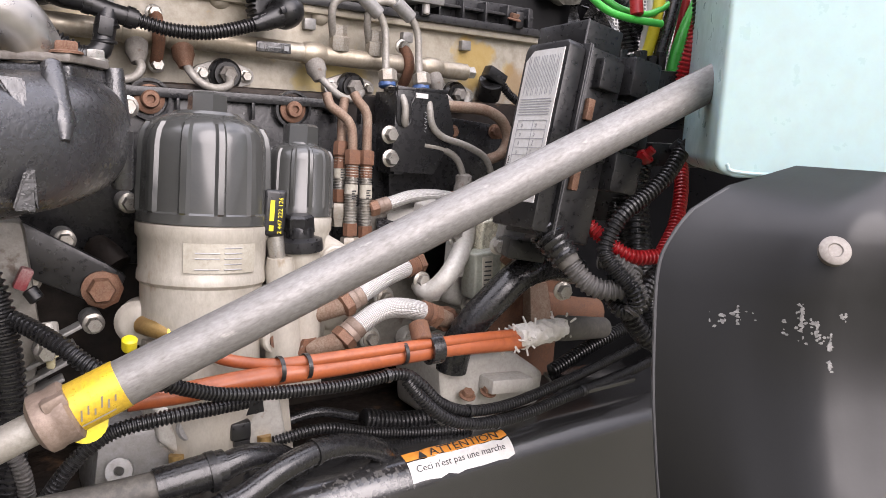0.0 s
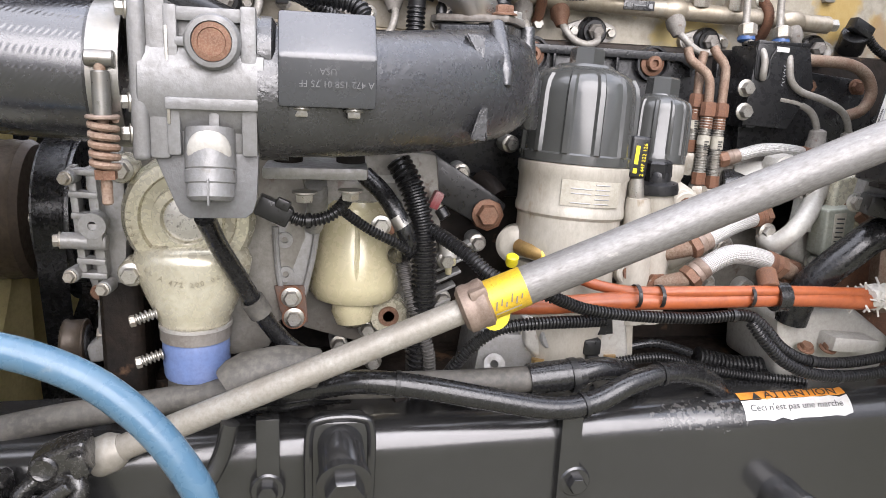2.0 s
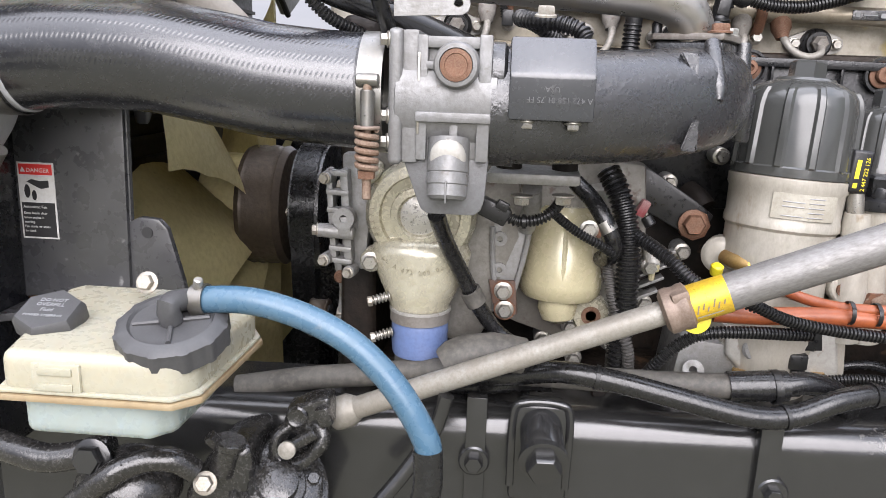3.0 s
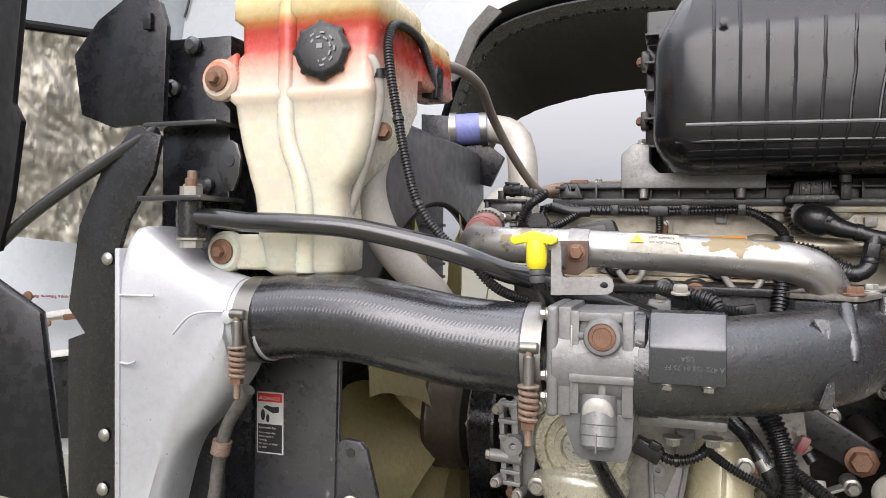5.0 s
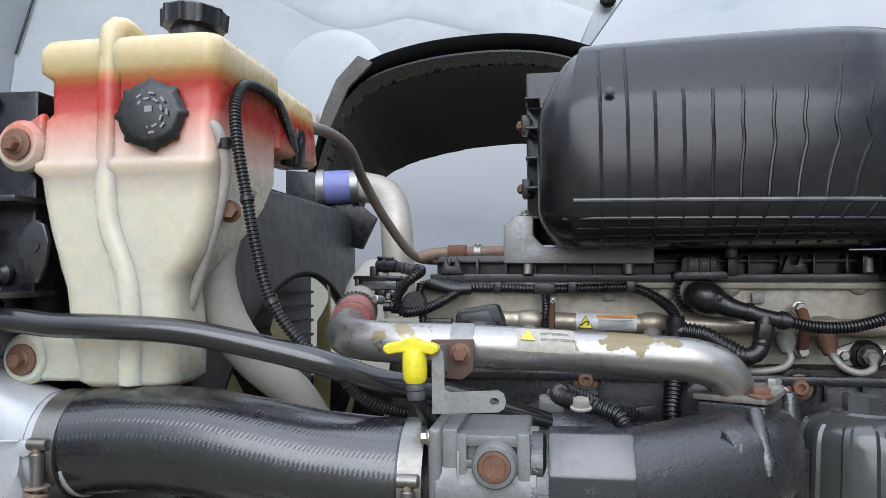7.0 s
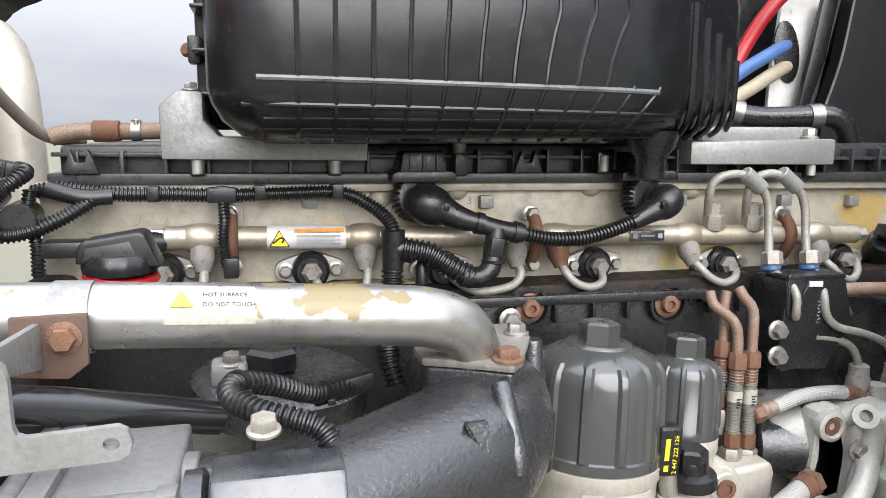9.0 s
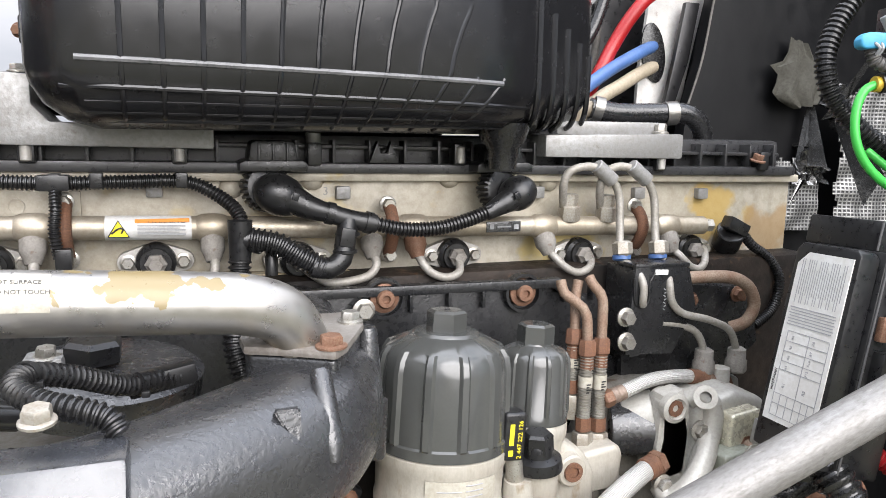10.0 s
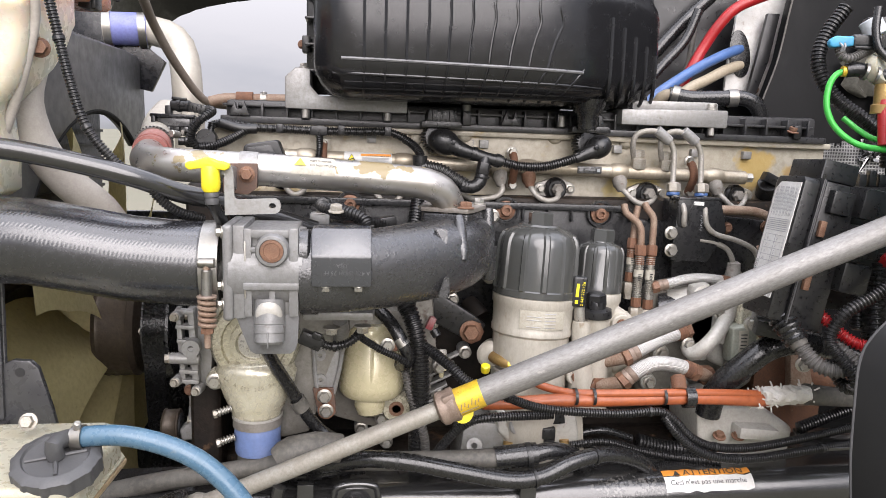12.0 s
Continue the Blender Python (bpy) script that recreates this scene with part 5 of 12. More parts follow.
part("edge_flange", xz([(-0.797, 0.085), (-0.789, 0.085), (-0.789, -0.45), (-0.797, -0.45)], 0.502, 0.64, 0.002), M_ALU, duct)
for line in (((-0.788, 0.503, 0.025), (-0.763, 0.503, 0.025), (-0.737, 0.504, 0.025)), ((-0.788, 0.503, -0.062), (-0.775, 0.503, -0.063), (-0.765, 0.504, -0.059)), ((-0.711, 0.507, -0.022), (-0.688, 0.51, 0.001), (-0.665, 0.513, 0.007), (-0.642, 0.516, 0.008))):
    part("web", tube(line, 0.0017, 10), M_ALU, duct)
for q in ((-0.637, 0.517, 0.001), (-0.623, 0.519, 0.001)):
    part("boss", lathe(q, (0.1, -1, 0), [(0.0085, -0.004), (0.008, 0.002), (0.005, 0.003)], 18), M_ALU, duct)

M_REDBAND = mat("faded_red_silicone", (0.27, 0.10, 0.085), 0.5, 0, (0.33, 0.16, 0.14), 20, fine=(0.22, 0.085, 0.07), bump=0.1)
# ---- EGR tube ----
egr = thing("egr_pipe", "heat-stained stainless EGR pipe with flanged elbow", "pipe", (-0.15, 0.66, 0.05))
part("tube", tube([(-0.402, 0.865, 0.122), (-0.394, 0.83, 0.112), (-0.388, 0.77, 0.101), (-0.375, 0.715, 0.096), (-0.345, 0.674, 0.094), (-0.30, 0.659, 0.092), (-0.25, 0.658, 0.0905), (-0.15, 0.658, 0.086), (-0.02, 0.659, 0.078), (0.015, 0.660, 0.074), (0.040, 0.666, 0.063), (0.053, 0.675, 0.042), (0.055, 0.678, 0.032)], 0.0225, 32, step=0.006), M_TUBE, egr)
part("flange", prism([(0.010, 0.694), (0.011, 0.668), (0.044, 0.652), (0.074, 0.634), (0.086, 0.650), (0.113, 0.708), (0.112, 0.752), (0.03, 0.754)], (0, 0, 0.034), (1, 0, 0), (0, 1, 0), 0.007, 0.0025), M_FLANGE, egr)
part("silicone_band", tube([(-0.3885, 0.785, 0.1035), (-0.3925, 0.815, 0.1090), (-0.399, 0.850, 0.1175)], 0.0268, 36), M_REDBAND, egr, "faded red silicone band")
for y0, z0, x0 in ((0.797, 0.1055, -0.3898), (0.838, 0.1145, -0.3965)):
    part("worm_clamp", ring((x0, y0, z0), (x0 - 0.0015, y0 + 0.010, z0 + 0.0022), 0.0270, 0.0016, 36), M_STEEL if y0 > 0.82 else M_REDBAND, egr)
for k in range(15):
    a = radians(10 + 11 * k)
    part("clamp_slot", box((-0.3973 + 0.0288 * math.cos(a), 0.8425 - 0.0062 * math.sin(a), 0.1157 + 0.0281 * math.sin(a)), (0.0012, 0.007, 0.0026), (0, 90 - math.degrees(a), 0), 0), M_PRINT, egr)
part("clamp_screw", cyl((-0.370, 0.835, 0.134), (-0.362, 0.850, 0.132), 0.006, n=12), M_ZINC, egr)
part("cold_end", tube([(-0.399, 0.850, 0.1175), (-0.408, 0.90, 0.124), (-0.421, 0.95, 0.133), (-0.428, 1.00, 0.15), (-0.425, 1.05, 0.17)], 0.0255, 28), M_PALEPIPE, egr, "pale oxidised cooler outlet")
bolt(egr, (0.073, 0.647, 0.041), (0, 0, 1), M_RUSTBOLT, 0.009, 0.009)
bolt(egr, (0.103, 0.715, 0.041), (0, 0, 1), M_ZINC, 0.008, 0.009)

# ---- coolant tank ----
tank = thing("coolant_tank", "yellowed translucent coolant surge tank with red fluid stain", "coolant tank", (-0.56, 0.65, 0.06))
M_TANK = mat("aged_translucent_plastic", (0.53, 0.465, 0.305), 0.28, 0, (0.49, 0.42, 0.265), 6, fine=(0.46, 0.385, 0.225), bump=0.03, sss=0.75)
N, Lk = M_TANK.node_tree.nodes, M_TANK.node_tree.links
tc, sp, rp = N.new("ShaderNodeTexCoord"), N.new("ShaderNodeSeparateXYZ"), N.new("ShaderNodeValToRGB")
Lk.new(tc.outputs["Object"], sp.inputs[0])
mr = N.new("ShaderNodeMapRange")
mr.inputs["From Min"].default_value, mr.inputs["From Max"].default_value = 0.0, 0.36
Lk.new(sp.outputs[2], mr.inputs["Value"])
e = rp.color_ramp.elements
e[0].position, e[0].color = 0.0, (0.60, 0.575, 0.465, 1)
e[1].position, e[1].color = 1.0, (0.60, 0.51, 0.31, 1)
for pos, c in ((0.50, (0.62, 0.58, 0.465)), (0.585, (0.63, 0.56, 0.46)), (0.66, (0.60, 0.42, 0.335)), (0.735, (0.53, 0.22, 0.16)), (0.775, (0.45, 0.055, 0.038)), (0.845, (0.43, 0.06, 0.038)), (0.87, (0.53, 0.21, 0.07)), (0.895, (0.58, 0.47, 0.25))):
    el = e.new(pos)
    el.color = (*c, 1)
Lk.new(mr.outputs[0], rp.inputs[0])
Lk.new(rp.outputs[0], N["Principled BSDF"].inputs["Base Color"])


def rounded_shell(levels, per=7):
    """A moulded hollow form: rows of height, left, right, front, back and corner radius."""
    t = bmesh.new()
    rings = []
    for z, x0, x1, y0, y1, r in levels:
        r = min(r, (x1 - x0) * 0.49, (y1 - y0) * 0.49)
        ring_ = []
        for cx, cy, a0 in ((x1 - r, y0 + r, -90), (x1 - r, y1 - r, 0), (x0 + r, y1 - r, 90), (x0 + r, y0 + r, 180)):
            for k in range(per):
                a = radians(a0 + 90 * k / (per - 1))
                ring_.append(t.verts.new((cx + r * math.cos(a), cy + r * math.sin(a), z)))
        rings.append(ring_)
    m = per * 4
    for a, b in zip(rings, rings[1:]):
        for i in range(m):
            t.faces.new((a[i], a[(i + 1) % m], b[(i + 1) % m], b[i]))
    t.faces.new(list(reversed(rings[0]))), t.faces.new(rings[-1])
    bmesh.ops.recalc_face_normals(t, faces=t.faces)
    return t


TANK_LEVELS = (
    (0.052, -0.615, -0.520, 0.572, 0.640, 0.018), (0.060, -0.626, -0.511, 0.566, 0.650, 0.018), (0.104, -0.631, -0.509, 0.564, 0.650, 0.018),
    (0.133, -0.634, -0.509, 0.563, 0.645, 0.020), (0.155, -0.637, -0.508, 0.562, 0.640, 0.022), (0.166, -0.640, -0.503, 0.561, 0.640, 0.022),
    (0.176, -0.643, -0.493, 0.560, 0.640, 0.022), (0.190, -0.646, -0.483, 0.559, 0.648, 0.022), (0.215, -0.652, -0.473, 0.558, 0.676, 0.020),
    (0.245, -0.657, -0.467, 0.557, 0.705, 0.018), (0.270, -0.660, -0.465, 0.556, 0.722, 0.016), (0.276, -0.664, -0.464, 0.551, 0.726, 0.014),
    (0.284, -0.664, -0.463, 0.551, 0.726, 0.014), (0.289, -0.660, -0.463, 0.555, 0.726, 0.016), (0.330, -0.655, -0.462, 0.556, 0.726, 0.016),
    (0.338, -0.651, -0.462, 0.561, 0.726, 0.016), (0.374, -0.652, -0.461, 0.561, 0.727, 0.016), (0.381, -0.661, -0.459, 0.555, 0.729, 0.016),
    (0.404, -0.662, -0.459, 0.555, 0.729, 0.016), (0.413, -0.657, -0.463, 0.560, 0.726, 0.016), (0.418, -0.645, -0.473, 0.572, 0.718, 0.016))
part("body", rounded_shell(TANK_LEVELS), M_TANK, tank, angle=55)

# cast marks on the head's front end
for k in range(5):
    part("cast_mark", lathe((-0.262 + 0.027 * k, 0.9755, 0.121 - 0.0009 * k), (0, -1, 0), [(0.0085, -0.002), (0.0085, 0.0012), (0.0068, 0.0014), (0.0066, 0.0004)], 6 if k % 2 else 18), M_HEAD, head)
part("cast_plate", xz([(-0.285, 0.104), (-0.125, 0.100), (-0.125, 0.134), (-0.285, 0.138)], 0.9715, 0.98, 0.002), M_HEAD, head)


# ---- fuel rail and injector lines ----
def run_hose(name, label, category, pts, r, material, n=12, rib=0.0, depth=0.0009, group="", r_end=None, ties=(), step=None):
    """A loose hose, cable or pipe with its ties; ties: places along it, 0 to 1."""
    base = pts[0]
    h = thing(name, label, category, base, group)
    part("run", tube(pts, r, n, rib, depth, r_end=r_end, step=step), material, h)
    if ties:
        path = smooth_path(pts, 0.006)
        for f in ties:
            k = min(len(path) - 2, int(f * (len(path) - 1)))
            tie(h, path[k], path[k + 1] - path[k], r + 0.0006, M_PLASTIC)
    return h


rail = thing("fuel_rail", "bronze-tinted steel common fuel rail with warning label", "fuel rail", (0.2, 0.95, 0.08))
R0, R1 = V((-0.205, 0.947, 0.100)), V((0.655, 0.947, 0.079))
part("pipe", cyl(R0, R1, 0.0125, n=28), M_RAIL, rail)
part("end_fitting", lathe(R0, R0 - R1, [(0.0105, 0), (0.0105, 0.012), (0.008, 0.014), (0.008, 0.024)], 6), M_ZINC, rail)
part("end_cap", cyl(R1, R1 + V((0.014, 0, 0)), 0.0095, n=6), M_ZINC, rail)
RD = (R1 - R0).normalized()
def on_rail(x, up=0.0, out=0.0):
    p = R0 + RD * ((x - R0.x) / RD.x)
    return p + V((0, -out, up))
part("warning_label", ring(on_rail(-0.101), on_rail(-0.017), 0.0125, 0.0004, 28), M_WHITE, rail, "white warning label with yellow triangle")
tri = prism([(0, 0), (0.020, 0), (0.010, 0.017)], on_rail(-0.098, -0.008, 0.0127), (1, 0, -0.025), (0, 0, 1), 0.0006, 0)
part("warning_triangle", tri, M_YELLOW, rail, "yellow warning triangle")
part("warning_border", tube([on_rail(-0.098, -0.008, 0.0134), on_rail(-0.078, -0.008, 0.0134), on_rail(-0.088, 0.009, 0.0134), on_rail(-0.098, -0.008, 0.0134)], 0.0007, 6, sag=False), M_PRINT, rail)
part("warning_hand", tube([on_rail(-0.0945, -0.0045, 0.0136), on_rail(-0.090, -0.0005, 0.0136), on_rail(-0.086, 0.0015, 0.0136), on_rail(-0.0835, -0.0005, 0.0136), on_rail(-0.0855, -0.004, 0.0136)], 0.0010, 6), M_PRINT, rail)
part("heading_strip", span(on_rail(-0.072, 0.0065, 0.0122), on_rail(-0.019, 0.0115, 0.0098), 0), M_WARN, rail, "orange heading strip")
words("WARNING", on_rail(-0.061, 0.0068, 0.0126), (1, 0, -0.025), (0, 0.5, 1), 0.0058, M_PRINT, rail, wide=1.35)
for i in range(8):
    bars([(0, 0, 0.047 - 0.006 * (i % 3 == 2), 0.0006)], on_rail(-0.070, 0.0038 - 0.0014 * i, 0.0131), (1, 0, -0.025), (0, 0, 1), M_GREYPRINT, rail)
part("stamped_plate", box(on_rail(0.345, 0.001, 0.0122), (0.046, 0.003, 0.013), bev=0.0013), M_ENGINEBLACK, rail, "small dark stamped plate")
for dx, w_ in ((-0.0165, 0.006), (0.0, 0.018), (0.0165, 0.006)):
    part("plate_mark", box(on_rail(0.345 + dx, 0.001, 0.0142), (w_, 0.0008, 0.006 if w_ < 0.01 else 0.0016), bev=0), M_GREYPRINT, rail)
for x in (-0.167, 0.004, 0.180, 0.232, 0.404, 0.592):
    part("forging", lathe(on_rail(x - 0.017), RD, [(0.0122, 0), (0.0150, 0.006), (0.0158, 0.017), (0.0150, 0.028), (0.0122, 0.034)], 24), M_RAIL, rail)
for x in (-0.138, 0.204, 0.546):
    c = thing("rail_clamp", "rust-brown steel clamp holding the fuel rail", "clamp", (x, 0.95, 0.08), "fuel rail clamps")
    z = on_rail(x).z
    part("strap", tube([(x, 0.955, z + 0.026), (x, 0.940, z + 0.016), (x, 0.9325, z), (x, 0.940, z - 0.018), (x, 0.955, z - 0.034)], 0.0075, 10), M_RUST, c)
    bolt(c, (x - 0.001, 0.955, z + 0.026), (0, -1, 0), M_ZINC, 0.0075, 0.012, label="pale zinc bolt")
    bolt(c, (x + 0.001, 0.955, z - 0.034), (0, -1, 0), M_ZINC, 0.0075, 0.012, label="pale zinc bolt")

def injector_line(x, pts, nut_mat=None, down=(0.0, -0.35, -1.0)):
    p0 = on_rail(x, -0.009, 0.004)
    g = thing("injector_line", "bent steel injector line with union nut under the rail", "fuel line", p0, "injector lines")
    d = V(down).normalized()
    part("union_nut", lathe(p0, d, [(0.0115, 0), (0.0128, 0.003), (0.0128, 0.015), (0.0105, 0.020), (0.0078, 0.028)], 12, flute=(6, 0.0006, 1, 2)), nut_mat or M_DUSTNUT, g)
    part("line", tube([p0 + d * 0.022] + list(pts), 0.0050, 14), M_LINE, g)
injector_line(-0.167, [(-0.166, 0.925, 0.058), (-0.172, 0.922, 0.040), (-0.188, 0.922, 0.034), (-0.204, 0.94, 0.048), (-0.209, 0.962, 0.058)])
injector_line(0.004, [(0.005, 0.925, 0.055), (-0.002, 0.920, 0.034), (-0.018, 0.915, 0.022), (-0.036, 0.920, 0.028), (-0.050, 0.942, 0.048), (-0.054, 0.960, 0.056)])
injector_line(0.180, [(0.182, 0.925, 0.05), (0.173, 0.923, 0.038), (0.150, 0.92, 0.033), (0.124, 0.922, 0.033), (0.105, 0.942, 0.044), (0.099, 0.962, 0.051)])
injector_line(0.232, [(0.239, 0.925, 0.047), (0.25, 0.922, 0.036), (0.267, 0.92, 0.031), (0.284, 0.925, 0.036), (0.29, 0.945, 0.047), (0.291, 0.965, 0.051)], M_RUSTBOLT, (0.1, -0.35, -1))
injector_line(0.404, [(0.415, 0.925, 0.046), (0.427, 0.922, 0.035), (0.443, 0.92, 0.028), (0.462, 0.925, 0.032), (0.477, 0.945, 0.04), (0.475, 0.965, 0.045)], None, (0.2, -0.35, -1))
injector_line(0.592, [(0.605, 0.925, 0.04), (0.619, 0.922, 0.027), (0.632, 0.92, 0.024), (0.644, 0.925, 0.033), (0.658, 0.945, 0.044), (0.664, 0.965, 0.049)], None, (0.2, -0.35, -1))

def injector_port(p, half=0.028):
    x, _, z = p
    g = thing("injector_port", "black injector port seal on a pale plate with two bolts", "injector port", (x, 0.97, z), "injector ports")
    lobe = [(x - half + 0.0115 * math.cos(radians(a)), z + 0.0115 * math.sin(radians(a))) for a in range(110, 251, 20)]
    other = [(x + half + 0.0115 * math.cos(radians(a)), z + 0.0115 * math.sin(radians(a))) for a in range(-70, 71, 20)]
    part("clamp_plate", xz(lobe + [(x - 0.012, z - 0.017), (x + 0.012, z - 0.017)] + other + [(x + 0.012, z + 0.018), (x - 0.012, z + 0.018)], 0.964, 0.978, 0.002), M_PALESTEEL, g, "pale stamped clamp plate")
    part("seal_body", lathe((x, 0.966, z), (0, -1, 0), [(0.0215, 0), (0.0205, 0.009), (0.0165, 0.012), (0.0160, 0.016)], 28), M_PLASTIC, g)
    part("fitting", lathe((x, 0.952, z), (0, -1, 0), [(0.0100, 0), (0.0115, 0.002), (0.0115, 0.009), (0.0085, 0.012), (0.0070, 0.016)], 6), M_DUSTNUT, g)
    for s in (-1, 1):
        bolt(g, (x + s * half, 0.964, z), (0, -1, 0), M_ZINC, 0.0065, 0.008)
for p in ((-0.209, 0.965, 0.06), (-0.054, 0.965, 0.057), (0.099, 0.965, 0.052), (0.29, 0.965, 0.05), (0.468, 0.965, 0.045), (0.645, 0.965, 0.044)):
    injector_port(p)

# high-pressure risers over the rail
for pts, sleeve, cap in (
    ([(0.44, 0.955, 0.096), (0.423, 0.93, 0.13), (0.425, 0.925, 0.151), (0.44, 0.922, 0.16), (0.463, 0.92, 0.16), (0.485, 0.918, 0.146), (0.496, 0.916, 0.124), (0.495, 0.91, 0.089), (0.491, 0.9, 0.055)], (0.475, 0.919, 0.153), (0.491, 0.897, 0.05)),
    ([(0.495, 0.955, 0.094), (0.476, 0.93, 0.129), (0.478, 0.925, 0.15), (0.49, 0.922, 0.16), (0.51, 0.92, 0.16), (0.535, 0.918, 0.146), (0.548, 0.916, 0.123), (0.548, 0.91, 0.087), (0.545, 0.9, 0.053)], (0.526, 0.919, 0.153), (0.545, 0.897, 0.049)),
):
    g = thing("high_pressure_line", "arched steel high-pressure fuel line with silver sleeve and blue cap", "fuel line", pts[0], "high pressure lines")
    part("line", tube(pts, 0.0052, 12), M_LINE, g)
    part("union_nut", lathe(V(pts[0]) + V((0, -0.012, -0.004)), (0, -0.1, 1), [(0.013, 0), (0.014, 0.003), (0.014, 0.018), (0.010, 0.020), (0.010, 0.034)], 6), M_ZINCNUT, g)
    s = V(sleeve)
    part("sleeve", cyl(s + V((-0.013, 0, 0.010)), s + V((0.013, 0, -0.010)), 0.0095, n=16), M_CAST, g, "dull silver heat sleeve")
    part("lower_nut", lathe(V(cap) + V((0, 0, 0.020)), (0, -0.2, -1), [(0.0085, 0), (0.0125, 0.003), (0.0125, 0.016), (0.009, 0.019)], 6), M_ZINCNUT, g)
    part("blue_ring", lathe(V(cap) + V((0, 0, 0.003)), (0, -0.2, -1), [(0.0095, 0), (0.0118, 0.001), (0.0118, 0.006), (0.009, 0.008)], 18), M_BLUEWIRE, g, "small blue plastic ring")

# ---- breather harness: two domes with a corrugated link ----
for p in ((0.069, 0.955, 0.169), (0.342, 0.955, 0.167)):
    g = thing("injector_plug", "ribbed black plastic plug on the rocker cover", "connector", p, "rocker cover plugs")
    x, z = p[0], p[2]
    part("body", xz([(x - 0.027, z - 0.008), (x + 0.027, z - 0.008), (x + 0.0235, z + 0.017), (x + 0.019, z + 0.020), (x - 0.019, z + 0.020), (x - 0.0235, z + 0.017)], 0.932, 0.98, 0.003), M_PLASTIC, g)
    part("foot", xz([(x - 0.036, z - 0.013), (x + 0.036, z - 0.013), (x + 0.036, z - 0.004), (x + 0.030, z - 0.001), (x - 0.030, z - 0.001), (x - 0.036, z - 0.004)], 0.926, 0.98, 0.002), M_PLASTIC, g)
    for i in range(3):
        part("fin", box((x - 0.015 + 0.015 * i, 0.931, z + 0.005), (0.003, 0.006, 0.024), bev=0.001), M_PLASTIC, g)

breather = thing("breather_harness", "glossy black domed connectors joined by corrugated harness tube", "wiring harness", (0.14, 0.9, 0.05))
D1, D2 = V((0.074, 0.925, 0.131)), V((0.353, 0.915, 0.13))
part("dome", ball(D1, (0.029, 0.025, 0.023), (0, 20, 0), 28), M_PLASTIC, breather, "glossy black dome")
part("dome", ball(D2, (0.024, 0.024, 0.021), (0, -25, 0), 28), M_PLASTIC, breather, "glossy black dome")
for c, off, r in ((D1, V((-0.014, 0.016, 0.006)), 0.0270), (D2, V((-0.019, 0.018, 0.003)), 0.0255)):
    part("toothed_collar", lathe(c + off + V((0, 0.012, 0)), (0.25, -1, 0.1), [(r, 0), (r, 0.016), (r - 0.003, 0.019), (r - 0.008, 0.020)], 130, flute=(26, -0.0035, 0, 1)), M_PLASTIC, breather)
for c, d in ((D1, V((0.030, -0.013, -0.009))), (D2, V((-0.026, -0.010, -0.010)))):
    for k in range(3):
        part("latch_slot", box(c + d * (0.9 + 0.42 * k) + V((0, -0.006 + 0.0022 * k, 0.004)), (0.008, 0.003, 0.0035), (0, 20 if d.x > 0 else -25, 0), 0.0008), M_PANEL, breather)
    part("clip_window", box(c + d * 0.45 + V((0, -0.019, 0.004)), (0.007, 0.004, 0.008), (0, 20 if d.x > 0 else -25, 0), 0.001), M_PANEL, breather)
T1 = V((0.144, 0.9, 0.106))
part("tapered_neck", tube([D1 + V((0.012, -0.008, -0.004)), (0.104, 0.91, 0.118), (0.123, 0.902, 0.113)], 0.0165, 16, r_end=0.010), M_PLASTIC, breather)
part("tapered_neck", tube([D2 + V((-0.010, -0.006, -0.006)), (0.326, 0.905, 0.117), (0.307, 0.902, 0.108)], 0.0150, 16, r_end=0.0085), M_PLASTIC, breather)
part("tee", tube([(0.12, 0.902, 0.114), T1, (0.174, 0.9, 0.1)], 0.0105, 16), M_PLASTIC, breather, "smooth black tee piece")
part("tee_leg", tube([T1, (0.139, 0.895, 0.082), (0.134, 0.89, 0.064), (0.12, 0.888, 0.055), (0.101, 0.888, 0.058)], 0.0115, 16), M_PLASTIC, breather)
for f in ((0.124, 0.902, 0.1125), (0.166, 0.9, 0.1015)):
    part("tee_band", ring(V(f) - V((0.004, 0, -0.001)), V(f) + V((0.004, 0, -0.001)), 0.0100, 0.0022, 20), M_PLASTIC, breather)
part("lock_tab", box((0.139, 0.884, 0.088), (0.015, 0.006, 0.020), (0, 10, 0), 0.0015), M_PLASTIC, breather)
for f in ((0.142, 0.897, 0.09), (0.138, 0.892, 0.072)):
    part("leg_collar", cyl(V(f) + V((0, 0, 0.002)), V(f) - V((0, 0, 0.002)), 0.0135, n=18), M_PLASTIC, breather)
part("corrugated_tube", tube([(0.174, 0.9, 0.1), (0.207, 0.9, 0.093), (0.247, 0.9, 0.093), (0.282, 0.9, 0.101), (0.309, 0.902, 0.11)], 0.0075, 14, 0.0042, 0.0010), M_CONDUIT, breather)
part("corrugated_tube", tube([(0.114, 0.888, 0.055), (0.09, 0.89, 0.068), (0.067, 0.895, 0.082), (0.038, 0.9, 0.088)], 0.0115, 16, 0.0055, 0.0012), M_CONDUIT, breather)

# ---- wiring harness along the head ----
harness = thing("head_wiring_harness", "black corrugated wiring harness clipped along the cylinder head", "wiring harness", (-0.15, 0.94, 0.13))
part("conduit", tube([(-0.327, 0.945, 0.15), (-0.3, 0.945, 0.154), (-0.249, 0.945, 0.147), (-0.2, 0.945, 0.146), (-0.144, 0.945, 0.144), (-0.08, 0.945, 0.145), (-0.022, 0.942, 0.145), (0.01, 0.935, 0.131), (0.03, 0.92, 0.112), (0.032, 0.905, 0.088)], 0.0068, 12, 0.004, 0.0009), M_CONDUIT, harness)
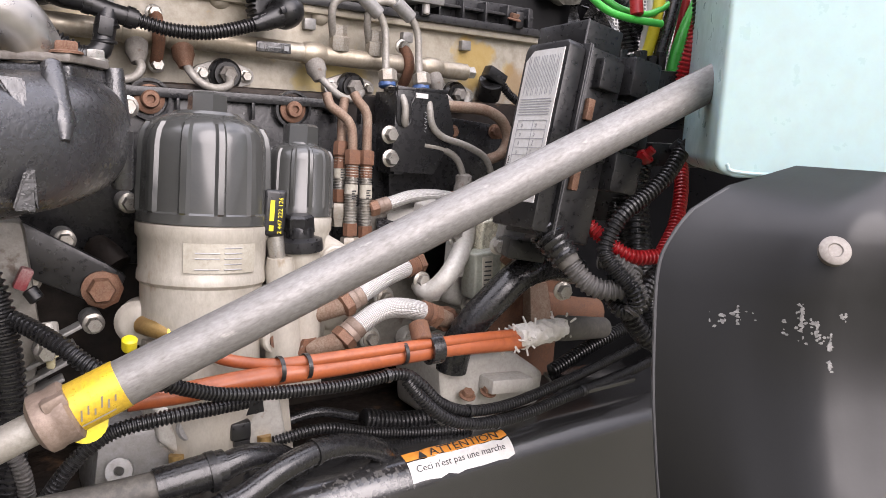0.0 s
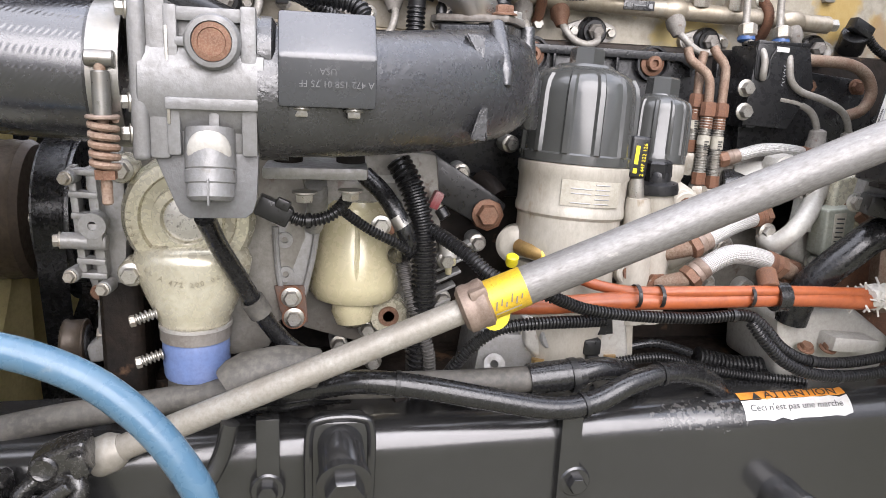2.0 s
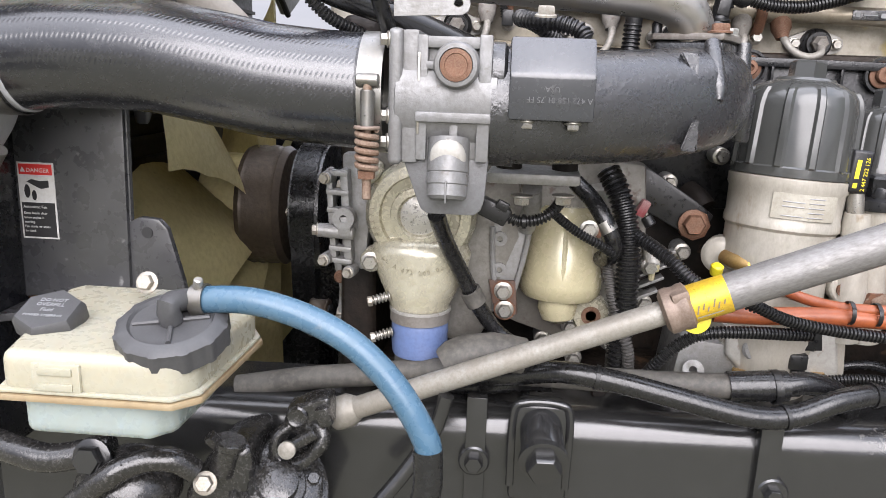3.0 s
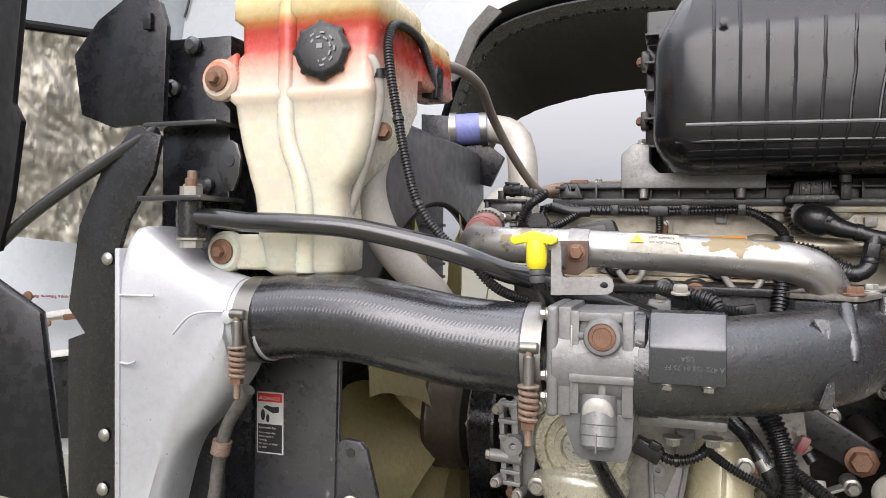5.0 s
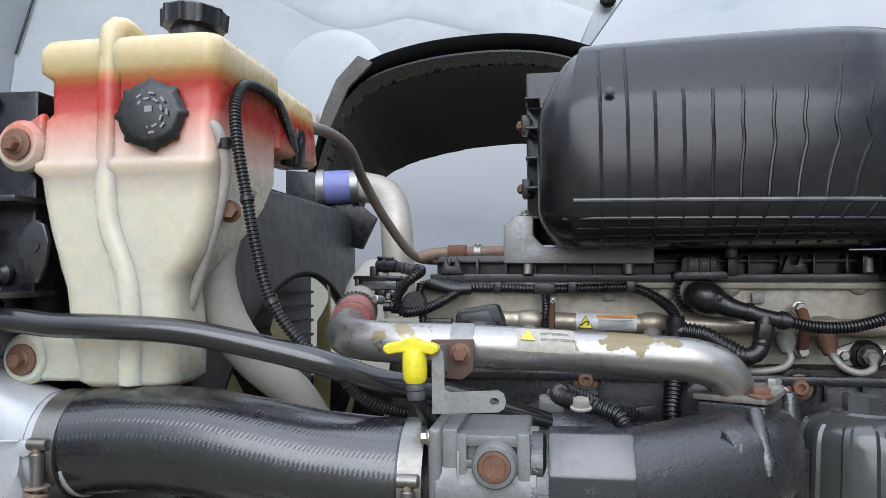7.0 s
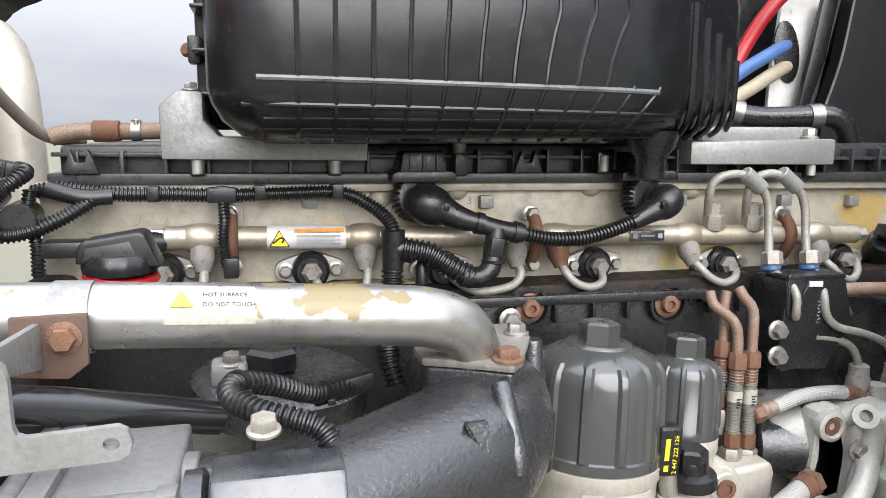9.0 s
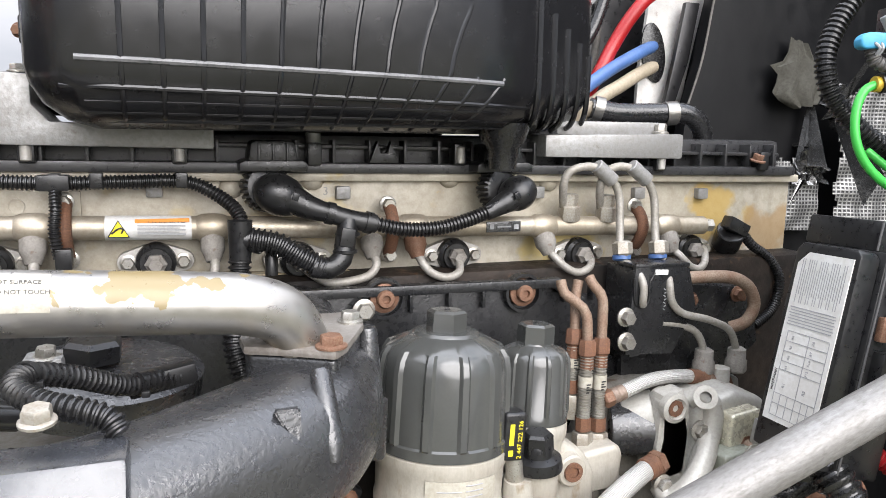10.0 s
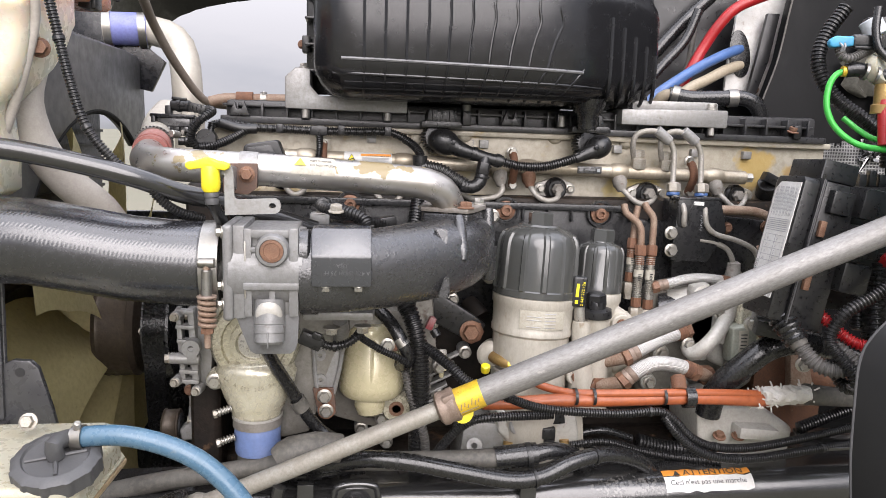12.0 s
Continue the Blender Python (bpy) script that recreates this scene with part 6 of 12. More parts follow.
part("conduit", tube([(-0.144, 0.94, 0.144), (-0.143, 0.925, 0.121), (-0.145, 0.922, 0.096), (-0.142, 0.925, 0.07)], 0.0052, 12, 0.0036, 0.0008), M_CONDUIT, harness)
part("smooth_branch", tube([(-0.311, 0.94, 0.153), (-0.278, 0.935, 0.145), (-0.252, 0.94, 0.145)], 0.0085, 12), M_PLASTIC, harness)
part("conduit", tube([(-0.269, 0.935, 0.142), (-0.295, 0.925, 0.126), (-0.322, 0.91, 0.115), (-0.345, 0.9, 0.114), (-0.352, 0.895, 0.13), (-0.343, 0.892, 0.150), (-0.328, 0.893, 0.163), (-0.319, 0.905, 0.172), (-0.330, 0.918, 0.175)], 0.0068, 12, 0.004, 0.0009), M_CONDUIT, harness)
part("conduit", tube([(-0.324, 0.93, 0.154), (-0.326, 0.925, 0.13), (-0.319, 0.92, 0.1), (-0.32, 0.92, 0.069)], 0.006, 12, 0.004, 0.0008), M_CONDUIT, harness)
for p in ((-0.212, 0.94, 0.147), (-0.144, 0.94, 0.146), (-0.106, 0.94, 0.147), (-0.025, 0.94, 0.147)):
    part("clip", box(p, (0.012, 0.018, 0.016), bev=0.002), M_PLASTIC, harness)
part("tee_clip", box((-0.145, 0.938, 0.145), (0.030, 0.016, 0.016), bev=0.003), M_PLASTIC, harness)
part("end_plug", box((-0.138, 0.925, 0.07), (0.016, 0.014, 0.022), bev=0.003), M_PLASTIC, harness)

riser = thing("riser_harness", "black harness riser with branch collar and ribbed boot", "wiring harness", (0.04, 0.9, 0.0))
part("branch", tube([(0.03, 0.905, 0.107), (0.03, 0.905, 0.081), (0.029, 0.905, 0.062)], 0.013, 16, r_end=0.011), M_PLASTIC, riser)
part("branch_arm", tube([(0.03, 0.905, 0.088), (0.052, 0.9, 0.082)], 0.0115, 16), M_PLASTIC, riser)
part("conduit", tube([(0.029, 0.905, 0.065), (0.027, 0.9, 0.031), (0.023, 0.89, 0.001), (0.02, 0.88, -0.022), (0.027, 0.87, -0.052)], 0.011, 16, 0.0056, 0.0013), M_CONDUIT, riser)
part("bleed_screw", lathe((0.062, 0.91, 0.067), (0, 0, 1), [(0.007, -0.02), (0.007, 0.0), (0.005, 0.003), (0.003, 0.01)], 10), M_PLASTIC, riser)

# ---- front corner connectors ----
ecu = thing("front_connectors", "cluster of dusty black wiring connectors at the head's front corner", "connector", (-0.36, 0.92, 0.12))
part("side_plug", box((-0.297, 0.93, 0.095), (0.040, 0.03, 0.016), bev=0.003), M_PLASTIC, ecu)
part("round_plug", cyl((-0.336, 0.955, 0.126), (-0.330, 0.905, 0.126), 0.017, n=24), M_PLASTIC, ecu)
part("plug_nose", lathe((-0.352, 0.914, 0.121), (-1, -0.1, 0), [(0.010, 0), (0.010, 0.012), (0.007, 0.014), (0.007, 0.024)], 18), M_PLASTIC, ecu)
for k in range(7):
    p = V((-0.411 + 0.0085 * k, 0.914, 0.131 + 0.0025 * (k % 3)))
    part("terminal", box(p, (0.0055, 0.014, 0.006 + 0.002 * (k % 2)), (0, 12 * (k % 3) - 12, 0), 0.001), M_DUSTNUT if k % 2 else M_PLASTIC, ecu, "dusty terminal" if k % 2 else "")
part("rail_sensor", cyl((-0.238, 0.935, 0.099), (-0.204, 0.945, 0.096), 0.011, n=14), M_PLASTIC, ecu)

cover = thing("oil_filler_cap", "black oil filler cap with red seal ring", "filler cap", (-0.227, 0.82, 0.09))
c = V((-0.222, 0.8, 0.1))
part("cap", lathe(c + V((0, 0, -0.006)), (0, -0.05, 1), [(0.030, 0), (0.031, 0.005), (0.030, 0.012), (0.026, 0.016)], 48, flute=(12, -0.0015, 0, 2)), M_PLASTIC, cover)
part("grip", xz([(-0.254, 0.103), (-0.251, 0.118), (-0.247, 0.1215), (-0.204, 0.1285), (-0.199, 0.126), (-0.188, 0.098)], 0.782, 0.816, 0.005, seg=3), M_PLASTIC, cover, "slanted finger grip of the cap")
part("grip_hollow", xz([(-0.247, 0.106), (-0.245, 0.116), (-0.211, 0.121), (-0.204, 0.106)], 0.7805, 0.784, 0.001), M_ROCKER, cover)
part("seal_ring", lathe(c + V((0, 0, -0.014)), (0.1, -0.1, 1), [(0.029, 0), (0.031, 0.003), (0.029, 0.007)], 32), M_RED, cover, "bright red seal ring")

# stud and bosses on top
for p in ((0.118, 0.965, 0.195),):
    s = thing("cover_stud", "rusty stud with spacer on the rocker cover", "stud", p)
    part("spacer", cyl((p[0], 0.965, p[2] - 0.012), (p[0], 0.965, p[2] + 0.004), 0.0085, n=14), M_CAST, s)
    part("nut", lathe((p[0], 0.965, p[2] + 0.004), (0, 0, 1), [(0.0075, 0), (0.0075, 0.008), (0.005, 0.009), (0.005, 0.014)], 6), M_RUSTBOLT, s)
for k, p in enumerate(((-0.169, 0.96, 0.173), (-0.026, 0.96, 0.172), (0.117, 0.96, 0.17), (0.292, 0.96, 0.171), (0.581, 0.96, 0.163), (0.756, 0.96, 0.163))):
    part("clip_post", box((p[0], 0.958, p[2] + 0.004), (0.016, 0.02, 0.026), bev=0.003), M_PLASTIC, rocker)
for x, z in ((-0.169, 0.174), (-0.026, 0.173), (0.292, 0.172), (0.581, 0.164)):
    part("bush", cyl((x, 0.949, z - 0.008), (x, 0.949, z + 0.012), 0.0055, n=14), M_PALESTEEL, rocker, "pale metal bush")
part("front_ledge", xz([(-0.313, 0.1845), (0.80, 0.1735), (0.80, 0.178), (-0.313, 0.189)], 0.968, 0.99, 0.0015), M_ROCKER, rocker)
bolt(rocker, (0.749, 0.955, 0.167), (0, -0.3, 1), M_RUSTBOLT, 0.008, 0.01)
for p in ((-0.282, 0.957, 0.179), (0.198, 0.957, 0.176)):
    part("fork_clip", xz([(p[0] - 0.018, p[2] - 0.012), (p[0] + 0.018, p[2] - 0.012), (p[0] + 0.008, p[2] + 0.014), (p[0] + 0.004, p[2]), (p[0] - 0.004, p[2]), (p[0] - 0.008, p[2] + 0.014)], 0.95, 0.962, 0.002), M_PLASTIC, rocker)
# lettering and bosses cast into the head
for p in ((0.027, 0.975, 0.135), (0.288, 0.975, 0.144), (0.118, 0.975, 0.143), (0.426, 0.975, 0.138)):
    part("cast_boss", ball((p[0], 0.977, p[2]), (0.014, 0.012, 0.012), n=14), M_HEAD, head)
part("stamped_panel", box(((-0.217, 0.975, 0.113)[0], 0.974, (-0.217, 0.975, 0.113)[2]), (0.115, 0.004, 0.026), (0, 1.5, 0), 0.0015), M_HEAD, head)
for i in range(3):
    p = V((-0.239, 0.972, 0.12)) + V((0.027 * i, 0, -0.0005 * i))
    part("stamped_ring", ring((p.x, 0.9715, p.z), (p.x, 0.9695, p.z), 0.0065, 0.0018, 18), M_HEAD, head)
for s, p in (("2", (-0.075, 0.974, 0.134)), ("3", (0.13, 0.974, 0.126))):
    words(s, p, (1, 0, 0), (0, 0, 1), 0.014, M_CAST, head, "cast_number")

# ---- right end of the head: sensor, bracket, steel lines ----
sensor = thing("coolant_sensor", "black sensor plug with corrugated lead on the head's end", "sensor", (0.70, 0.95, 0.05))
part("plug", cyl((0.712, 0.965, 0.047), (0.703, 0.945, 0.07), 0.020, n=18), M_PLASTIC, sensor)
part("connector", box((0.705, 0.94, 0.077), (0.036, 0.02, 0.018), (0, 25, 0), 0.003), M_PLASTIC, sensor)
part("lead", tube([(0.714, 0.938, 0.07), (0.732, 0.935, 0.05), (0.761, 0.93, 0.03), (0.778, 0.925, -0.002), (0.765, 0.92, -0.04), (0.725, 0.91, -0.06)], 0.0062, 12, 0.004, 0.0009), M_CONDUIT, sensor)

lb = thing("line_bracket", "black steel bracket carrying the fuel lines", "bracket", (0.53, 0.87, 0.0))
part("face", xz([(0.487, 0.048), (0.566, 0.040), (0.580, -0.012), (0.548, -0.070), (0.478, -0.066)], 0.858, 0.864, 0.003), M_MANIFOLD, lb)
slot_edge = [(0.485, 0.8575, 0.030), (0.487, 0.8575, 0.002), (0.492, 0.8575, -0.005), (0.502, 0.8575, -0.005), (0.507, 0.8575, 0.002), (0.507, 0.8575, 0.022), (0.514, 0.8575, 0.036)]
part("slot_edge", tube(slot_edge, 0.0014, 8), M_PLASTIC, lb, "rolled edge of the cable slot")
part("slot", xz([(0.487, 0.034), (0.488, 0.003), (0.493, -0.003), (0.502, -0.003), (0.505, 0.003), (0.506, 0.034)], 0.8574, 0.859, 0), M_PRINT, lb)
part("paper_label", xz([(0.514, 0.0395), (0.533, 0.0385), (0.533, 0.0320), (0.514, 0.0330)], 0.8568, 0.8582, 0), M_WHITE, lb, "tiny white paper label")
for k in range(7):
    part("chalk_stroke", box((0.530 + 0.0012 * (k % 2), 0.8572, 0.014 - 0.0042 * k), (0.0036, 0.0008, 0.0011), (0, 30 * (-1) ** k, 0), 0), M_GREYPRINT, lb)
part("top", span((0.487, 0.858, 0.040), (0.566, 0.90, 0.046), 0.002), M_MANIFOLD, lb)
part("stay", span((0.485, 0.86, -0.07), (0.50, 0.92, 0.04), 0.003), M_MANIFOLD, lb)
for p in ((0.475, 0.858, -0.017), (0.477, 0.858, -0.048)):
    bolt(lb, p, (0, -1, 0), M_ZINC, 0.0088, 0.012, label="bright zinc flange bolt")
def steel_line(pts, r=0.0048, m=None, ends=()):
    g = thing("steel_fuel_line", "bent grey steel fuel line with union nut", "fuel line", pts[0], "steel fuel lines")
    part("line", tube(pts, r, 12), m or M_LINE, g)
    for e, d in ends:
        part("union_nut", lathe(e, d, [(0.0070, -0.018), (0.0118, -0.015), (0.0122, -0.002), (0.0132, 0.000), (0.0136, 0.013), (0.0115, 0.016)], 12, flute=(6, 0.0008, 3, 4)), M_DUSTNUT, g)
steel_line([(0.491, 0.893, 0.046), (0.494, 0.865, 0.036), (0.495, 0.853, 0.022), (0.495, 0.852, 0.003), (0.498, 0.856, -0.003)])
steel_line([(0.549, 0.89, 0.044), (0.537, 0.86, 0.025), (0.54, 0.855, -0.002), (0.558, 0.855, -0.018), (0.598, 0.856, -0.029), (0.633, 0.858, -0.045), (0.648, 0.86, -0.069), (0.653, 0.862, -0.089)], ends=[((0.653, 0.862, -0.089), (0, 0, -1))])
steel_line([(0.531, 0.862, -0.03), (0.561, 0.862, -0.035), (0.585, 0.862, -0.046), (0.598, 0.863, -0.066), (0.602, 0.865, -0.085)], ends=[((0.603, 0.865, -0.087), (0, 0, -1))])
steel_line([(0.546, 0.868, 0.024), (0.60, 0.868, 0.024), (0.64, 0.868, 0.021), (0.668, 0.868, 0.008), (0.681, 0.868, -0.017), (0.672, 0.870, -0.040), (0.655, 0.880, -0.050)], 0.0082, M_RUSTLINE)
part("clip", box((0.681, 0.9, -0.01), (0.022, 0.014, 0.02), bev=0.004), M_RUST, lb, "rusty clip")
blk = thing("fuel_cooler_plate", "black oily cast plate behind the fuel lines", "engine cover", (0.6, 0.92, -0.05))
part("plate", xz([(0.49, 0.02), (0.70, 0.0), (0.72, -0.08), (0.66, -0.12), (0.5, -0.12)], 0.895, 0.915, 0.006), M_MANIFOLD, blk)
for p in ((0.598, 0.893, -0.011), (0.674, 0.893, -0.008)):
    bolt(blk, p, (0, -1, 0), M_RUSTBOLT, 0.008, 0.008)

# ---- labels on the EGR tube and dipstick ----
E0, E1 = V((-0.168, 0.658, 0.0868)), V((-0.110, 0.6585, 0.0837))
lb = bmesh.new()
lb_rows = [[lb.verts.new(E0.lerp(E1, k / 6) + V((0, -math.cos(radians(a)), math.sin(radians(a)))) * 0.0229) for k in range(7)] for a in range(-2, 71, 6)]
for r0, r1 in zip(lb_rows, lb_rows[1:]):
    for k in range(6):
        lb.faces.new((r0[k], r0[k + 1], r1[k + 1], r1[k]))
bmesh.ops.recalc_face_normals(lb, faces=lb.faces)
bmesh.ops.solidify(lb, geom=lb.faces[:], thickness=0.0003)
part("hot_label", lb, M_DIRTYLABEL, egr, "soiled hot surface warning label")
ed = (E1 - E0).normalized()
def egr_face(along_, ang, out=0.0234):
    a = radians(ang)
    return E0 + ed * along_ + V((0, -math.cos(a), math.sin(a))) * out, (0, math.sin(a), math.cos(a))
for text, ang, size in (("HOT SURFACE", 46, 0.0044), ("DO NOT TOUCH", 28, 0.0043)):
    o, upv = egr_face(0.0245, ang)
    words(text, o, ed, upv, size, M_PRINT, egr)
o, upv = egr_face(0.004, 28, 0.0231)
part("label_triangle", prism([(0, 0), (0.015, 0), (0.0075, 0.011)], V(o) + V((0, -0.0012, 0)), ed, upv, 0.0012, 0), M_YELLOW, egr, "yellow warning triangle")
part("saddle", ring(V((-0.238, 0.657, 0.0895)), V((-0.214, 0.657, 0.0886)), 0.0226, 0.0018, 36), M_CAST, egr, "welded support saddle")
part("rusty_lug", xz([(-0.256, 0.098), (-0.211, 0.0985), (-0.212, 0.066), (-0.224, 0.057), (-0.256, 0.060)], 0.624, 0.629, 0.0012), M_DARKRUST, egr, "dark rusted bracket plate")
bolt(egr, (-0.225, 0.624, 0.084), (0, -1, 0), M_RUSTBOLT, 0.0080, 0.008)
hole = [(-0.182 + 0.0042 * math.cos(math.tau * k / 14), 0.052 - 0.0034 * math.sin(math.tau * k / 14)) for k in range(15)]
stay = [(-0.238, 0.040), (-0.226, 0.0405), (-0.1785, 0.0425), (-0.1735, 0.0455), (-0.1718, 0.052)] + [(-0.1778, 0.052)] + hole[1:] + [(-0.1718, 0.0521), (-0.1738, 0.0585), (-0.1785, 0.0612), (-0.222, 0.0590), (-0.2255, 0.0605), (-0.227, 0.065), (-0.2272, 0.088), (-0.229, 0.0965), (-0.234, 0.101), (-0.238, 0.101)]
part("stay_plate", xz(stay, 0.527, 0.532, 0), M_CAST, egr, "weathered steel support bracket with a bolt hole")
part("stay_arm", prism([(0.530, 0.101), (0.530, 0.088), (0.625, 0.064), (0.625, 0.094)], (-0.238, 0, 0), (0, 1, 0), (0, 0, 1), -0.005, 0.001), M_CAST, egr)

dip = thing("oil_dipstick", "bright yellow T-handle oil dipstick", "dipstick", (-0.252, 0.523, 0.03))
bm = prism([(-0.281, 0.0965), (-0.2765, 0.0935), (-0.266, 0.0955), (-0.246, 0.0955), (-0.236, 0.0935), (-0.2305, 0.0965), (-0.2305, 0.1015), (-0.236, 0.1040), (-0.246, 0.1055), (-0.252, 0.1085), (-0.260, 0.1085), (-0.266, 0.1055), (-0.276, 0.1040), (-0.281, 0.1015)], (0, 0.5305, 0), (1, 0, 0), (0, 0, 1), 0.0135, 0.0042, seg=4)
part("handle", bm, M_YELLOW, dip, angle=70)
part("shank", lathe((-0.2535, 0.524, 0.099), (0.02, 0.02, -1), [(0.0090, 0), (0.0108, 0.004), (0.0112, 0.020), (0.0108, 0.027), (0.0085, 0.031)], 32), M_YELLOW, dip, angle=40)
part("collar", lathe((-0.2528, 0.5245, 0.069), (0.06, 0.03, -1), [(0.0068, 0), (0.0088, 0.003), (0.0088, 0.007), (0.0076, 0.008), (0.0086, 0.011), (0.0080, 0.016)], 24), M_RESCAP, dip, "grey rubber collar")
part("tube", tube([(-0.252, 0.525, 0.056), (-0.248, 0.540, 0.040), (-0.244, 0.575, 0.015), (-0.24, 0.61, -0.02)], 0.0072, 16), M_PLASTIC, dip, "black guide tube")


# ---- steering shaft ----
SA, SB = V((-0.300, 0.643, -0.392)), V((0.600, 0.541, 0.014))
SD = (SB - SA).normalized()
def on_shaft(x):
    return SA + SD * ((x - SA.x) / SD.x)
shaft = thing("steering_shaft", "long telescopic steel steering shaft crossing the engine bay", "steering shaft", SA)
part("lower_rod", cyl(on_shaft(-0.300), on_shaft(0.05), 0.0130, n=24), M_RODLOW, shaft, "pale weathered lower rod")
part("lower_collar", lathe(on_shaft(-0.318), SD, [(0.0175, 0), (0.0195, 0.004), (0.0195, 0.022), (0.014, 0.032)], 20), M_RODLOW, shaft)
part("collar", lathe(on_shaft(0.036), SD, [(0.018, 0), (0.0240, 0.004), (0.0245, 0.010), (0.0235, 0.013), (0.0235, 0.018), (0.0245, 0.021), (0.0245, 0.027), (0.020, 0.030)], 24), M_BROWNCOLLAR, shaft, "brown-grey stepped collar")
part("collar_lug", box(on_shaft(0.048) + V((0, -0.014, 0.017)), (0.018, 0.012, 0.012), (0, -24, 0), 0.003), M_BROWNCOLLAR, shaft)
part("upper_tube", tube([on_shaft(0.058), on_shaft(0.5), on_shaft(1.02)], 0.0193, 36), M_ROD, shaft, "scuffed bare steel upper tube")
part("yellow_label", ring(on_shaft(0.062), on_shaft(0.097), 0.0194, 0.0006, 32), M_YELLABEL, shaft, "worn yellow label")
_, su, sw = axes(SD)
bars([(0.003 + 0.0052 * k, 0.0005 + 0.003 * (k % 2), 0.0014, 0.009 - 0.002 * (k % 3)) for k in range(6)] + [(0.004, -0.004, 0.026, 0.0012)], on_shaft(0.062) + V((0, -0.0203, -0.006)), SD, (0, 0, 1), M_FIGURES, shaft)
part("yellow_tag", lathe(on_shaft(0.072) + V((0.0, 0.01, -0.022)), (0.1, -1, 0.2), [(0.016, 0), (0.016, 0.002)], 20), M_YELLOW, shaft, "round yellow tag hanging beneath")
uj = thing("universal_joint", "oily dark steel universal joint on the steering gear", "universal joint", SA)
part("upper_yoke", rough_up(prism([(q[0], q[2]) for q in ((-0.314, 0.62, -0.36), (-0.311, 0.62, -0.397), (-0.332, 0.62, -0.408), (-0.359, 0.62, -0.41), (-0.368, 0.62, -0.396), (-0.363, 0.62, -0.378), (-0.342, 0.62, -0.367))], (0, 0.638, 0), (1, 0, 0), (0, 0, 1), 0.034, 0.006, seg=3), 0.0012, 70), M_OILY, uj)
part("pivot_cap", lathe((-0.35, 0.605, -0.385), (0, -1, 0.1), [(0.0125, 0), (0.0125, 0.003), (0.010, 0.005), (0.006, 0.0035)], 22), M_OILY, uj)
part("clamp_ear", rough_up(box((-0.318, 0.6, -0.379), (0.016, 0.014, 0.022), (0, -20, 0), 0.003), 0.001, 80), M_OILY, uj)
part("lower_yoke", rough_up(tube([(-0.356, 0.612, -0.396), (-0.373, 0.606, -0.413), (-0.373, 0.602, -0.434), (-0.359, 0.6, -0.445), (-0.337, 0.6, -0.433), (-0.322, 0.602, -0.414), (-0.322, 0.606, -0.4), (-0.338, 0.61, -0.398)], 0.0085, 14), 0.0015, 70), M_OILY, uj)
part("cross_pin", cyl((-0.365, 0.595, -0.424), (-0.326, 0.595, -0.397), 0.0075, n=14), M_OILY, uj)
part("pin_cap", lathe((-0.357, 0.588, -0.417), (0, -1, 0.2), [(0.010, 0), (0.010, 0.004), (0.006, 0.006)], 18), M_RODLOW, uj)

gear = thing("steering_gear", "oily black steering gear housing beside the frame", "steering gear", (-0.42, 0.58, -0.6))
GC = V((-0.369, 0.585, -0.462))
GD = V((0.25, -0.62, 0.74)).normalized()
part("input_cover", rough_up(lathe(GC - GD * 0.012, GD, [(0.052, -0.01), (0.052, 0.008), (0.046, 0.012), (0.033, 0.013), (0.031, 0.022), (0.024, 0.024), (0.022, 0.034), (0.014, 0.036)], 36), 0.0008, 80), M_OILY, gear)
part("housing", rough_up(cyl(GC - GD * 0.22, GC - GD * 0.012, 0.066, 0.060, n=36), 0.003, 30), M_OILY, gear)
for k in range(5):
    _, gu, gw = axes(GD)
    a = math.tau * k / 5 + 0.7
    bolt(gear, GC - GD * 0.003 + (gu * math.cos(a) + gw * math.sin(a)) * 0.041, GD, M_OILY, 0.0075, 0.008)
part("port", rough_up(cyl((-0.428, 0.575, -0.443), (-0.416, 0.575, -0.404), 0.0145, n=20), 0.0008, 80), M_OILY, gear)
part("port_collar", cyl((-0.418, 0.575, -0.411), (-0.416, 0.575, -0.402), 0.0175, n=20), M_OILY, gear, "oily port collar")
part("line_fitting", lathe((-0.429, 0.57, -0.405), (-0.5, -0.3, 0.7), [(0.008, 0), (0.008, 0.012), (0.006, 0.014)], 6), M_OILY, gear)
bolt(gear, (-0.438, 0.555, -0.445), (0.1, -0.9, 0.4), M_ZINCNUT, 0.0095, 0.009, label="oily bolt head")
part("flank", rough_up(prism([(q[0], q[2]) for q in ((-0.474, 0.57, -0.485), (-0.456, 0.57, -0.441), (-0.429, 0.57, -0.415), (-0.394, 0.57, -0.406), (-0.39, 0.57, -0.481))], (0, 0.66, 0), (1, 0, 0), (0, 0, 1), 0.09, 0.012, seg=3), 0.002, 50), M_OILY, gear)
part("side_lobe", rough_up(ball((-0.537, 0.58, -0.471), (0.06, 0.05, 0.045), n=22), 0.003, 30), M_OILY, gear)
part("arm", rough_up(tube([(-0.58, 0.53, -0.471), (-0.533, 0.53, -0.431), (-0.51, 0.54, -0.42), (-0.474, 0.55, -0.416), (-0.451, 0.56, -0.435)], 0.013, 14), 0.0015, 60), M_OILY, gear)

# ---- water pump and thermostat side ----
pump = thing("coolant_housing", "pale lacquered cast coolant housing with raised part number", "coolant housing", (-0.228, 0.72, -0.3))
C = V((-0.229, 0.705, -0.170))
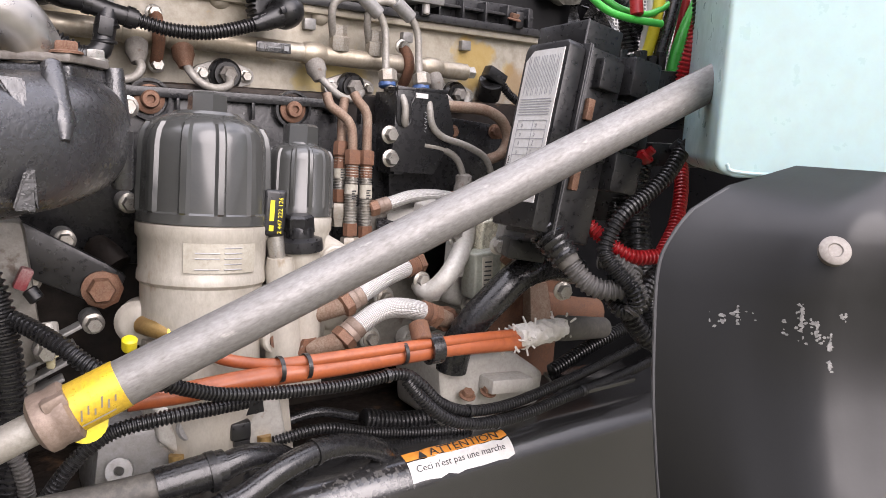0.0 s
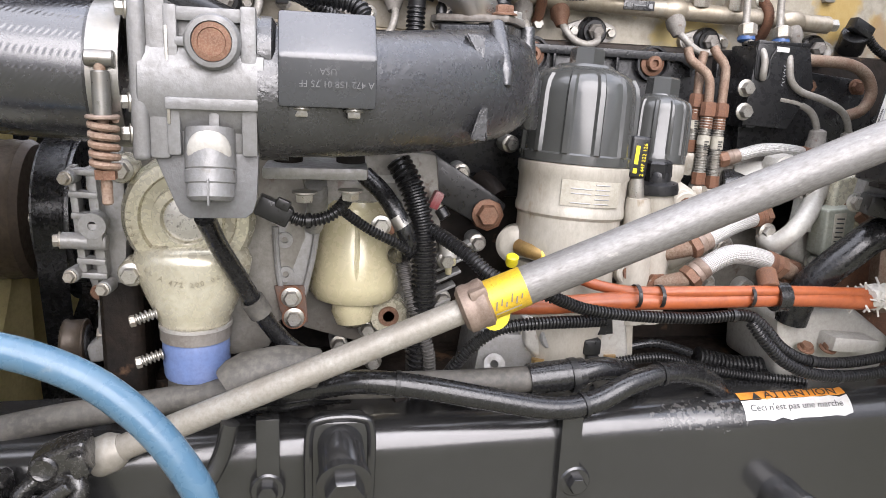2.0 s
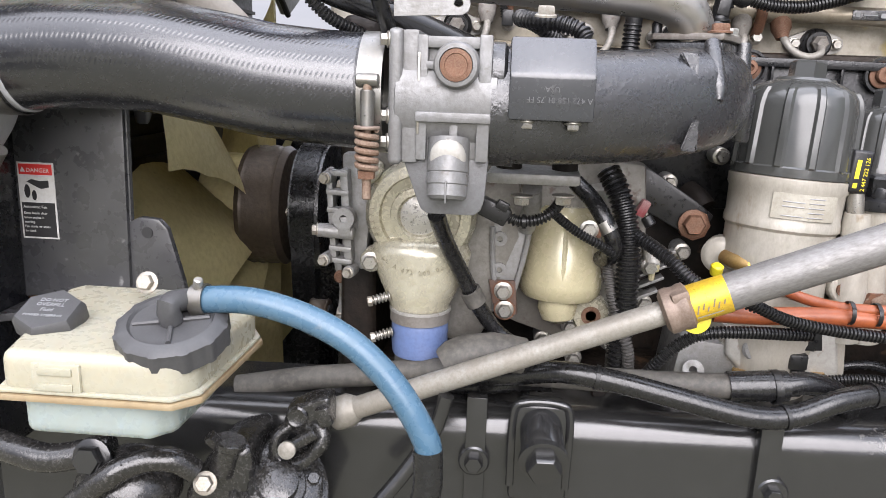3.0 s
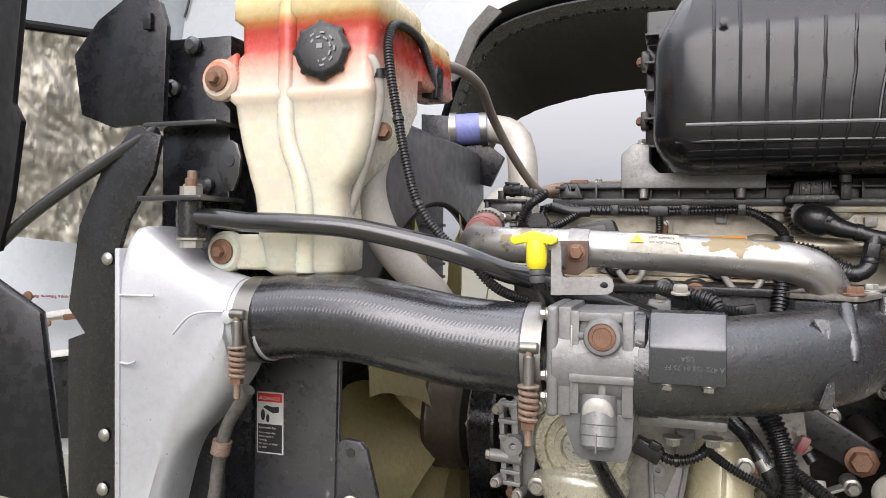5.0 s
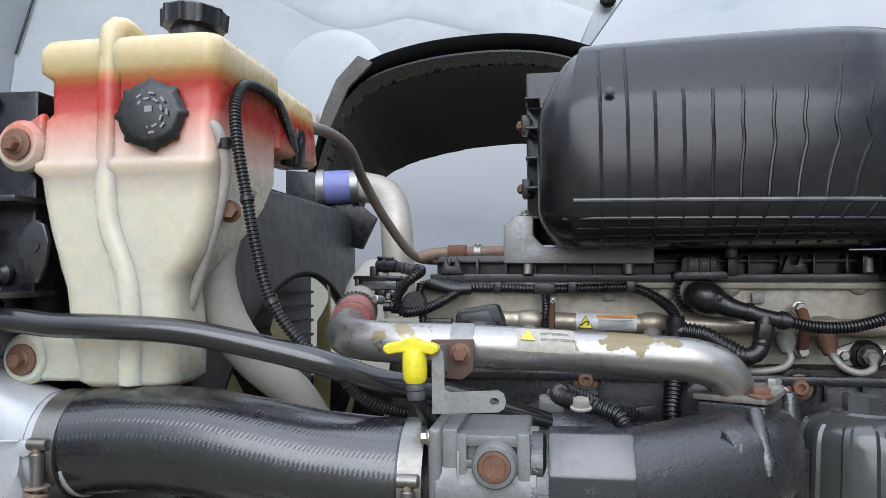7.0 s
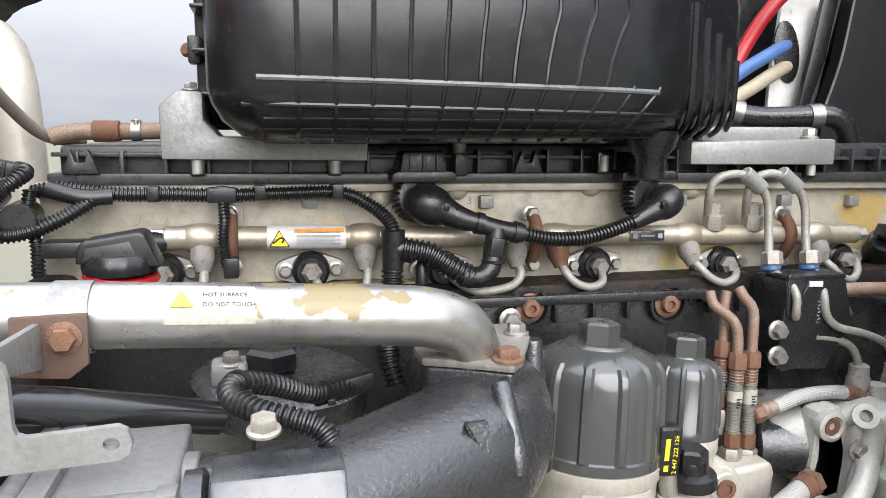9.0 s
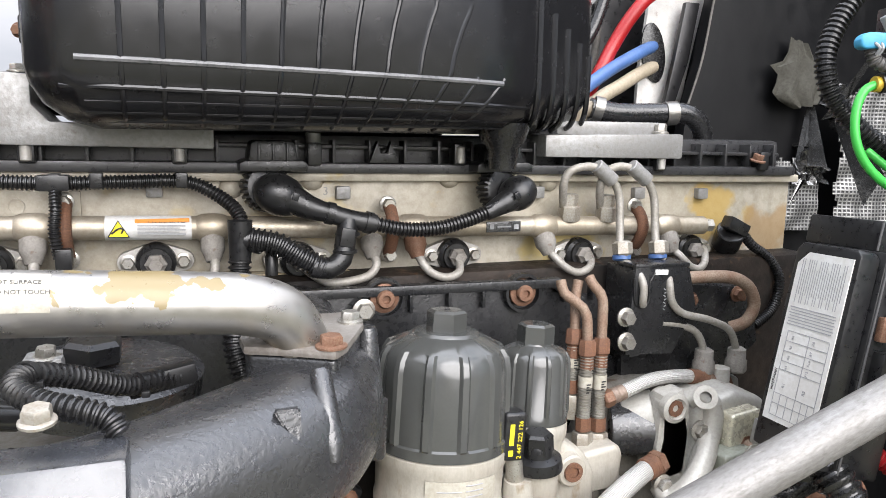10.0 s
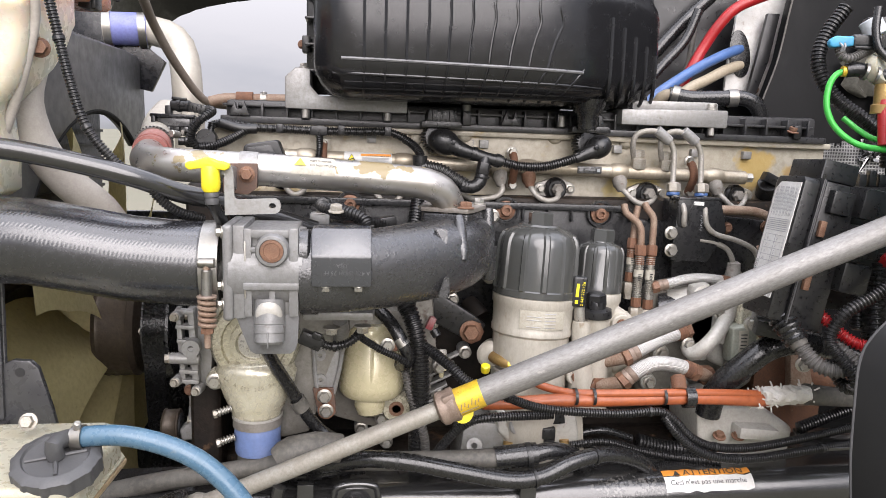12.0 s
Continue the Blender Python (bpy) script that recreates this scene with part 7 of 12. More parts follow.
part("disc", lathe((C.x, 0.745, C.z), (0, -1, 0), [(0.062, 0), (0.066, 0.006), (0.066, 0.030), (0.060, 0.040), (0.048, 0.042), (0.046, 0.036), (0.036, 0.036), (0.034, 0.046), (0.026, 0.047), (0.024, 0.040)], 56), M_PALECAST, pump)
part("centre_cap", lathe((C.x, 0.706, C.z), (0, -1, 0), [(0.023, 0), (0.023, 0.002), (0.020, 0.003)], 36), M_WORNALU, pump, "worn bare metal centre cap")
NECK = [(0.040, 0), (0.056, 0.006), (0.0605, 0.018), (0.0575, 0.034), (0.0490, 0.056), (0.0400, 0.076), (0.0345, 0.090), (0.0325, 0.105)]
nb = lathe((-0.228, 0.722, -0.198), (0, 0, -1), NECK, 48)
for v in nb.verts:
    v.co.y = 0.722 + (v.co.y - 0.722) * (0.62 + 0.38 * min(1, max(0, (-0.230 - v.co.z) / 0.06)))
part("neck", nb, M_PALECAST, pump, angle=60)
def neck_front(x, z):
    h = -0.198 - z
    r = next((r0 + (r1 - r0) * (h - h0) / (h1 - h0) for (r0, h0), (r1, h1) in zip(NECK, NECK[1:]) if h0 <= h <= h1), 0.05)
    return 0.722 - math.sqrt(max(r * r - (x + 0.228) ** 2, 0.00004)) * (0.62 + 0.38 * min(1, max(0, (-0.230 - z) / 0.06)))
part("bead", lathe((-0.227, 0.72, -0.287), (0, 0, -1), [(0.031, 0), (0.034, 0.003), (0.034, 0.006), (0.031, 0.009)], 32), M_PALECAST, pump)
for p in ((-0.287, 0.7, -0.229), (-0.185, 0.71, -0.227), (-0.291, 0.71, -0.122)):
    part("ear", lathe((p[0], 0.74, p[2]), (0, -1, 0), [(0.014, 0), (0.014, 0.028), (0.012, 0.032)], 22), M_PALECAST, pump)
    bolt(pump, (p[0], 0.708, p[2]), (0, -1, 0), M_ZINC, 0.009, 0.010)
txt = "DC A 472 200 02 15"
for i, ch in enumerate(txt):
    a = radians(-128 + i * 4.6)
    x, z = C.x + 0.067 * math.cos(a), C.z + 0.067 * math.sin(a)
    if ch != " ":
        words(ch, (x, min(0.7005, neck_front(x, z)) - 0.0014, z), (-math.sin(a), 0, math.cos(a)), (-math.cos(a), 0, -math.sin(a)), 0.0078, M_FIGURES, pump, "raised_figure", "CENTER")
for i, ch in enumerate("86271"):
    a = radians(205 - i * 8)
    words(ch, (C.x + 0.054 * math.cos(a), 0.7012, C.z + 0.054 * math.sin(a)), (math.sin(a), 0, -math.cos(a)), (math.cos(a), 0, math.sin(a)), 0.008, M_FIGURES, pump, "raised_figure", "CENTER")
back = rough_up(xz([(-0.30, -0.10), (-0.12, -0.09), (-0.10, -0.20), (-0.15, -0.33), (-0.20, -0.34), (-0.29, -0.24)], 0.745, 0.92, 0.012), 0.002, 40)
part("rear_casting", back, M_DARKCAST, pump, "grimy rear casting")

sleeve = thing("coolant_sleeve", "blue silicone coupling sleeve with spring clamps", "coupling hose", (-0.226, 0.72, -0.36))
part("sleeve", lathe((-0.227, 0.720, -0.300), (0, 0, -1), [(0.0325, 0), (0.0345, 0.004), (0.0350, 0.014), (0.0340, 0.02), (0.0350, 0.026), (0.0340, 0.034), (0.0340, 0.04), (0.0325, 0.044)], 36), M_BLUESLEEVE, sleeve)
part("clamp", ring((-0.227, 0.72, -0.286), (-0.227, 0.72, -0.301), 0.0350, 0.0016, 40), M_FLANGE, sleeve, "dirty steel band")
part("clamp_bead", ring((-0.227, 0.72, -0.284), (-0.227, 0.72, -0.2875), 0.0350, 0.0028, 40), M_PALESTEEL, sleeve)
for x0, z in ((-0.262, -0.268), (-0.258, -0.313)):
    part("clamp_screw", tube([(x0, 0.70, z), (x0 - 0.010, 0.696, z - 0.002), (x0 - 0.020, 0.692, z - 0.005)], 0.0050, 12, 0.004, 0.0012), M_ZINC, sleeve, "sprung zinc clamp screw")
    part("screw_head", lathe((x0 - 0.020, 0.692, z - 0.005), (-1, -0.2, -0.2), [(0.0062, 0), (0.0062, 0.005), (0.004, 0.006)], 6), M_ZINCNUT, sleeve)
part("lower_pipe", tube([(-0.227, 0.72, -0.33), (-0.226, 0.725, -0.38), (-0.20, 0.75, -0.44)], 0.030, 24), M_DUSTYRUBBER, sleeve)

alt = thing("accessory_bracket", "cast aluminium accessory bracket with rows of bolts", "bracket", (-0.31, 0.75, -0.2))
part("upright", rough_up(xz([(-0.330, -0.105), (-0.296, -0.105), (-0.296, -0.20), (-0.300, -0.25), (-0.335, -0.245), (-0.326, -0.19)], 0.742, 0.775, 0.005), 0.001, 60), M_CAST, alt)
for x0, x1 in ((-0.346, -0.338), (-0.329, -0.319)):
    part("rail", rough_up(xz([(x0, -0.122), (x1, -0.122), (x1 + 0.006, -0.236), (x0 + 0.006, -0.236)], 0.724, 0.745, 0.003), 0.0006, 80), M_CAST, alt)
for z in (-0.127, -0.150, -0.172, -0.219, -0.234):
    part("rung", box((-0.332 + 0.05 * (-0.13 - z), 0.729, z), (0.028, 0.016, 0.0065), (0, 4, 0), 0.002), M_CAST, alt)
part("cross_barrel", cyl((-0.353, 0.716, -0.195), (-0.309, 0.716, -0.197), 0.0085, n=18), M_CAST, alt)
bolt(alt, (-0.353, 0.716, -0.195), (-1, -0.2, 0), M_ZINCNUT, 0.0065, 0.007)
part("lug", ring((-0.320, 0.722, -0.178), (-0.320, 0.704, -0.178), 0.0045, 0.0085, 24), M_CAST, alt)
part("lug_neck", xz([(-0.328, -0.176), (-0.312, -0.176), (-0.311, -0.200), (-0.327, -0.200)], 0.707, 0.722, 0.003), M_CAST, alt)
for p in ((-0.341, -0.132), (-0.343, -0.232), (-0.313, -0.246)):
    part("stand_off", cyl((p[0], 0.735, p[1]), (p[0] - 0.003, 0.714, p[1]), 0.0078, n=16), M_CAST, alt)
    bolt(alt, (p[0] - 0.003, 0.713, p[1]), (-0.2, -1, 0), M_ZINCNUT, 0.0058, 0.006, washer=1.2)

idler = thing("tensioner_pulley", "brown rusty belt tensioner pulley on a cast arm", "pulley", (-0.35, 0.9, -0.32))
part("pulley", lathe((-0.402, 0.86, -0.357), (1, 0, 0), [(0.021, 0), (0.0275, 0.002), (0.0285, 0.004), (0.0270, 0.006), (0.0270, 0.024), (0.0285, 0.026), (0.0275, 0.028), (0.021, 0.029)], 36), M_RODBROWN, idler, "brown rust-stained pulley")
part("pulley_face", lathe((-0.373, 0.86, -0.357), (1, 0, 0), [(0.022, -0.001), (0.020, 0.002), (0.009, 0.003)], 28), M_ENGINEBLACK, idler)
part("arm", rough_up(prism([(-0.362, -0.262), (-0.338, -0.262), (-0.333, -0.300), (-0.335, -0.372), (-0.366, -0.376), (-0.370, -0.356), (-0.356, -0.345), (-0.353, -0.300)], (0, 0.862, 0), (1, 0, 0), (0, 0, 1), 0.030, 0.006, seg=3), 0.0008, 60), M_CAST, idler)
bolt(idler, (-0.350, 0.831, -0.285), (0, -1, 0), M_RUSTBOLT, 0.007, 0.007)

# ---- oil module: cream cover, brackets, plugs ----
oil = thing("oil_module_cover", "cream lacquered cast oil module cover", "engine cover", (-0.055, 0.78, -0.25))
bowl = lathe((-0.050, 0.812, -0.168), (-0.02, -0.06, -1), [(0.028, 0), (0.038, 0.010), (0.043, 0.03), (0.050, 0.070), (0.054, 0.098), (0.0535, 0.110), (0.047, 0.119), (0.024, 0.124)], 48)
part("bowl", bowl, M_CREAM, oil, "glossy cream lacquered bowl")
part("bowl_rib", tube([(-0.052, 0.771, -0.185), (-0.053, 0.760, -0.235), (-0.054, 0.756, -0.272)], 0.0035, 8), M_CREAM, oil)
part("tail", lathe((-0.056, 0.79, -0.283), (0.10, -0.1, -1), [(0.024, 0), (0.026, 0.014), (0.021, 0.030), (0.010, 0.036)], 28), M_CREAM, oil)
part("shoulder", rough_up(box((-0.04, 0.86, -0.19), (0.12, 0.11, 0.11), bev=0.025, seg=3), 0.002, 30), M_DARKCAST, oil)
body = rough_up(xz([(-0.14, -0.10), (0.05, -0.11), (0.06, -0.22), (0.045, -0.34), (-0.02, -0.36), (-0.12, -0.33)], 0.815, 0.94, 0.012), 0.003, 35)
part("rear_casting", body, M_DARKCAST, oil, "grimy rear casting")
for p in ((-0.011, 0.785, -0.307),):
    part("port_boss", lathe((p[0], 0.825, p[2]), (0, -1, 0), [(0.026, 0), (0.024, 0.034), (0.022, 0.038)], 30), M_PALECAST, oil)
    part("plug", lathe((p[0], 0.7865, p[2]), (0, -1, 0), [(0.0125, 0), (0.0125, 0.002), (0.007, 0.002), (0.007, 0.0)], 26), M_RUSTBOLT, oil, "rusty socket plug")
for p in ((-0.035, 0.8, -0.328), (0.061, 0.8, -0.241), (0.062, 0.82, -0.297), (0.001, 0.82, -0.152), (0.02, 0.82, -0.354), (0.053, 0.85, -0.178), (0.11, 0.84, -0.228), (0.155, 0.87, -0.102), (0.088, 0.86, -0.139), (-0.025, 0.82, -0.38), (-0.068, 0.83, -0.359)):
    part("bolt_boss", lathe((p[0], p[1] + 0.03, p[2]), (0, -1, 0), [(0.012, 0), (0.0115, 0.026), (0.010, 0.028)], 20), M_CAST, oil)
    bolt(oil, (p[0], p[1] + 0.003, p[2]), (0, -1, 0), M_ZINC, 0.0085, 0.012, label="yellow-zinc flange bolt")
for i in range(5):
    p = V((0.048, 0.82, -0.274)) + V((0.006 * i, 0, 0.018 * i - 0.03))
    part("fin", box(p, (0.05, 0.02, 0.004), (0, -25, 0), 0.001), M_CAST, oil)

ribs = thing("support_bracket", "ribbed cast aluminium support bracket with rusty foot", "bracket", (-0.12, 0.75, -0.25))
part("plate", xz([((-0.145, 0.745, -0.186)[0], -0.178), ((-0.098, 0.745, -0.182)[0], -0.178), ((-0.109, 0.745, -0.25)[0], (-0.109, 0.745, -0.25)[2]), ((-0.112, 0.745, -0.294)[0], -0.296), ((-0.14, 0.745, -0.293)[0], -0.296)], 0.745, 0.757, 0.003), M_CAST, ribs)
part("edge_rib", tube([(-0.144, 0.742, -0.186), (-0.141, 0.742, -0.236), (-0.134, 0.742, -0.276)], 0.0035, 8), M_CAST, ribs)
part("edge_rib", tube([(-0.098, 0.742, -0.184), (-0.104, 0.742, -0.223), (-0.113, 0.742, -0.263)], 0.0035, 8), M_CAST, ribs)
for p in ((-0.134, 0.744, -0.201), (-0.133, 0.744, -0.24)):
    part("hole_boss", ring((p[0], 0.747, p[2]), (p[0], 0.741, p[2]), 0.0035, 0.0055, 18), M_CAST, ribs)
part("rusty_foot", xz([(-0.146, -0.252), (-0.112, -0.252), (-0.108, -0.296), (-0.132, -0.300), (-0.140, -0.280)], 0.738, 0.744, 0.003), M_DARKRUST, ribs, "dark rusty foot plate")
for x, z in ((-0.127, -0.265), (-0.124, -0.289)):
    part("rust_washer", ring((x, 0.7385, z), (x, 0.7365, z), 0.006, 0.0075, 20), M_RUST, ribs)
for p in ((-0.127, 0.738, -0.265), (-0.124, 0.738, -0.289)):
    bolt(ribs, (p[0], 0.737, p[2]), (0, -1, 0), M_ZINC, 0.0085, 0.009)

bridge = thing("throttle_mount", "weathered aluminium mount plate with zinc bolts", "bracket", (-0.09, 0.65, -0.1))
part("plate", prism([(-0.052, -0.03), (0.046, -0.03), (0.05, 0.03), (-0.046, 0.035)], (-0.101, 0.66, -0.116), (1, 0, 0), (0, 1, 0.05), 0.012, 0.004), M_CAST, bridge)
for p in ((-0.114, 0.645, -0.131), (-0.07, 0.645, -0.129)):
    bolt(bridge, (p[0], 0.65, p[2]), (0, 0, -1), M_ZINC, 0.009, 0.010)
for p in ((-0.129, 0.66, -0.103), (-0.069, 0.66, -0.102)):
    part("spacer", cyl((p[0], 0.665, p[2] + 0.018), (p[0], 0.665, p[2] - 0.010), 0.014, n=20), M_BLOCK, bridge, "black rubber spacer")
part("leg", tube([(-0.102, 0.68, -0.128), (-0.1, 0.7, -0.152), (-0.103, 0.74, -0.184)], 0.011, 14), M_CAST, bridge)

sens = thing("pressure_sensor", "black pressure sensor plug with corrugated lead", "sensor", (-0.15, 0.66, -0.12))
part("connector", box((-0.143, 0.655, -0.151), (0.034, 0.02, 0.020), (0, 25, 0), 0.003), M_PLASTIC, sens)
part("latch", box((-0.134, 0.645, -0.143), (0.014, 0.008, 0.010), (0, 25, 0), 0.002), M_PLASTIC, sens)
part("lead", tube([(-0.132, 0.655, -0.154), (-0.116, 0.655, -0.161), (-0.094, 0.66, -0.159), (-0.08, 0.665, -0.151), (-0.07, 0.68, -0.142)], 0.0058, 12, 0.004, 0.0009), M_CONDUIT, sens)
tie(sens, (-0.11, 0.655, -0.161), (1, 0, 0), 0.0068, M_PLASTIC)
run_hose("sensor_lead", "thin black corrugated sensor lead over the cream cover", "cable", [(-0.079, 0.7, -0.155), (-0.059, 0.71, -0.172), (-0.04, 0.715, -0.185), (-0.014, 0.72, -0.199), (0.001, 0.725, -0.21)], 0.005, M_CONDUIT, 12, 0.004, 0.0008)
bh = run_hose("coolant_hose", "short black rubber hose with steel P-clip", "hose", [(-0.046, 0.76, -0.13), (-0.025, 0.745, -0.15), (-0.01, 0.735, -0.173), (0.002, 0.735, -0.202), (0, 0.75, -0.219), (-0.007, 0.77, -0.226)], 0.0105, M_RUBBER, 16)
part("p_clip", ring((-0.013, 0.737, -0.172), (-0.005, 0.735, -0.184), 0.0108, 0.0016, 20), M_STEEL, bh)
part("clip_lug", box((-0.023, 0.73, -0.182), (0.02, 0.005, 0.014), (0, 20, 0), 0.002), M_RUST, bh)
bolt(bh, (-0.03, 0.727, -0.181), (0, -1, 0), M_ZINC, 0.0085, 0.008)
run_hose("main_conduit", "thick black corrugated wiring conduit running down the engine", "wiring conduit", [(-0.006, 0.78, -0.116), (0.008, 0.765, -0.143), (0.019, 0.755, -0.181), (0.024, 0.752, -0.227), (0.025, 0.752, -0.282), (0.022, 0.755, -0.34), (0.023, 0.76, -0.371)], 0.0135, M_CONDUIT, 18, 0.0062, 0.0015)
run_hose("thin_conduit", "dusty grey corrugated wiring conduit beside a thicker one", "wiring conduit", [(0.001, 0.765, -0.233), (0.009, 0.755, -0.269), (0.019, 0.745, -0.3), (0.031, 0.74, -0.334), (0.035, 0.745, -0.365)], 0.0068, M_DUSTCONDUIT, 14, 0.0042, 0.001)
arm = thing("lifting_bracket", "black steel arm with a rusty bolted end", "bracket", (0.08, 0.84, -0.14))
part("arm", prism([(0, -0.020), (0.105, -0.020), (0.125, -0.012), (0.125, 0.020), (0.10, 0.024), (0, 0.03)], (0.025, 0.845, -0.134), (1, 0.0, -0.55), (0.5, 0, 1), 0.014, 0.004), M_PLASTIC, arm)
part("rusty_end", lathe((0.119, 0.835, -0.189), (0, -1, 0), [(0.021, -0.012), (0.021, 0.004), (0.018, 0.006)], 8), M_RUST, arm, "flaking rusty end plate")
bolt(arm, (0.116, 0.829, -0.187), (0, -1, 0), M_RUSTBOLT, 0.014, 0.014)
part("stand_off", tube([(0.141, 0.87, -0.173), (0.134, 0.88, -0.163), (0.124, 0.9, -0.155)], 0.016, 16), M_BLOCK, arm)

# ---- fuel filter surroundings ----
part("side_port", lathe((0.148, 0.8, -0.22), (-0.4, -1, 0.05), [(0.024, -0.02), (0.024, 0.004), (0.020, 0.008), (0.016, 0.010)], 28), M_FILTER, big)
part("brass_elbow", tube([(0.148, 0.785, -0.219), (0.158, 0.765, -0.22), (0.173, 0.755, -0.223)], 0.0095, 14), M_BRASS, big, "tan brass elbow fitting")
part("tan_nut", lathe((0.166, 0.758, -0.222), (1, -0.1, -0.15), [(0.012, 0), (0.012, 0.018), (0.009, 0.022)], 6), M_YELLABEL, big, "yellow nut")
part("valve_block", rough_up(xz([(0.150, -0.300), (0.300, -0.300), (0.310, -0.40), (0.15, -0.40)], 0.76, 0.84, 0.008), 0.001, 50), M_FILTER, big)
part("valve_plate", xz([(0.215, -0.318), (0.262, -0.318), (0.262, -0.345), (0.215, -0.345)], 0.752, 0.765, 0.002), M_PLASTIC, big, "black solenoid with label")
bars([(0.004, -0.004 - 0.005 * i, 0.03 - 0.006 * (i % 2), 0.0018) for i in range(4)], (0.22, 0.7515, -0.322), (1, 0, 0), (0, 0, 1), M_GREYPRINT, big)
part("solenoid_plug", span((0.232, 0.745, -0.385), (0.25, 0.765, -0.345), 0.003), M_PLASTIC, big)
for x, z in ((0.185, -0.395), (0.275, -0.392)):
    part("drain_screw", lathe((x, 0.765, z), (0, -0.2, -1), [(0.006, 0), (0.006, 0.012), (0.004, 0.014)], 10), M_BRASS, big)
part("round_plug", lathe((0.178, 0.762, -0.345), (0, -1, 0), [(0.013, 0), (0.013, 0.006), (0.010, 0.008)], 22), M_CAST, big)
lab = bmesh.new()
_, lu, lw = axes(DN)
c0 = big_base + DN * 0.018
seg = 14
prev = None
for i in range(seg + 1):
    a = radians(-122 + 66 * i / seg)
    dirv = (V((math.cos(a), math.sin(a), 0)) - DN * DN.dot(V((math.cos(a), math.sin(a), 0)))).normalized()
    top_v, low_v = lab.verts.new(c0 + dirv * 0.0678), lab.verts.new(c0 + DN * 0.030 + dirv * 0.0674)
    if prev:
        lab.faces.new((prev[0], prev[1], low_v, top_v))
    prev = (top_v, low_v)
bmesh.ops.recalc_face_normals(lab, faces=lab.faces)
ex = bmesh.ops.extrude_face_region(lab, geom=lab.faces[:])
bmesh.ops.translate(lab, verts=[g for g in ex["geom"] if isinstance(g, bmesh.types.BMVert)], vec=(0, -0.0008, 0))
part("type_label", lab, M_DIRTYLABEL, big, "grimy paper type label")
for i in range(5):
    for j, (a0, a1) in enumerate(((-112, -92), (-88, -72))):
        if (i, j) in ((3, 0), (0, 0)):
            continue
        pts = []
        for k in range(7):
            a = radians(a0 + (a1 - a0) * k / 6)
            dirv = (V((math.cos(a), math.sin(a), 0)) - DN * DN.dot(V((math.cos(a), math.sin(a), 0)))).normalized()
            pts.append(c0 + DN * (0.004 + 0.0055 * i) + dirv * 0.0688)
        part("printed_line", tube(pts, 0.0006, 5, sag=False), M_GREYPRINT, big)

cu = thing("plastic_cap", "small yellow-green plastic cap beside the filter port", "cap", (0.129, 0.75, -0.233))
part("cap", lathe((0.129, 0.75, -0.233), (0, -0.4, 1), [(0.0065, 0), (0.0075, 0.003), (0.0075, 0.012), (0.005, 0.014)], 16), M_YELLOW, cu)
pc = thing("plastic_cap", "pale yellowed plastic cap on a drain stub", "cap", (0.064, 0.80, -0.255))
part("stub", cyl((0.063, 0.812, -0.214), (0.064, 0.803, -0.240), 0.0105, n=18), M_PALEGREY, pc, "cast drain stub")
part("cap", lathe((0.064, 0.803, -0.238), (0.02, -0.1, -1), [(0.0095, 0), (0.0100, 0.003), (0.0090, 0.009), (0.0045, 0.011), (0.0042, 0.019), (0.003, 0.021)], 20), M_CREAM, pc)
rp = thing("red_plug", "faded red plastic plug on the sensor conduit", "connector", (0.043, 0.77, -0.163))
part("plug", box((0.044, 0.797, -0.164), (0.012, 0.014, 0.022), (0, 25, 0), 0.003), M_WORNRED, rp)
part("collar", cyl((0.048, 0.793, -0.174), (0.055, 0.789, -0.185), 0.0075, n=16), M_PLASTIC, rp)
sensor_body = thing("water_sensor", "black water-in-fuel sensor with yellow lettering", "sensor", (0.283, 0.76, -0.15))
bx = Matrix.Translation((0.281, 0.765, -0.103)) @ Euler((radians(-3), radians(5), 0)).to_matrix().to_4x4()
bm = box((0, 0, 0), (0.0245, 0.022, 0.050), bev=0.004, seg=3)
bmesh.ops.transform(bm, matrix=bx, verts=bm.verts)
part("body", bm, M_PLASTIC, sensor_body)
upv, rtv = bx.to_3x3() @ V((0, 0, 1)), bx.to_3x3() @ V((1, 0, 0))
words("2 447 222 126", bx @ V((0.0075, -0.0113, -0.0225)), upv, -rtv, 0.0068, M_YELLOW, sensor_body)
bars([(0.014, 0.0, 0.022, 0.005), (0.003, 0.0, 0.006, 0.005)], bx @ V((-0.0015, -0.0112, -0.0225)), upv, -rtv, M_YELLOW, sensor_body, "maker_mark")
part("stem", cyl((0.284, 0.765, -0.128), (0.287, 0.763, -0.155), 0.0095, n=18), M_ZINC, sensor_body)

vb = thing("fuel_valve", "grey fuel valve with printed solenoid plate and plug", "valve", (0.229, 0.75, -0.337))
part("block", rough_up(xz([(q[0], q[2]) for q in ((0.151, 0.758, -0.301), (0.284, 0.758, -0.295), (0.294, 0.758, -0.356), (0.277, 0.758, -0.368), (0.182, 0.758, -0.365), (0.154, 0.758, -0.338))], 0.752, 0.775, 0.006, seg=3), 0.0008, 60), M_PALEGREY, vb)
part("plate", xz([(q[0], q[2]) for q in ((0.208, 0.746, -0.295), (0.261, 0.746, -0.292), (0.265, 0.746, -0.321), (0.212, 0.746, -0.324))], 0.742, 0.751, 0.0015), M_PLASTIC, vb, "black printed solenoid plate")
PO, PU = V((0.215, 0.742, -0.319)), V((1, 0, 0.03))
for k, l in enumerate((0.026, 0.014, 0.022, 0.008)):
    bars([(0.0, 0.0145 - 0.0045 * k, l, 0.0016)], PO, PU, (0, 0, 1), M_WHITE, vb, "printed_line")
part("solenoid", box((0.236, 0.742, -0.335), (0.022, 0.018, 0.020), (0, 0, 0), 0.003), M_PLASTIC, vb)
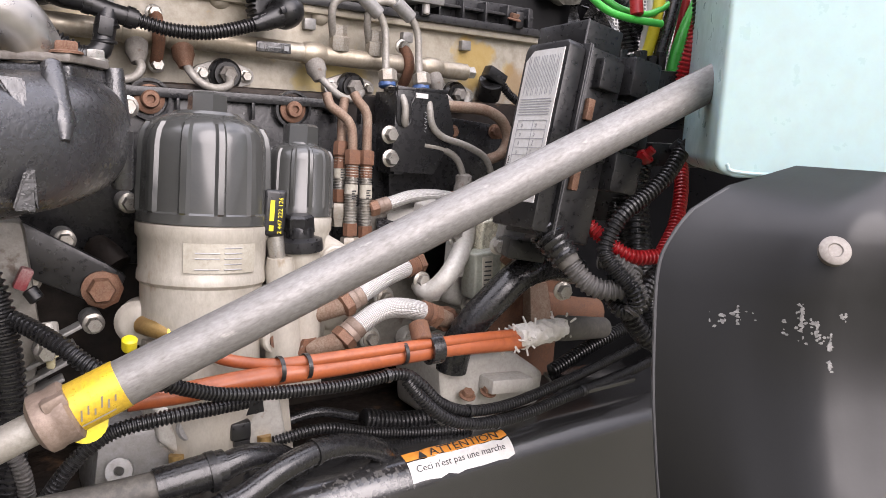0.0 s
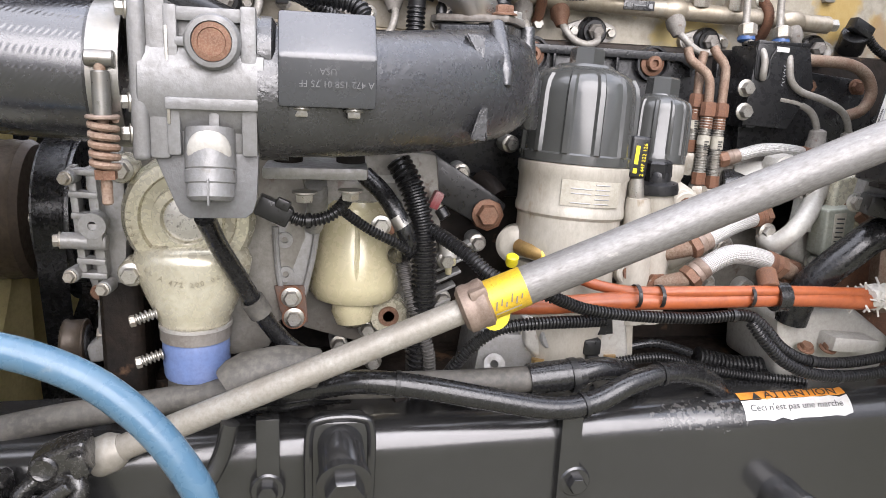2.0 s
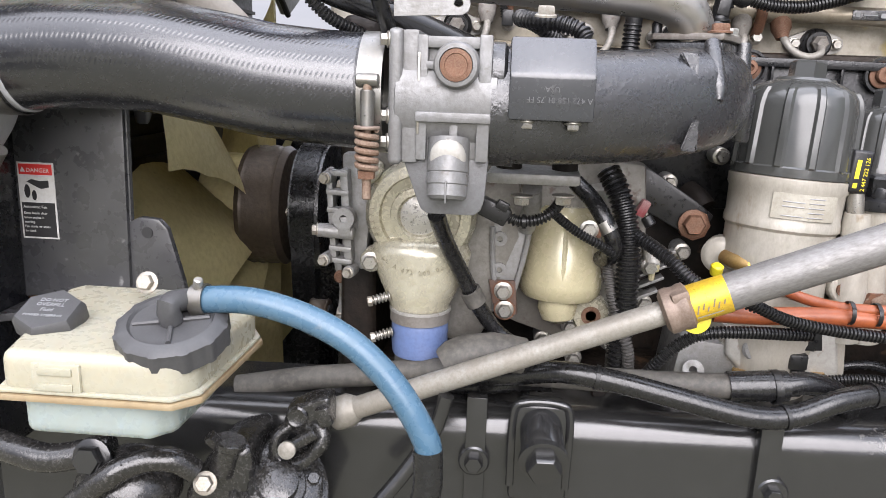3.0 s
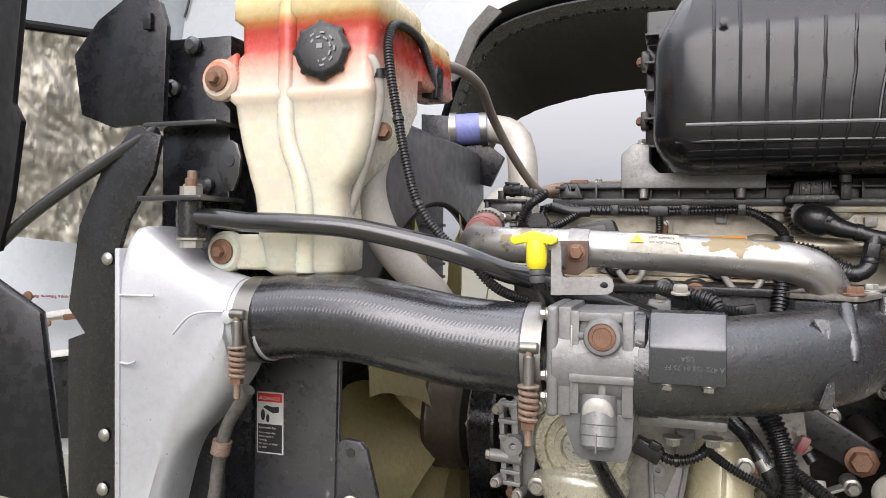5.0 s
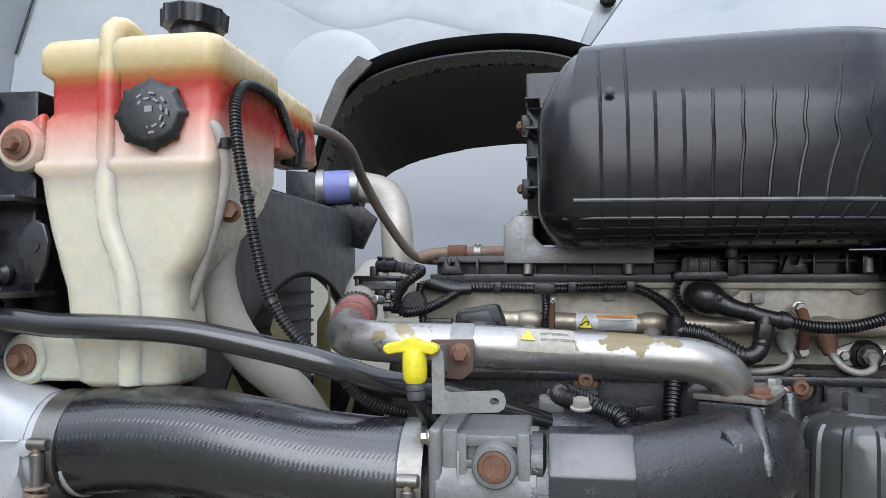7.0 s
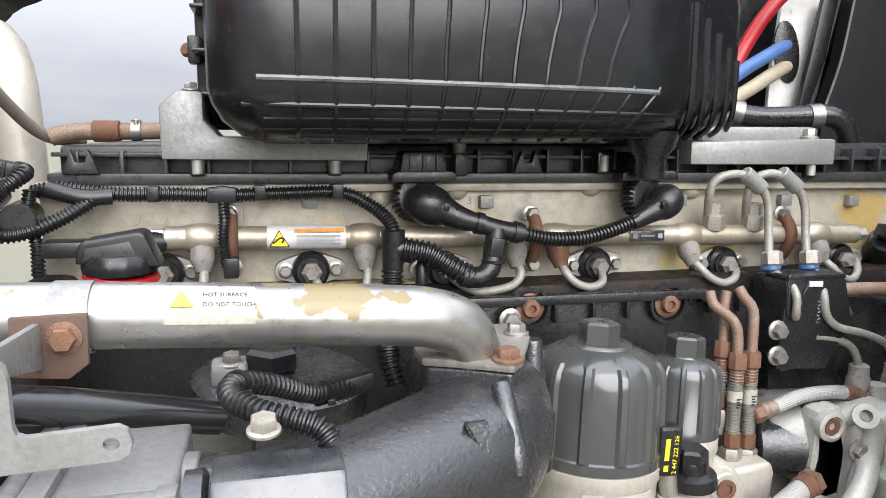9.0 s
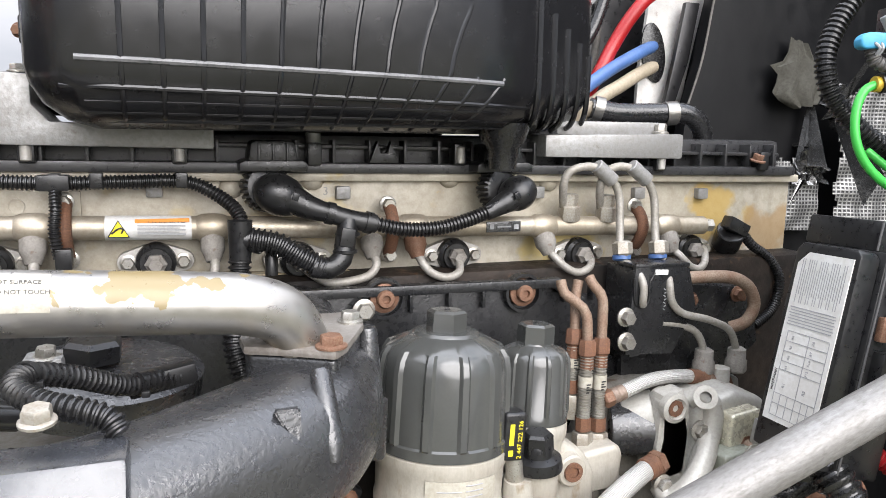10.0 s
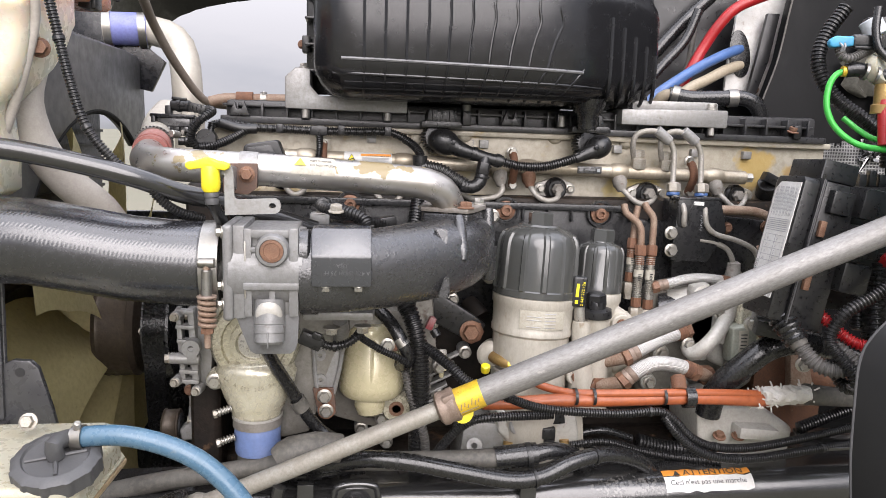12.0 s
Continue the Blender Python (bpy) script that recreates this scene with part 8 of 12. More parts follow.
part("plug", box((0.237, 0.74, -0.353), (0.017, 0.016, 0.016), (0, 0, 0), 0.003), M_PLASTIC, vb)
part("round_cap", lathe((0.189, 0.75, -0.324), (0, -1, 0), [(0.0175, -0.002), (0.0175, 0.004), (0.015, 0.006), (0.006, 0.006), (0.005, 0.004)], 28), M_CAST, vb)
for q in ((0.172, 0.75, -0.358), (0.267, 0.75, -0.356)):
    part("drain_screw", lathe(q, (0, -0.1, -1), [(0.008, -0.004), (0.008, 0.008), (0.005, 0.010)], 12), M_BRASS, vb, "brass drain screw")

boss = thing("filter_head", "pale cast filter head with ports and rusty plugs", "filter head", (0.33, 0.80, -0.2))
part("body", rough_up(xz([(0.272, -0.170), (0.345, -0.165), (0.385, -0.150), (0.390, -0.26), (0.36, -0.31), (0.30, -0.33), (0.275, -0.28)], 0.80, 0.88, 0.012, seg=3), 0.0015, 50), M_FILTER, boss)
part("hose_block", rough_up(xz([(0.396, -0.162), (0.446, -0.158), (0.452, -0.172), (0.449, -0.200), (0.438, -0.212), (0.400, -0.214)], 0.812, 0.872, 0.007, seg=3), 0.001, 60), M_FILTER, boss)
part("neck_web", rough_up(xz([(0.352, -0.130), (0.388, -0.150), (0.404, -0.176), (0.404, -0.235), (0.366, -0.26), (0.340, -0.235), (0.338, -0.160)], 0.795, 0.85, 0.010, seg=3), 0.0012, 50), M_FILTER, boss)
part("post", lathe((0.289, 0.762, -0.152), (0.05, 0.03, -1), [(0.014, 0), (0.016, 0.01), (0.016, 0.06), (0.02, 0.08), (0.02, 0.16)], 26), M_FILTER, boss)
part("post", lathe((0.316, 0.772, -0.145), (0.05, 0.03, -1), [(0.0215, 0), (0.0225, 0.004), (0.0225, 0.03), (0.02, 0.034), (0.0215, 0.05), (0.021, 0.17)], 30), M_FILTER, boss)
cap = part("drain_cap", lathe((0.315, 0.770, -0.118), (0.05, 0.03, -1), [(0.0135, 0), (0.0155, 0.004), (0.0160, 0.014), (0.0250, 0.017), (0.0262, 0.024), (0.0262, 0.029)], 36), M_PLASTIC, boss, "black plastic drain cap")
part("hex", lathe((0.3145, 0.770, -0.107), (0.05, 0.03, -1), [(0.0135, 0), (0.0165, 0.003), (0.0170, 0.020)], 6), M_PLASTIC, cap)
for p, r in (((0.367, 0.783, -0.166), 0.012), ((0.285, 0.755, -0.218), 0.012), ((0.285, 0.755, -0.245), 0.011)):
    part("port", lathe(V(p) + V((0, 0.016, 0)), (0, -1, 0), [(r + 0.007, 0), (r + 0.006, 0.014), (r + 0.004, 0.016)], 24), M_FILTER, boss)
    part("port_plug", lathe(V(p), (0, -1, 0), [(r - 0.001, 0), (r - 0.001, 0.003), (r * 0.5, 0.003), (r * 0.5, 0.001)], 20), M_RUST, boss, "rusty socket plug")

# ---- vertical fuel hoses with heat-shrink ----
for pts, wrap in (
    ([(0.39, 0.868, 0.031), (0.392, 0.862, 0.017), (0.406, 0.855, 0.005), (0.416, 0.85, -0.009), (0.416, 0.845, -0.051), (0.413, 0.842, -0.105), (0.412, 0.84, -0.152)], 0.55),
    ([(0.428, 0.868, 0.033), (0.431, 0.862, 0.024), (0.441, 0.857, 0.008), (0.44, 0.853, -0.028), (0.437, 0.848, -0.082), (0.436, 0.845, -0.157)], 0.5),
    ([(0.421, 0.88, 0.027), (0.415, 0.875, 0.006), (0.41, 0.865, -0.022), (0.406, 0.86, -0.062), (0.405, 0.858, -0.11)], 0.5),
):
    g = thing("fuel_return_hose", "rust-streaked fuel return hose with printed heat-shrink sleeve", "fuel hose", pts[-1], "fuel return hoses")
    path = smooth_path(pts, 0.006)
    m = len(path)
    part("line", tube(path, 0.0062, 12, sag=False), M_RUSTLINE, g)
    a, b = path[int(m * 0.52)], path[int(m * 0.80)]
    part("sleeve", tube([path[int(m * f)] for f in (0.50, 0.58, 0.66, 0.74, 0.82, 0.88)], 0.0076, 16, 0.0034, 0.0008), M_ZINC, g, "silver convoluted sleeve")
    part("printed_band", tube(path[int(m * 0.62):int(m * 0.74)], 0.0087, 14, sag=False), M_DIRTYLABEL, g, "soiled white printed band")
    mid = path[int(m * 0.68)]
    bars([(-0.003, 0.004 - 0.0032 * k, 0.006 - 0.002 * (k % 2), 0.0016) for k in range(4)], mid + V((0, -0.0089, 0)), (1, 0, 0), (0, 0, 1), M_PRINT, g)
    dd = (path[int(m * 0.5)] - path[int(m * 0.42)]).normalized()
    part("rusty_nut", lathe(path[int(m * 0.40)], dd, [(0.009, 0), (0.0105, 0.003), (0.0105, 0.018), (0.008, 0.02), (0.0085, 0.035)], 8), M_RUST, g)
    e = path[-1]
    dd = (path[-1] - path[-4]).normalized()
    part("ferrule", lathe(e - dd * 0.022, dd, [(0.0095, 0), (0.0095, 0.016)], 8), M_RUST, g)
    part("zinc_nut", lathe(e - dd * 0.004, dd, [(0.011, 0), (0.0125, 0.002), (0.0125, 0.018), (0.011, 0.02), (0.0095, 0.03)], 6), M_ZINCNUT, g)

def braided(label, pts, r, a_end, b_end):
    g = thing("braided_hose", label, "fuel hose", pts[0], "braided hoses")
    path = smooth_path(pts, 0.004)
    m = len(path)
    part("braid", tube(path[int(m * 0.14):int(m * 0.88)], r, 18, sag=False), M_BRAID, g, "woven steel braid")
    for k, s, e in ((0, 1, a_end), (m - 1, -1, b_end)):
        d = (path[min(m - 1, max(0, k + 4 * s))] - path[k]).normalized()
        part("crimp_nut", lathe(path[k], d, [(r * 1.0, 0), (r * 1.30, 0.002), (r * 1.30, 0.012), (r * 1.10, 0.013)], 6), M_RUSTBOLT, g, "rusty hexagon nut")
        part("crimp_sleeve", lathe(path[k] + d * 0.012, d, [(r * 1.05, 0), (r * 1.16, 0.001), (r * 1.16, 0.007), (r * 1.10, 0.008), (r * 1.16, 0.009), (r * 1.14, 0.017), (r * 1.03, 0.018)], 20), M_BROWNCOLLAR if s > 0 else M_RUST, g, "crimped sleeve")
        if e:
            part("elbow", tube([path[k] + d * 0.004, (path[k] + V(e)) * 0.5, e], r * 0.95, 14), M_RUSTLINE, g, "rusty elbow")
            part("elbow_nut", lathe(e, V((0, 1, 0)), [(r * 1.35, -0.006), (r * 1.35, 0.012)], 6), M_RUST, g)
braided("steel-braided fuel hose with rusty nuts, upper", [(0.359, 0.752, -0.214), (0.384, 0.755, -0.203), (0.425, 0.77, -0.189), (0.467, 0.79, -0.183), (0.495, 0.8, -0.18)], 0.0118, (0.329, 0.77, -0.224), None)
braided("steel-braided fuel hose with rusty nuts, arched", [(0.351, 0.735, -0.251), (0.373, 0.735, -0.234), (0.407, 0.735, -0.218), (0.448, 0.74, -0.223), (0.49, 0.748, -0.239)], 0.0122, (0.322, 0.755, -0.262), (0.513, 0.76, -0.248))
braided("thin steel-braided line behind the steering shaft", [(0.441, 0.845, -0.114), (0.472, 0.845, -0.106), (0.511, 0.85, -0.098), (0.557, 0.855, -0.099), (0.605, 0.86, -0.108)], 0.0085, None, (0.637, 0.865, -0.119))
braided("short braided line at the fuel pump", [(0.598, 0.76, -0.167), (0.615, 0.755, -0.18), (0.642, 0.75, -0.186), (0.671, 0.75, -0.179)], 0.0082, (0.6, 0.78, -0.162), (0.695, 0.76, -0.173))

# ---- fuel pump and castings on the right ----
fp = thing("fuel_pump", "cast aluminium high-pressure fuel pump with type plate", "fuel pump", (0.58, 0.8, -0.25))
part("body", rough_up(xz([(0.545, -0.12), (0.60, -0.105), (0.65, -0.12), (0.66, -0.22), (0.60, -0.26), (0.54, -0.24)], 0.80, 0.90, 0.012, seg=3), 0.0015, 40), M_PALEGREY, fp)
part("cover", xz([(0.575, -0.125), (0.62, -0.12), (0.628, -0.205), (0.60, -0.215), (0.568, -0.20)], 0.775, 0.80, 0.006, seg=3), M_PALECAST, fp)
part("actuator", rough_up(xz([(0.552, -0.165), (0.597, -0.160), (0.594, -0.231), (0.580, -0.236), (0.554, -0.226)], 0.757, 0.790, 0.004, seg=3), 0.0006, 70), M_GREENCAST, fp, "pale grey-green metering actuator")
part("type_plate", xz([(0.563, -0.170), (0.580, -0.168), (0.581, -0.212), (0.565, -0.213)], 0.7555, 0.757, 0.0002), M_DIRTYLABEL, fp, "small printed type plate")
for i in range(6):
    bars([(0.003, 0, 0.011, 0.0018)], (0.5635, 0.7552, -0.177 - 0.006 * i), (1, 0, 0), (0, 0, 1), M_PRINT, fp)
part("transfer_pipe", tube([(0.563, 0.8, -0.153), (0.538, 0.775, -0.172), (0.51, 0.765, -0.197), (0.492, 0.775, -0.214), (0.489, 0.79, -0.205)], 0.0125, 18), M_PALEGREY, fp)
part("port", lathe((0.526, 0.825, -0.124), (0, -1, 0.2), [(0.022, -0.02), (0.02, 0.0), (0.017, 0.004)], 22), M_PALEGREY, fp)
part("port_plug", lathe((0.523, 0.82, -0.122), (0, -1, 0.2), [(0.010, 0), (0.010, 0.005), (0.005, 0.005), (0.005, 0.003)], 16), M_RUST, fp)
part("arch_pipe", tube([(0.544, 0.85, -0.134), (0.566, 0.84, -0.125), (0.586, 0.83, -0.137), (0.59, 0.82, -0.164), (0.564, 0.81, -0.195)], 0.015, 16), M_PALEGREY, fp)
part("bore", cyl((0.466, 0.87, -0.162), (0.516, 0.85, -0.16), 0.034, n=30), M_ENGINEBLACK, fp)
part("barrel", cyl((0.49, 0.87, -0.153), (0.52, 0.85, -0.145), 0.032, n=30), M_PALEGREY, fp)
for p in ((0.488, 0.785, -0.2), (0.578, 0.79, -0.258), (0.548, 0.8, -0.148), (0.574, 0.8, -0.243)):
    bolt(fp, p, (0, -1, 0), M_ZINC, 0.009, 0.010)
part("rear_casting", rough_up(xz([(0.452, -0.115), (0.50, -0.105), (0.665, -0.115), (0.68, -0.21), (0.66, -0.30), (0.60, -0.335), (0.44, -0.33), (0.415, -0.26), (0.43, -0.17)], 0.865, 0.91, 0.010, seg=3), 0.003, 26), M_DARKCAST, fp, "grimy rear casting")
for q in ((0.47, 0.863, -0.235), (0.45, 0.863, -0.29), (0.515, 0.863, -0.30), (0.60, 0.863, -0.285), (0.645, 0.863, -0.235)):
    part("casting_boss", lathe((q[0], 0.868, q[2]), (0, -1, 0), [(0.017, 0), (0.015, 0.018), (0.013, 0.020)], 20), M_PALEGREY, fp)
    bolt(fp, (q[0], 0.848, q[2]), (0, -1, 0), M_ZINCNUT, 0.0085, 0.010)
part("hose_flange", xz([(0.505, -0.105), (0.535, -0.100), (0.55, -0.16), (0.54, -0.24), (0.515, -0.24), (0.50, -0.17)], 0.815, 0.84, 0.005), M_PALEGREY, fp)
part("side_nut", lathe((0.641, 0.84, -0.17), (1, -0.1, 0), [(0.013, 0), (0.013, 0.016), (0.010, 0.018)], 6), M_ZINCNUT, fp)
part("stem_nut", lathe((0.631, 0.85, -0.131), (0, 0, -1), [(0.012, 0), (0.014, 0.003), (0.014, 0.020), (0.011, 0.022)], 6), M_ZINCNUT, fp)
part("rear_shell", rough_up(cyl((0.517, 0.9, -0.176), (0.612, 0.9, -0.203), 0.05, n=30), 0.002, 30), M_PALEGREY, fp)
part("valve_stem", lathe((0.627, 0.86, -0.096), (0, 0, -1), [(0.012, 0), (0.012, 0.02), (0.015, 0.022), (0.015, 0.05), (0.012, 0.052), (0.012, 0.09)], 16), M_PALEGREY, fp)
part("rusty_port", lathe((0.602, 0.82, -0.147), (0.2, -1, 0), [(0.022, 0), (0.02, 0.018), (0.014, 0.02)], 20), M_RUST, fp)
lp = thing("lift_pump", "dusty grey cast pump body above the frame rail", "pump", (0.55, 0.8, -0.36))
part("body", rough_up(xz([(0.49, -0.30), (0.60, -0.29), (0.665, -0.335), (0.66, -0.38), (0.50, -0.39)], 0.735, 0.86, 0.010, seg=3), 0.002, 40), M_PALEGREY, lp)
part("bracket", rough_up(box((0.586, 0.73, -0.333), (0.07, 0.05, 0.02), (0, 5, 0), 0.005), 0.001, 50), M_PALEGREY, lp)
for p in ((0.556, 0.72, -0.341), (0.523, 0.72, -0.34)):
    bolt(lp, p, (0, -0.4, 1), M_RUSTBOLT, 0.008, 0.008)
rusty = thing("exhaust_stub", "rusty brown pipe and bracket deep in the engine bay", "pipe", (0.7, 0.85, -0.3))
part("pipe", tube([(0.747, 0.85, -0.273), (0.786, 0.84, -0.284), (0.852, 0.83, -0.293)], 0.024, 18), M_RUST, rusty)
part("bracket", rough_up(xz([(0.66, -0.24), (0.80, -0.22), (0.80, -0.40), (0.66, -0.40)], 0.86, 0.9, 0.008), 0.003, 30), M_RUST, rusty)
part("ochre_bracket", rough_up(xz([((0.703, 0.82, -0.268)[0], -0.23), ((0.737, 0.82, -0.27)[0], -0.23), ((0.764, 0.82, -0.365)[0], -0.33), ((0.712, 0.82, -0.365)[0], -0.33)], 0.82, 0.84, 0.004), 0.002, 40), M_RUSTLINE, rusty)
slab = thing("block_heater", "grey cast plate low on the engine", "engine cover", (0.12, 0.8, -0.36))
part("plate", rough_up(xz([(0.10, -0.32), (0.20, -0.33), (0.20, -0.41), (0.09, -0.41)], 0.76, 0.86, 0.006), 0.002, 40), M_CAST, slab)
part("lug", ring((0.118, 0.755, -0.361), (0.115, 0.745, -0.357), 0.005, 0.008, 18), M_CAST, slab)

pf = thing("port_flange", "weathered pale cast flange with rusty ports", "flange", (0.529, 0.82, -0.15))
part("plate", xz([(q[0], q[2]) for q in ((0.503, 0.815, -0.113), (0.516, 0.815, -0.103), (0.536, 0.815, -0.108), (0.552, 0.815, -0.119), (0.548, 0.815, -0.15), (0.558, 0.815, -0.181), (0.548, 0.815, -0.21), (0.515, 0.815, -0.217), (0.497, 0.815, -0.196), (0.505, 0.815, -0.16))], 0.815, 0.835, 0.005, seg=3), M_PALEGREY, pf)
for p in ((0.518, 0.812, -0.12),):
    part("port_rim", lathe(p, (0, -1, 0), [(0.018, -0.004), (0.018, 0.006), (0.013, 0.008), (0.011, 0.004)], 24), M_PALEGREY, pf)
    part("rusty_plug", lathe(p, (0, -1, 0), [(0.0105, 0), (0.0105, 0.006), (0.005, 0.006), (0.004, 0.003), (0.0, 0.003)], 8), M_RUST, pf)
part("loop_pipe", tube([(0.547, 0.82, -0.116), (0.558, 0.81, -0.108), (0.565, 0.8, -0.12), (0.562, 0.795, -0.151), (0.546, 0.79, -0.177), (0.542, 0.79, -0.198)], 0.0125, 18), M_PALEGREY, pf)
bolt(pf, (0.55, 0.8, -0.149), (0, -1, 0.1), M_ZINC, 0.010, 0.010)
part("ear", ring((0.554, 0.8, -0.107), (0.546, 0.79, -0.103), 0.007, 0.007, 20), M_PALEGREY, pf)

# ---- orange sleeve with frayed tape ----
orange = thing("orange_cable_sleeve", "orange silicone heat sleeve tied to black conduits", "cable sleeve", (0.4, 0.685, -0.26))
part("sleeve", tube([(0.117, 0.7, -0.267), (0.166, 0.695, -0.266), (0.232, 0.69, -0.261), (0.314, 0.685, -0.26), (0.462, 0.685, -0.259), (0.57, 0.69, -0.267), (0.583, 0.695, -0.266)], 0.0105, 18), M_ORANGE, orange)
part("second_sleeve", tube([(0.180, 0.752, -0.228), (0.204, 0.722, -0.242), (0.233, 0.705, -0.249), (0.265, 0.69, -0.25), (0.336, 0.681, -0.248), (0.454, 0.681, -0.249), (0.568, 0.69, -0.256)], 0.0065, 14), M_ORANGE, orange)
for p in ((0.26, 0.684, -0.253), (0.289, 0.684, -0.254), (0.403, 0.682, -0.255)):
    tie(orange, p, (1, 0, 0), 0.0125, M_PLASTIC)
part("p_clip", ring((0.437, 0.684, -0.257), (0.453, 0.684, -0.257), 0.0135, 0.004, 24), M_RUBBER, orange, "black rubber-lined P-clip")
part("clip_bolt", cyl((0.43, 0.684, -0.246), (0.433, 0.7, -0.229), 0.012, n=10), M_RUST, orange)
tp = rough_up(tube([(0.574, 0.694, -0.263), (0.603, 0.697, -0.263), (0.64, 0.7, -0.262), (0.662, 0.702, -0.262)], 0.0150, 26, step=0.003), 0.0045, 130)
part("frayed_tape", tp, M_TAPE, orange, "frayed dirty white tape")
for i in range(46):
    a, f = random.random() * math.tau, random.random()
    p = V((0.564, 0.693, -0.264)).lerp(V((0.603, 0.697, -0.263)), f if i < 30 else 2.4)
    d = V((random.uniform(-1.2, 0.6), math.cos(a), math.sin(a))).normalized()
    part("tape_shred", tube([p, p + d * 0.014, p + d * 0.022 + V((random.uniform(-.006, .006), 0, random.uniform(-.004, .004)))], 0.0014, 5), M_TAPE, orange)
part("grey_boot", tube([(0.657, 0.702, -0.262), (0.707, 0.71, -0.27), (0.756, 0.72, -0.278)], 0.0175, 20, r_end=0.015), M_DUSTYRUBBER, orange, "dusty grey rubber boot")

# ---- conduits and pipes along the frame ----
run_hose("frame_conduit", "black corrugated conduit tied under the orange sleeve", "wiring conduit", [(0.142, 0.655, -0.239), (0.165, 0.66, -0.251), (0.199, 0.665, -0.263), (0.26, 0.668, -0.272), (0.331, 0.668, -0.276), (0.392, 0.668, -0.274), (0.417, 0.665, -0.288), (0.443, 0.66, -0.314), (0.483, 0.66, -0.331), (0.549, 0.665, -0.336), (0.643, 0.675, -0.327), (0.749, 0.69, -0.314), (0.837, 0.71, -0.306)], 0.0062, M_CONDUIT, 12, 0.0042, 0.0009, ties=(0.33, 0.5))
run_hose("frame_conduit", "black corrugated conduit looping over the frame rail", "wiring conduit", [(0.399, 0.665, -0.281), (0.414, 0.655, -0.302), (0.443, 0.652, -0.328), (0.487, 0.652, -0.345), (0.555, 0.658, -0.351), (0.649, 0.668, -0.344), (0.754, 0.68, -0.337), (0.855, 0.7, -0.331)], 0.0066, M_CONDUIT, 12, 0.0042, 0.0009, ties=(0.3, 0.62))
run_hose("frame_conduit", "black corrugated conduit looping over the frame rail", "wiring conduit", [(0.663, 0.72, -0.329), (0.723, 0.72, -0.307), (0.776, 0.72, -0.291), (0.831, 0.73, -0.284)], 0.0090, M_CONDUIT, 12, 0.005, 0.0011)
run_hose("low_conduit", "black corrugated conduit dipping toward the frame rail", "wiring conduit", [(0.228, 0.69, -0.284), (0.193, 0.685, -0.283), (0.147, 0.68, -0.282), (0.105, 0.68, -0.286), (0.08, 0.685, -0.301), (0.06, 0.69, -0.324), (0.044, 0.7, -0.352)], 0.0066, M_CONDUIT, 12, 0.0042, 0.0009)
run_hose("upper_conduit", "black corrugated conduit passing behind the steering shaft", "wiring conduit", [(0.016, 0.76, -0.184), (0.041, 0.74, -0.196), (0.066, 0.715, -0.211), (0.091, 0.695, -0.231), (0.123, 0.68, -0.238), (0.153, 0.66, -0.245)], 0.0078, M_CONDUIT, 14, 0.0045, 0.001)
run_hose("flat_conduit", "thin black conduit lying behind the frame rail", "wiring conduit", [(0.277, 0.75, -0.362), (0.337, 0.745, -0.356), (0.401, 0.74, -0.372), (0.466, 0.73, -0.381), (0.525, 0.71, -0.381)], 0.0060, M_CONDUIT, 12, 0.004, 0.0009)
run_hose("flat_conduit", "black conduit lying behind the frame rail", "wiring conduit", [(0.406, 0.78, -0.371), (0.458, 0.775, -0.383), (0.526, 0.765, -0.385)], 0.013, M_CONDUIT, 14, 0.006, 0.0013)
dark_wire = run_hose("black_wires", "loose black wires under the filter housing", "cable", [(0.258, 0.78, -0.371), (0.295, 0.775, -0.354), (0.343, 0.775, -0.348), (0.394, 0.775, -0.363)], 0.006, M_RUBBER, 10)
gp = thing("coolant_pipe", "dusty grey coolant pipe with black rubber coupling along the frame", "pipe", (0.0, 0.67, -0.36))
part("pipe", tube([(-0.452, 0.7, -0.398), (-0.366, 0.7, -0.381), (-0.276, 0.695, -0.367), (-0.178, 0.69, -0.353), (-0.052, 0.685, -0.351), (0.048, 0.68, -0.35), (0.145, 0.675, -0.346)], 0.0145, 22), M_DUSTYRUBBER, gp)
part("coupling", tube([(0.135, 0.675, -0.347), (0.179, 0.675, -0.343), (0.2, 0.676, -0.342)], 0.0178, 22), M_RUBBER, gp)
part("clamp", ring((0.184, 0.675, -0.344), (0.192, 0.675, -0.343), 0.0180, 0.002, 24), M_PLASTIC, gp)
part("tail", tube([(0.196, 0.676, -0.343), (0.225, 0.68, -0.339), (0.263, 0.69, -0.352), (0.291, 0.71, -0.382)], 0.0135, 20), M_RUBBER, gp)
part("heat_wrap", rough_up(tube([(-0.187, 0.665, -0.335), (-0.17, 0.665, -0.323), (-0.136, 0.67, -0.319), (-0.101, 0.675, -0.325)], 0.022, 22), 0.003, 50), M_DUSTYRUBBER, gp, "grey foil heat wrap")
run_hose("brake_hose", "smooth black rubber hose draped over the frame rail", "hose", [(-0.196, 0.7, -0.366), (-0.136, 0.685, -0.356), (-0.095, 0.67, -0.344), (-0.055, 0.655, -0.333), (0.004, 0.648, -0.338), (0.078, 0.642, -0.352), (0.152, 0.64, -0.366), (0.203, 0.645, -0.364), (0.253, 0.655, -0.347), (0.31, 0.67, -0.343), (0.368, 0.69, -0.363), (0.412, 0.71, -0.399)], 0.0128, M_RUBBER, 18, ties=(0.3, 0.62, 0.78))
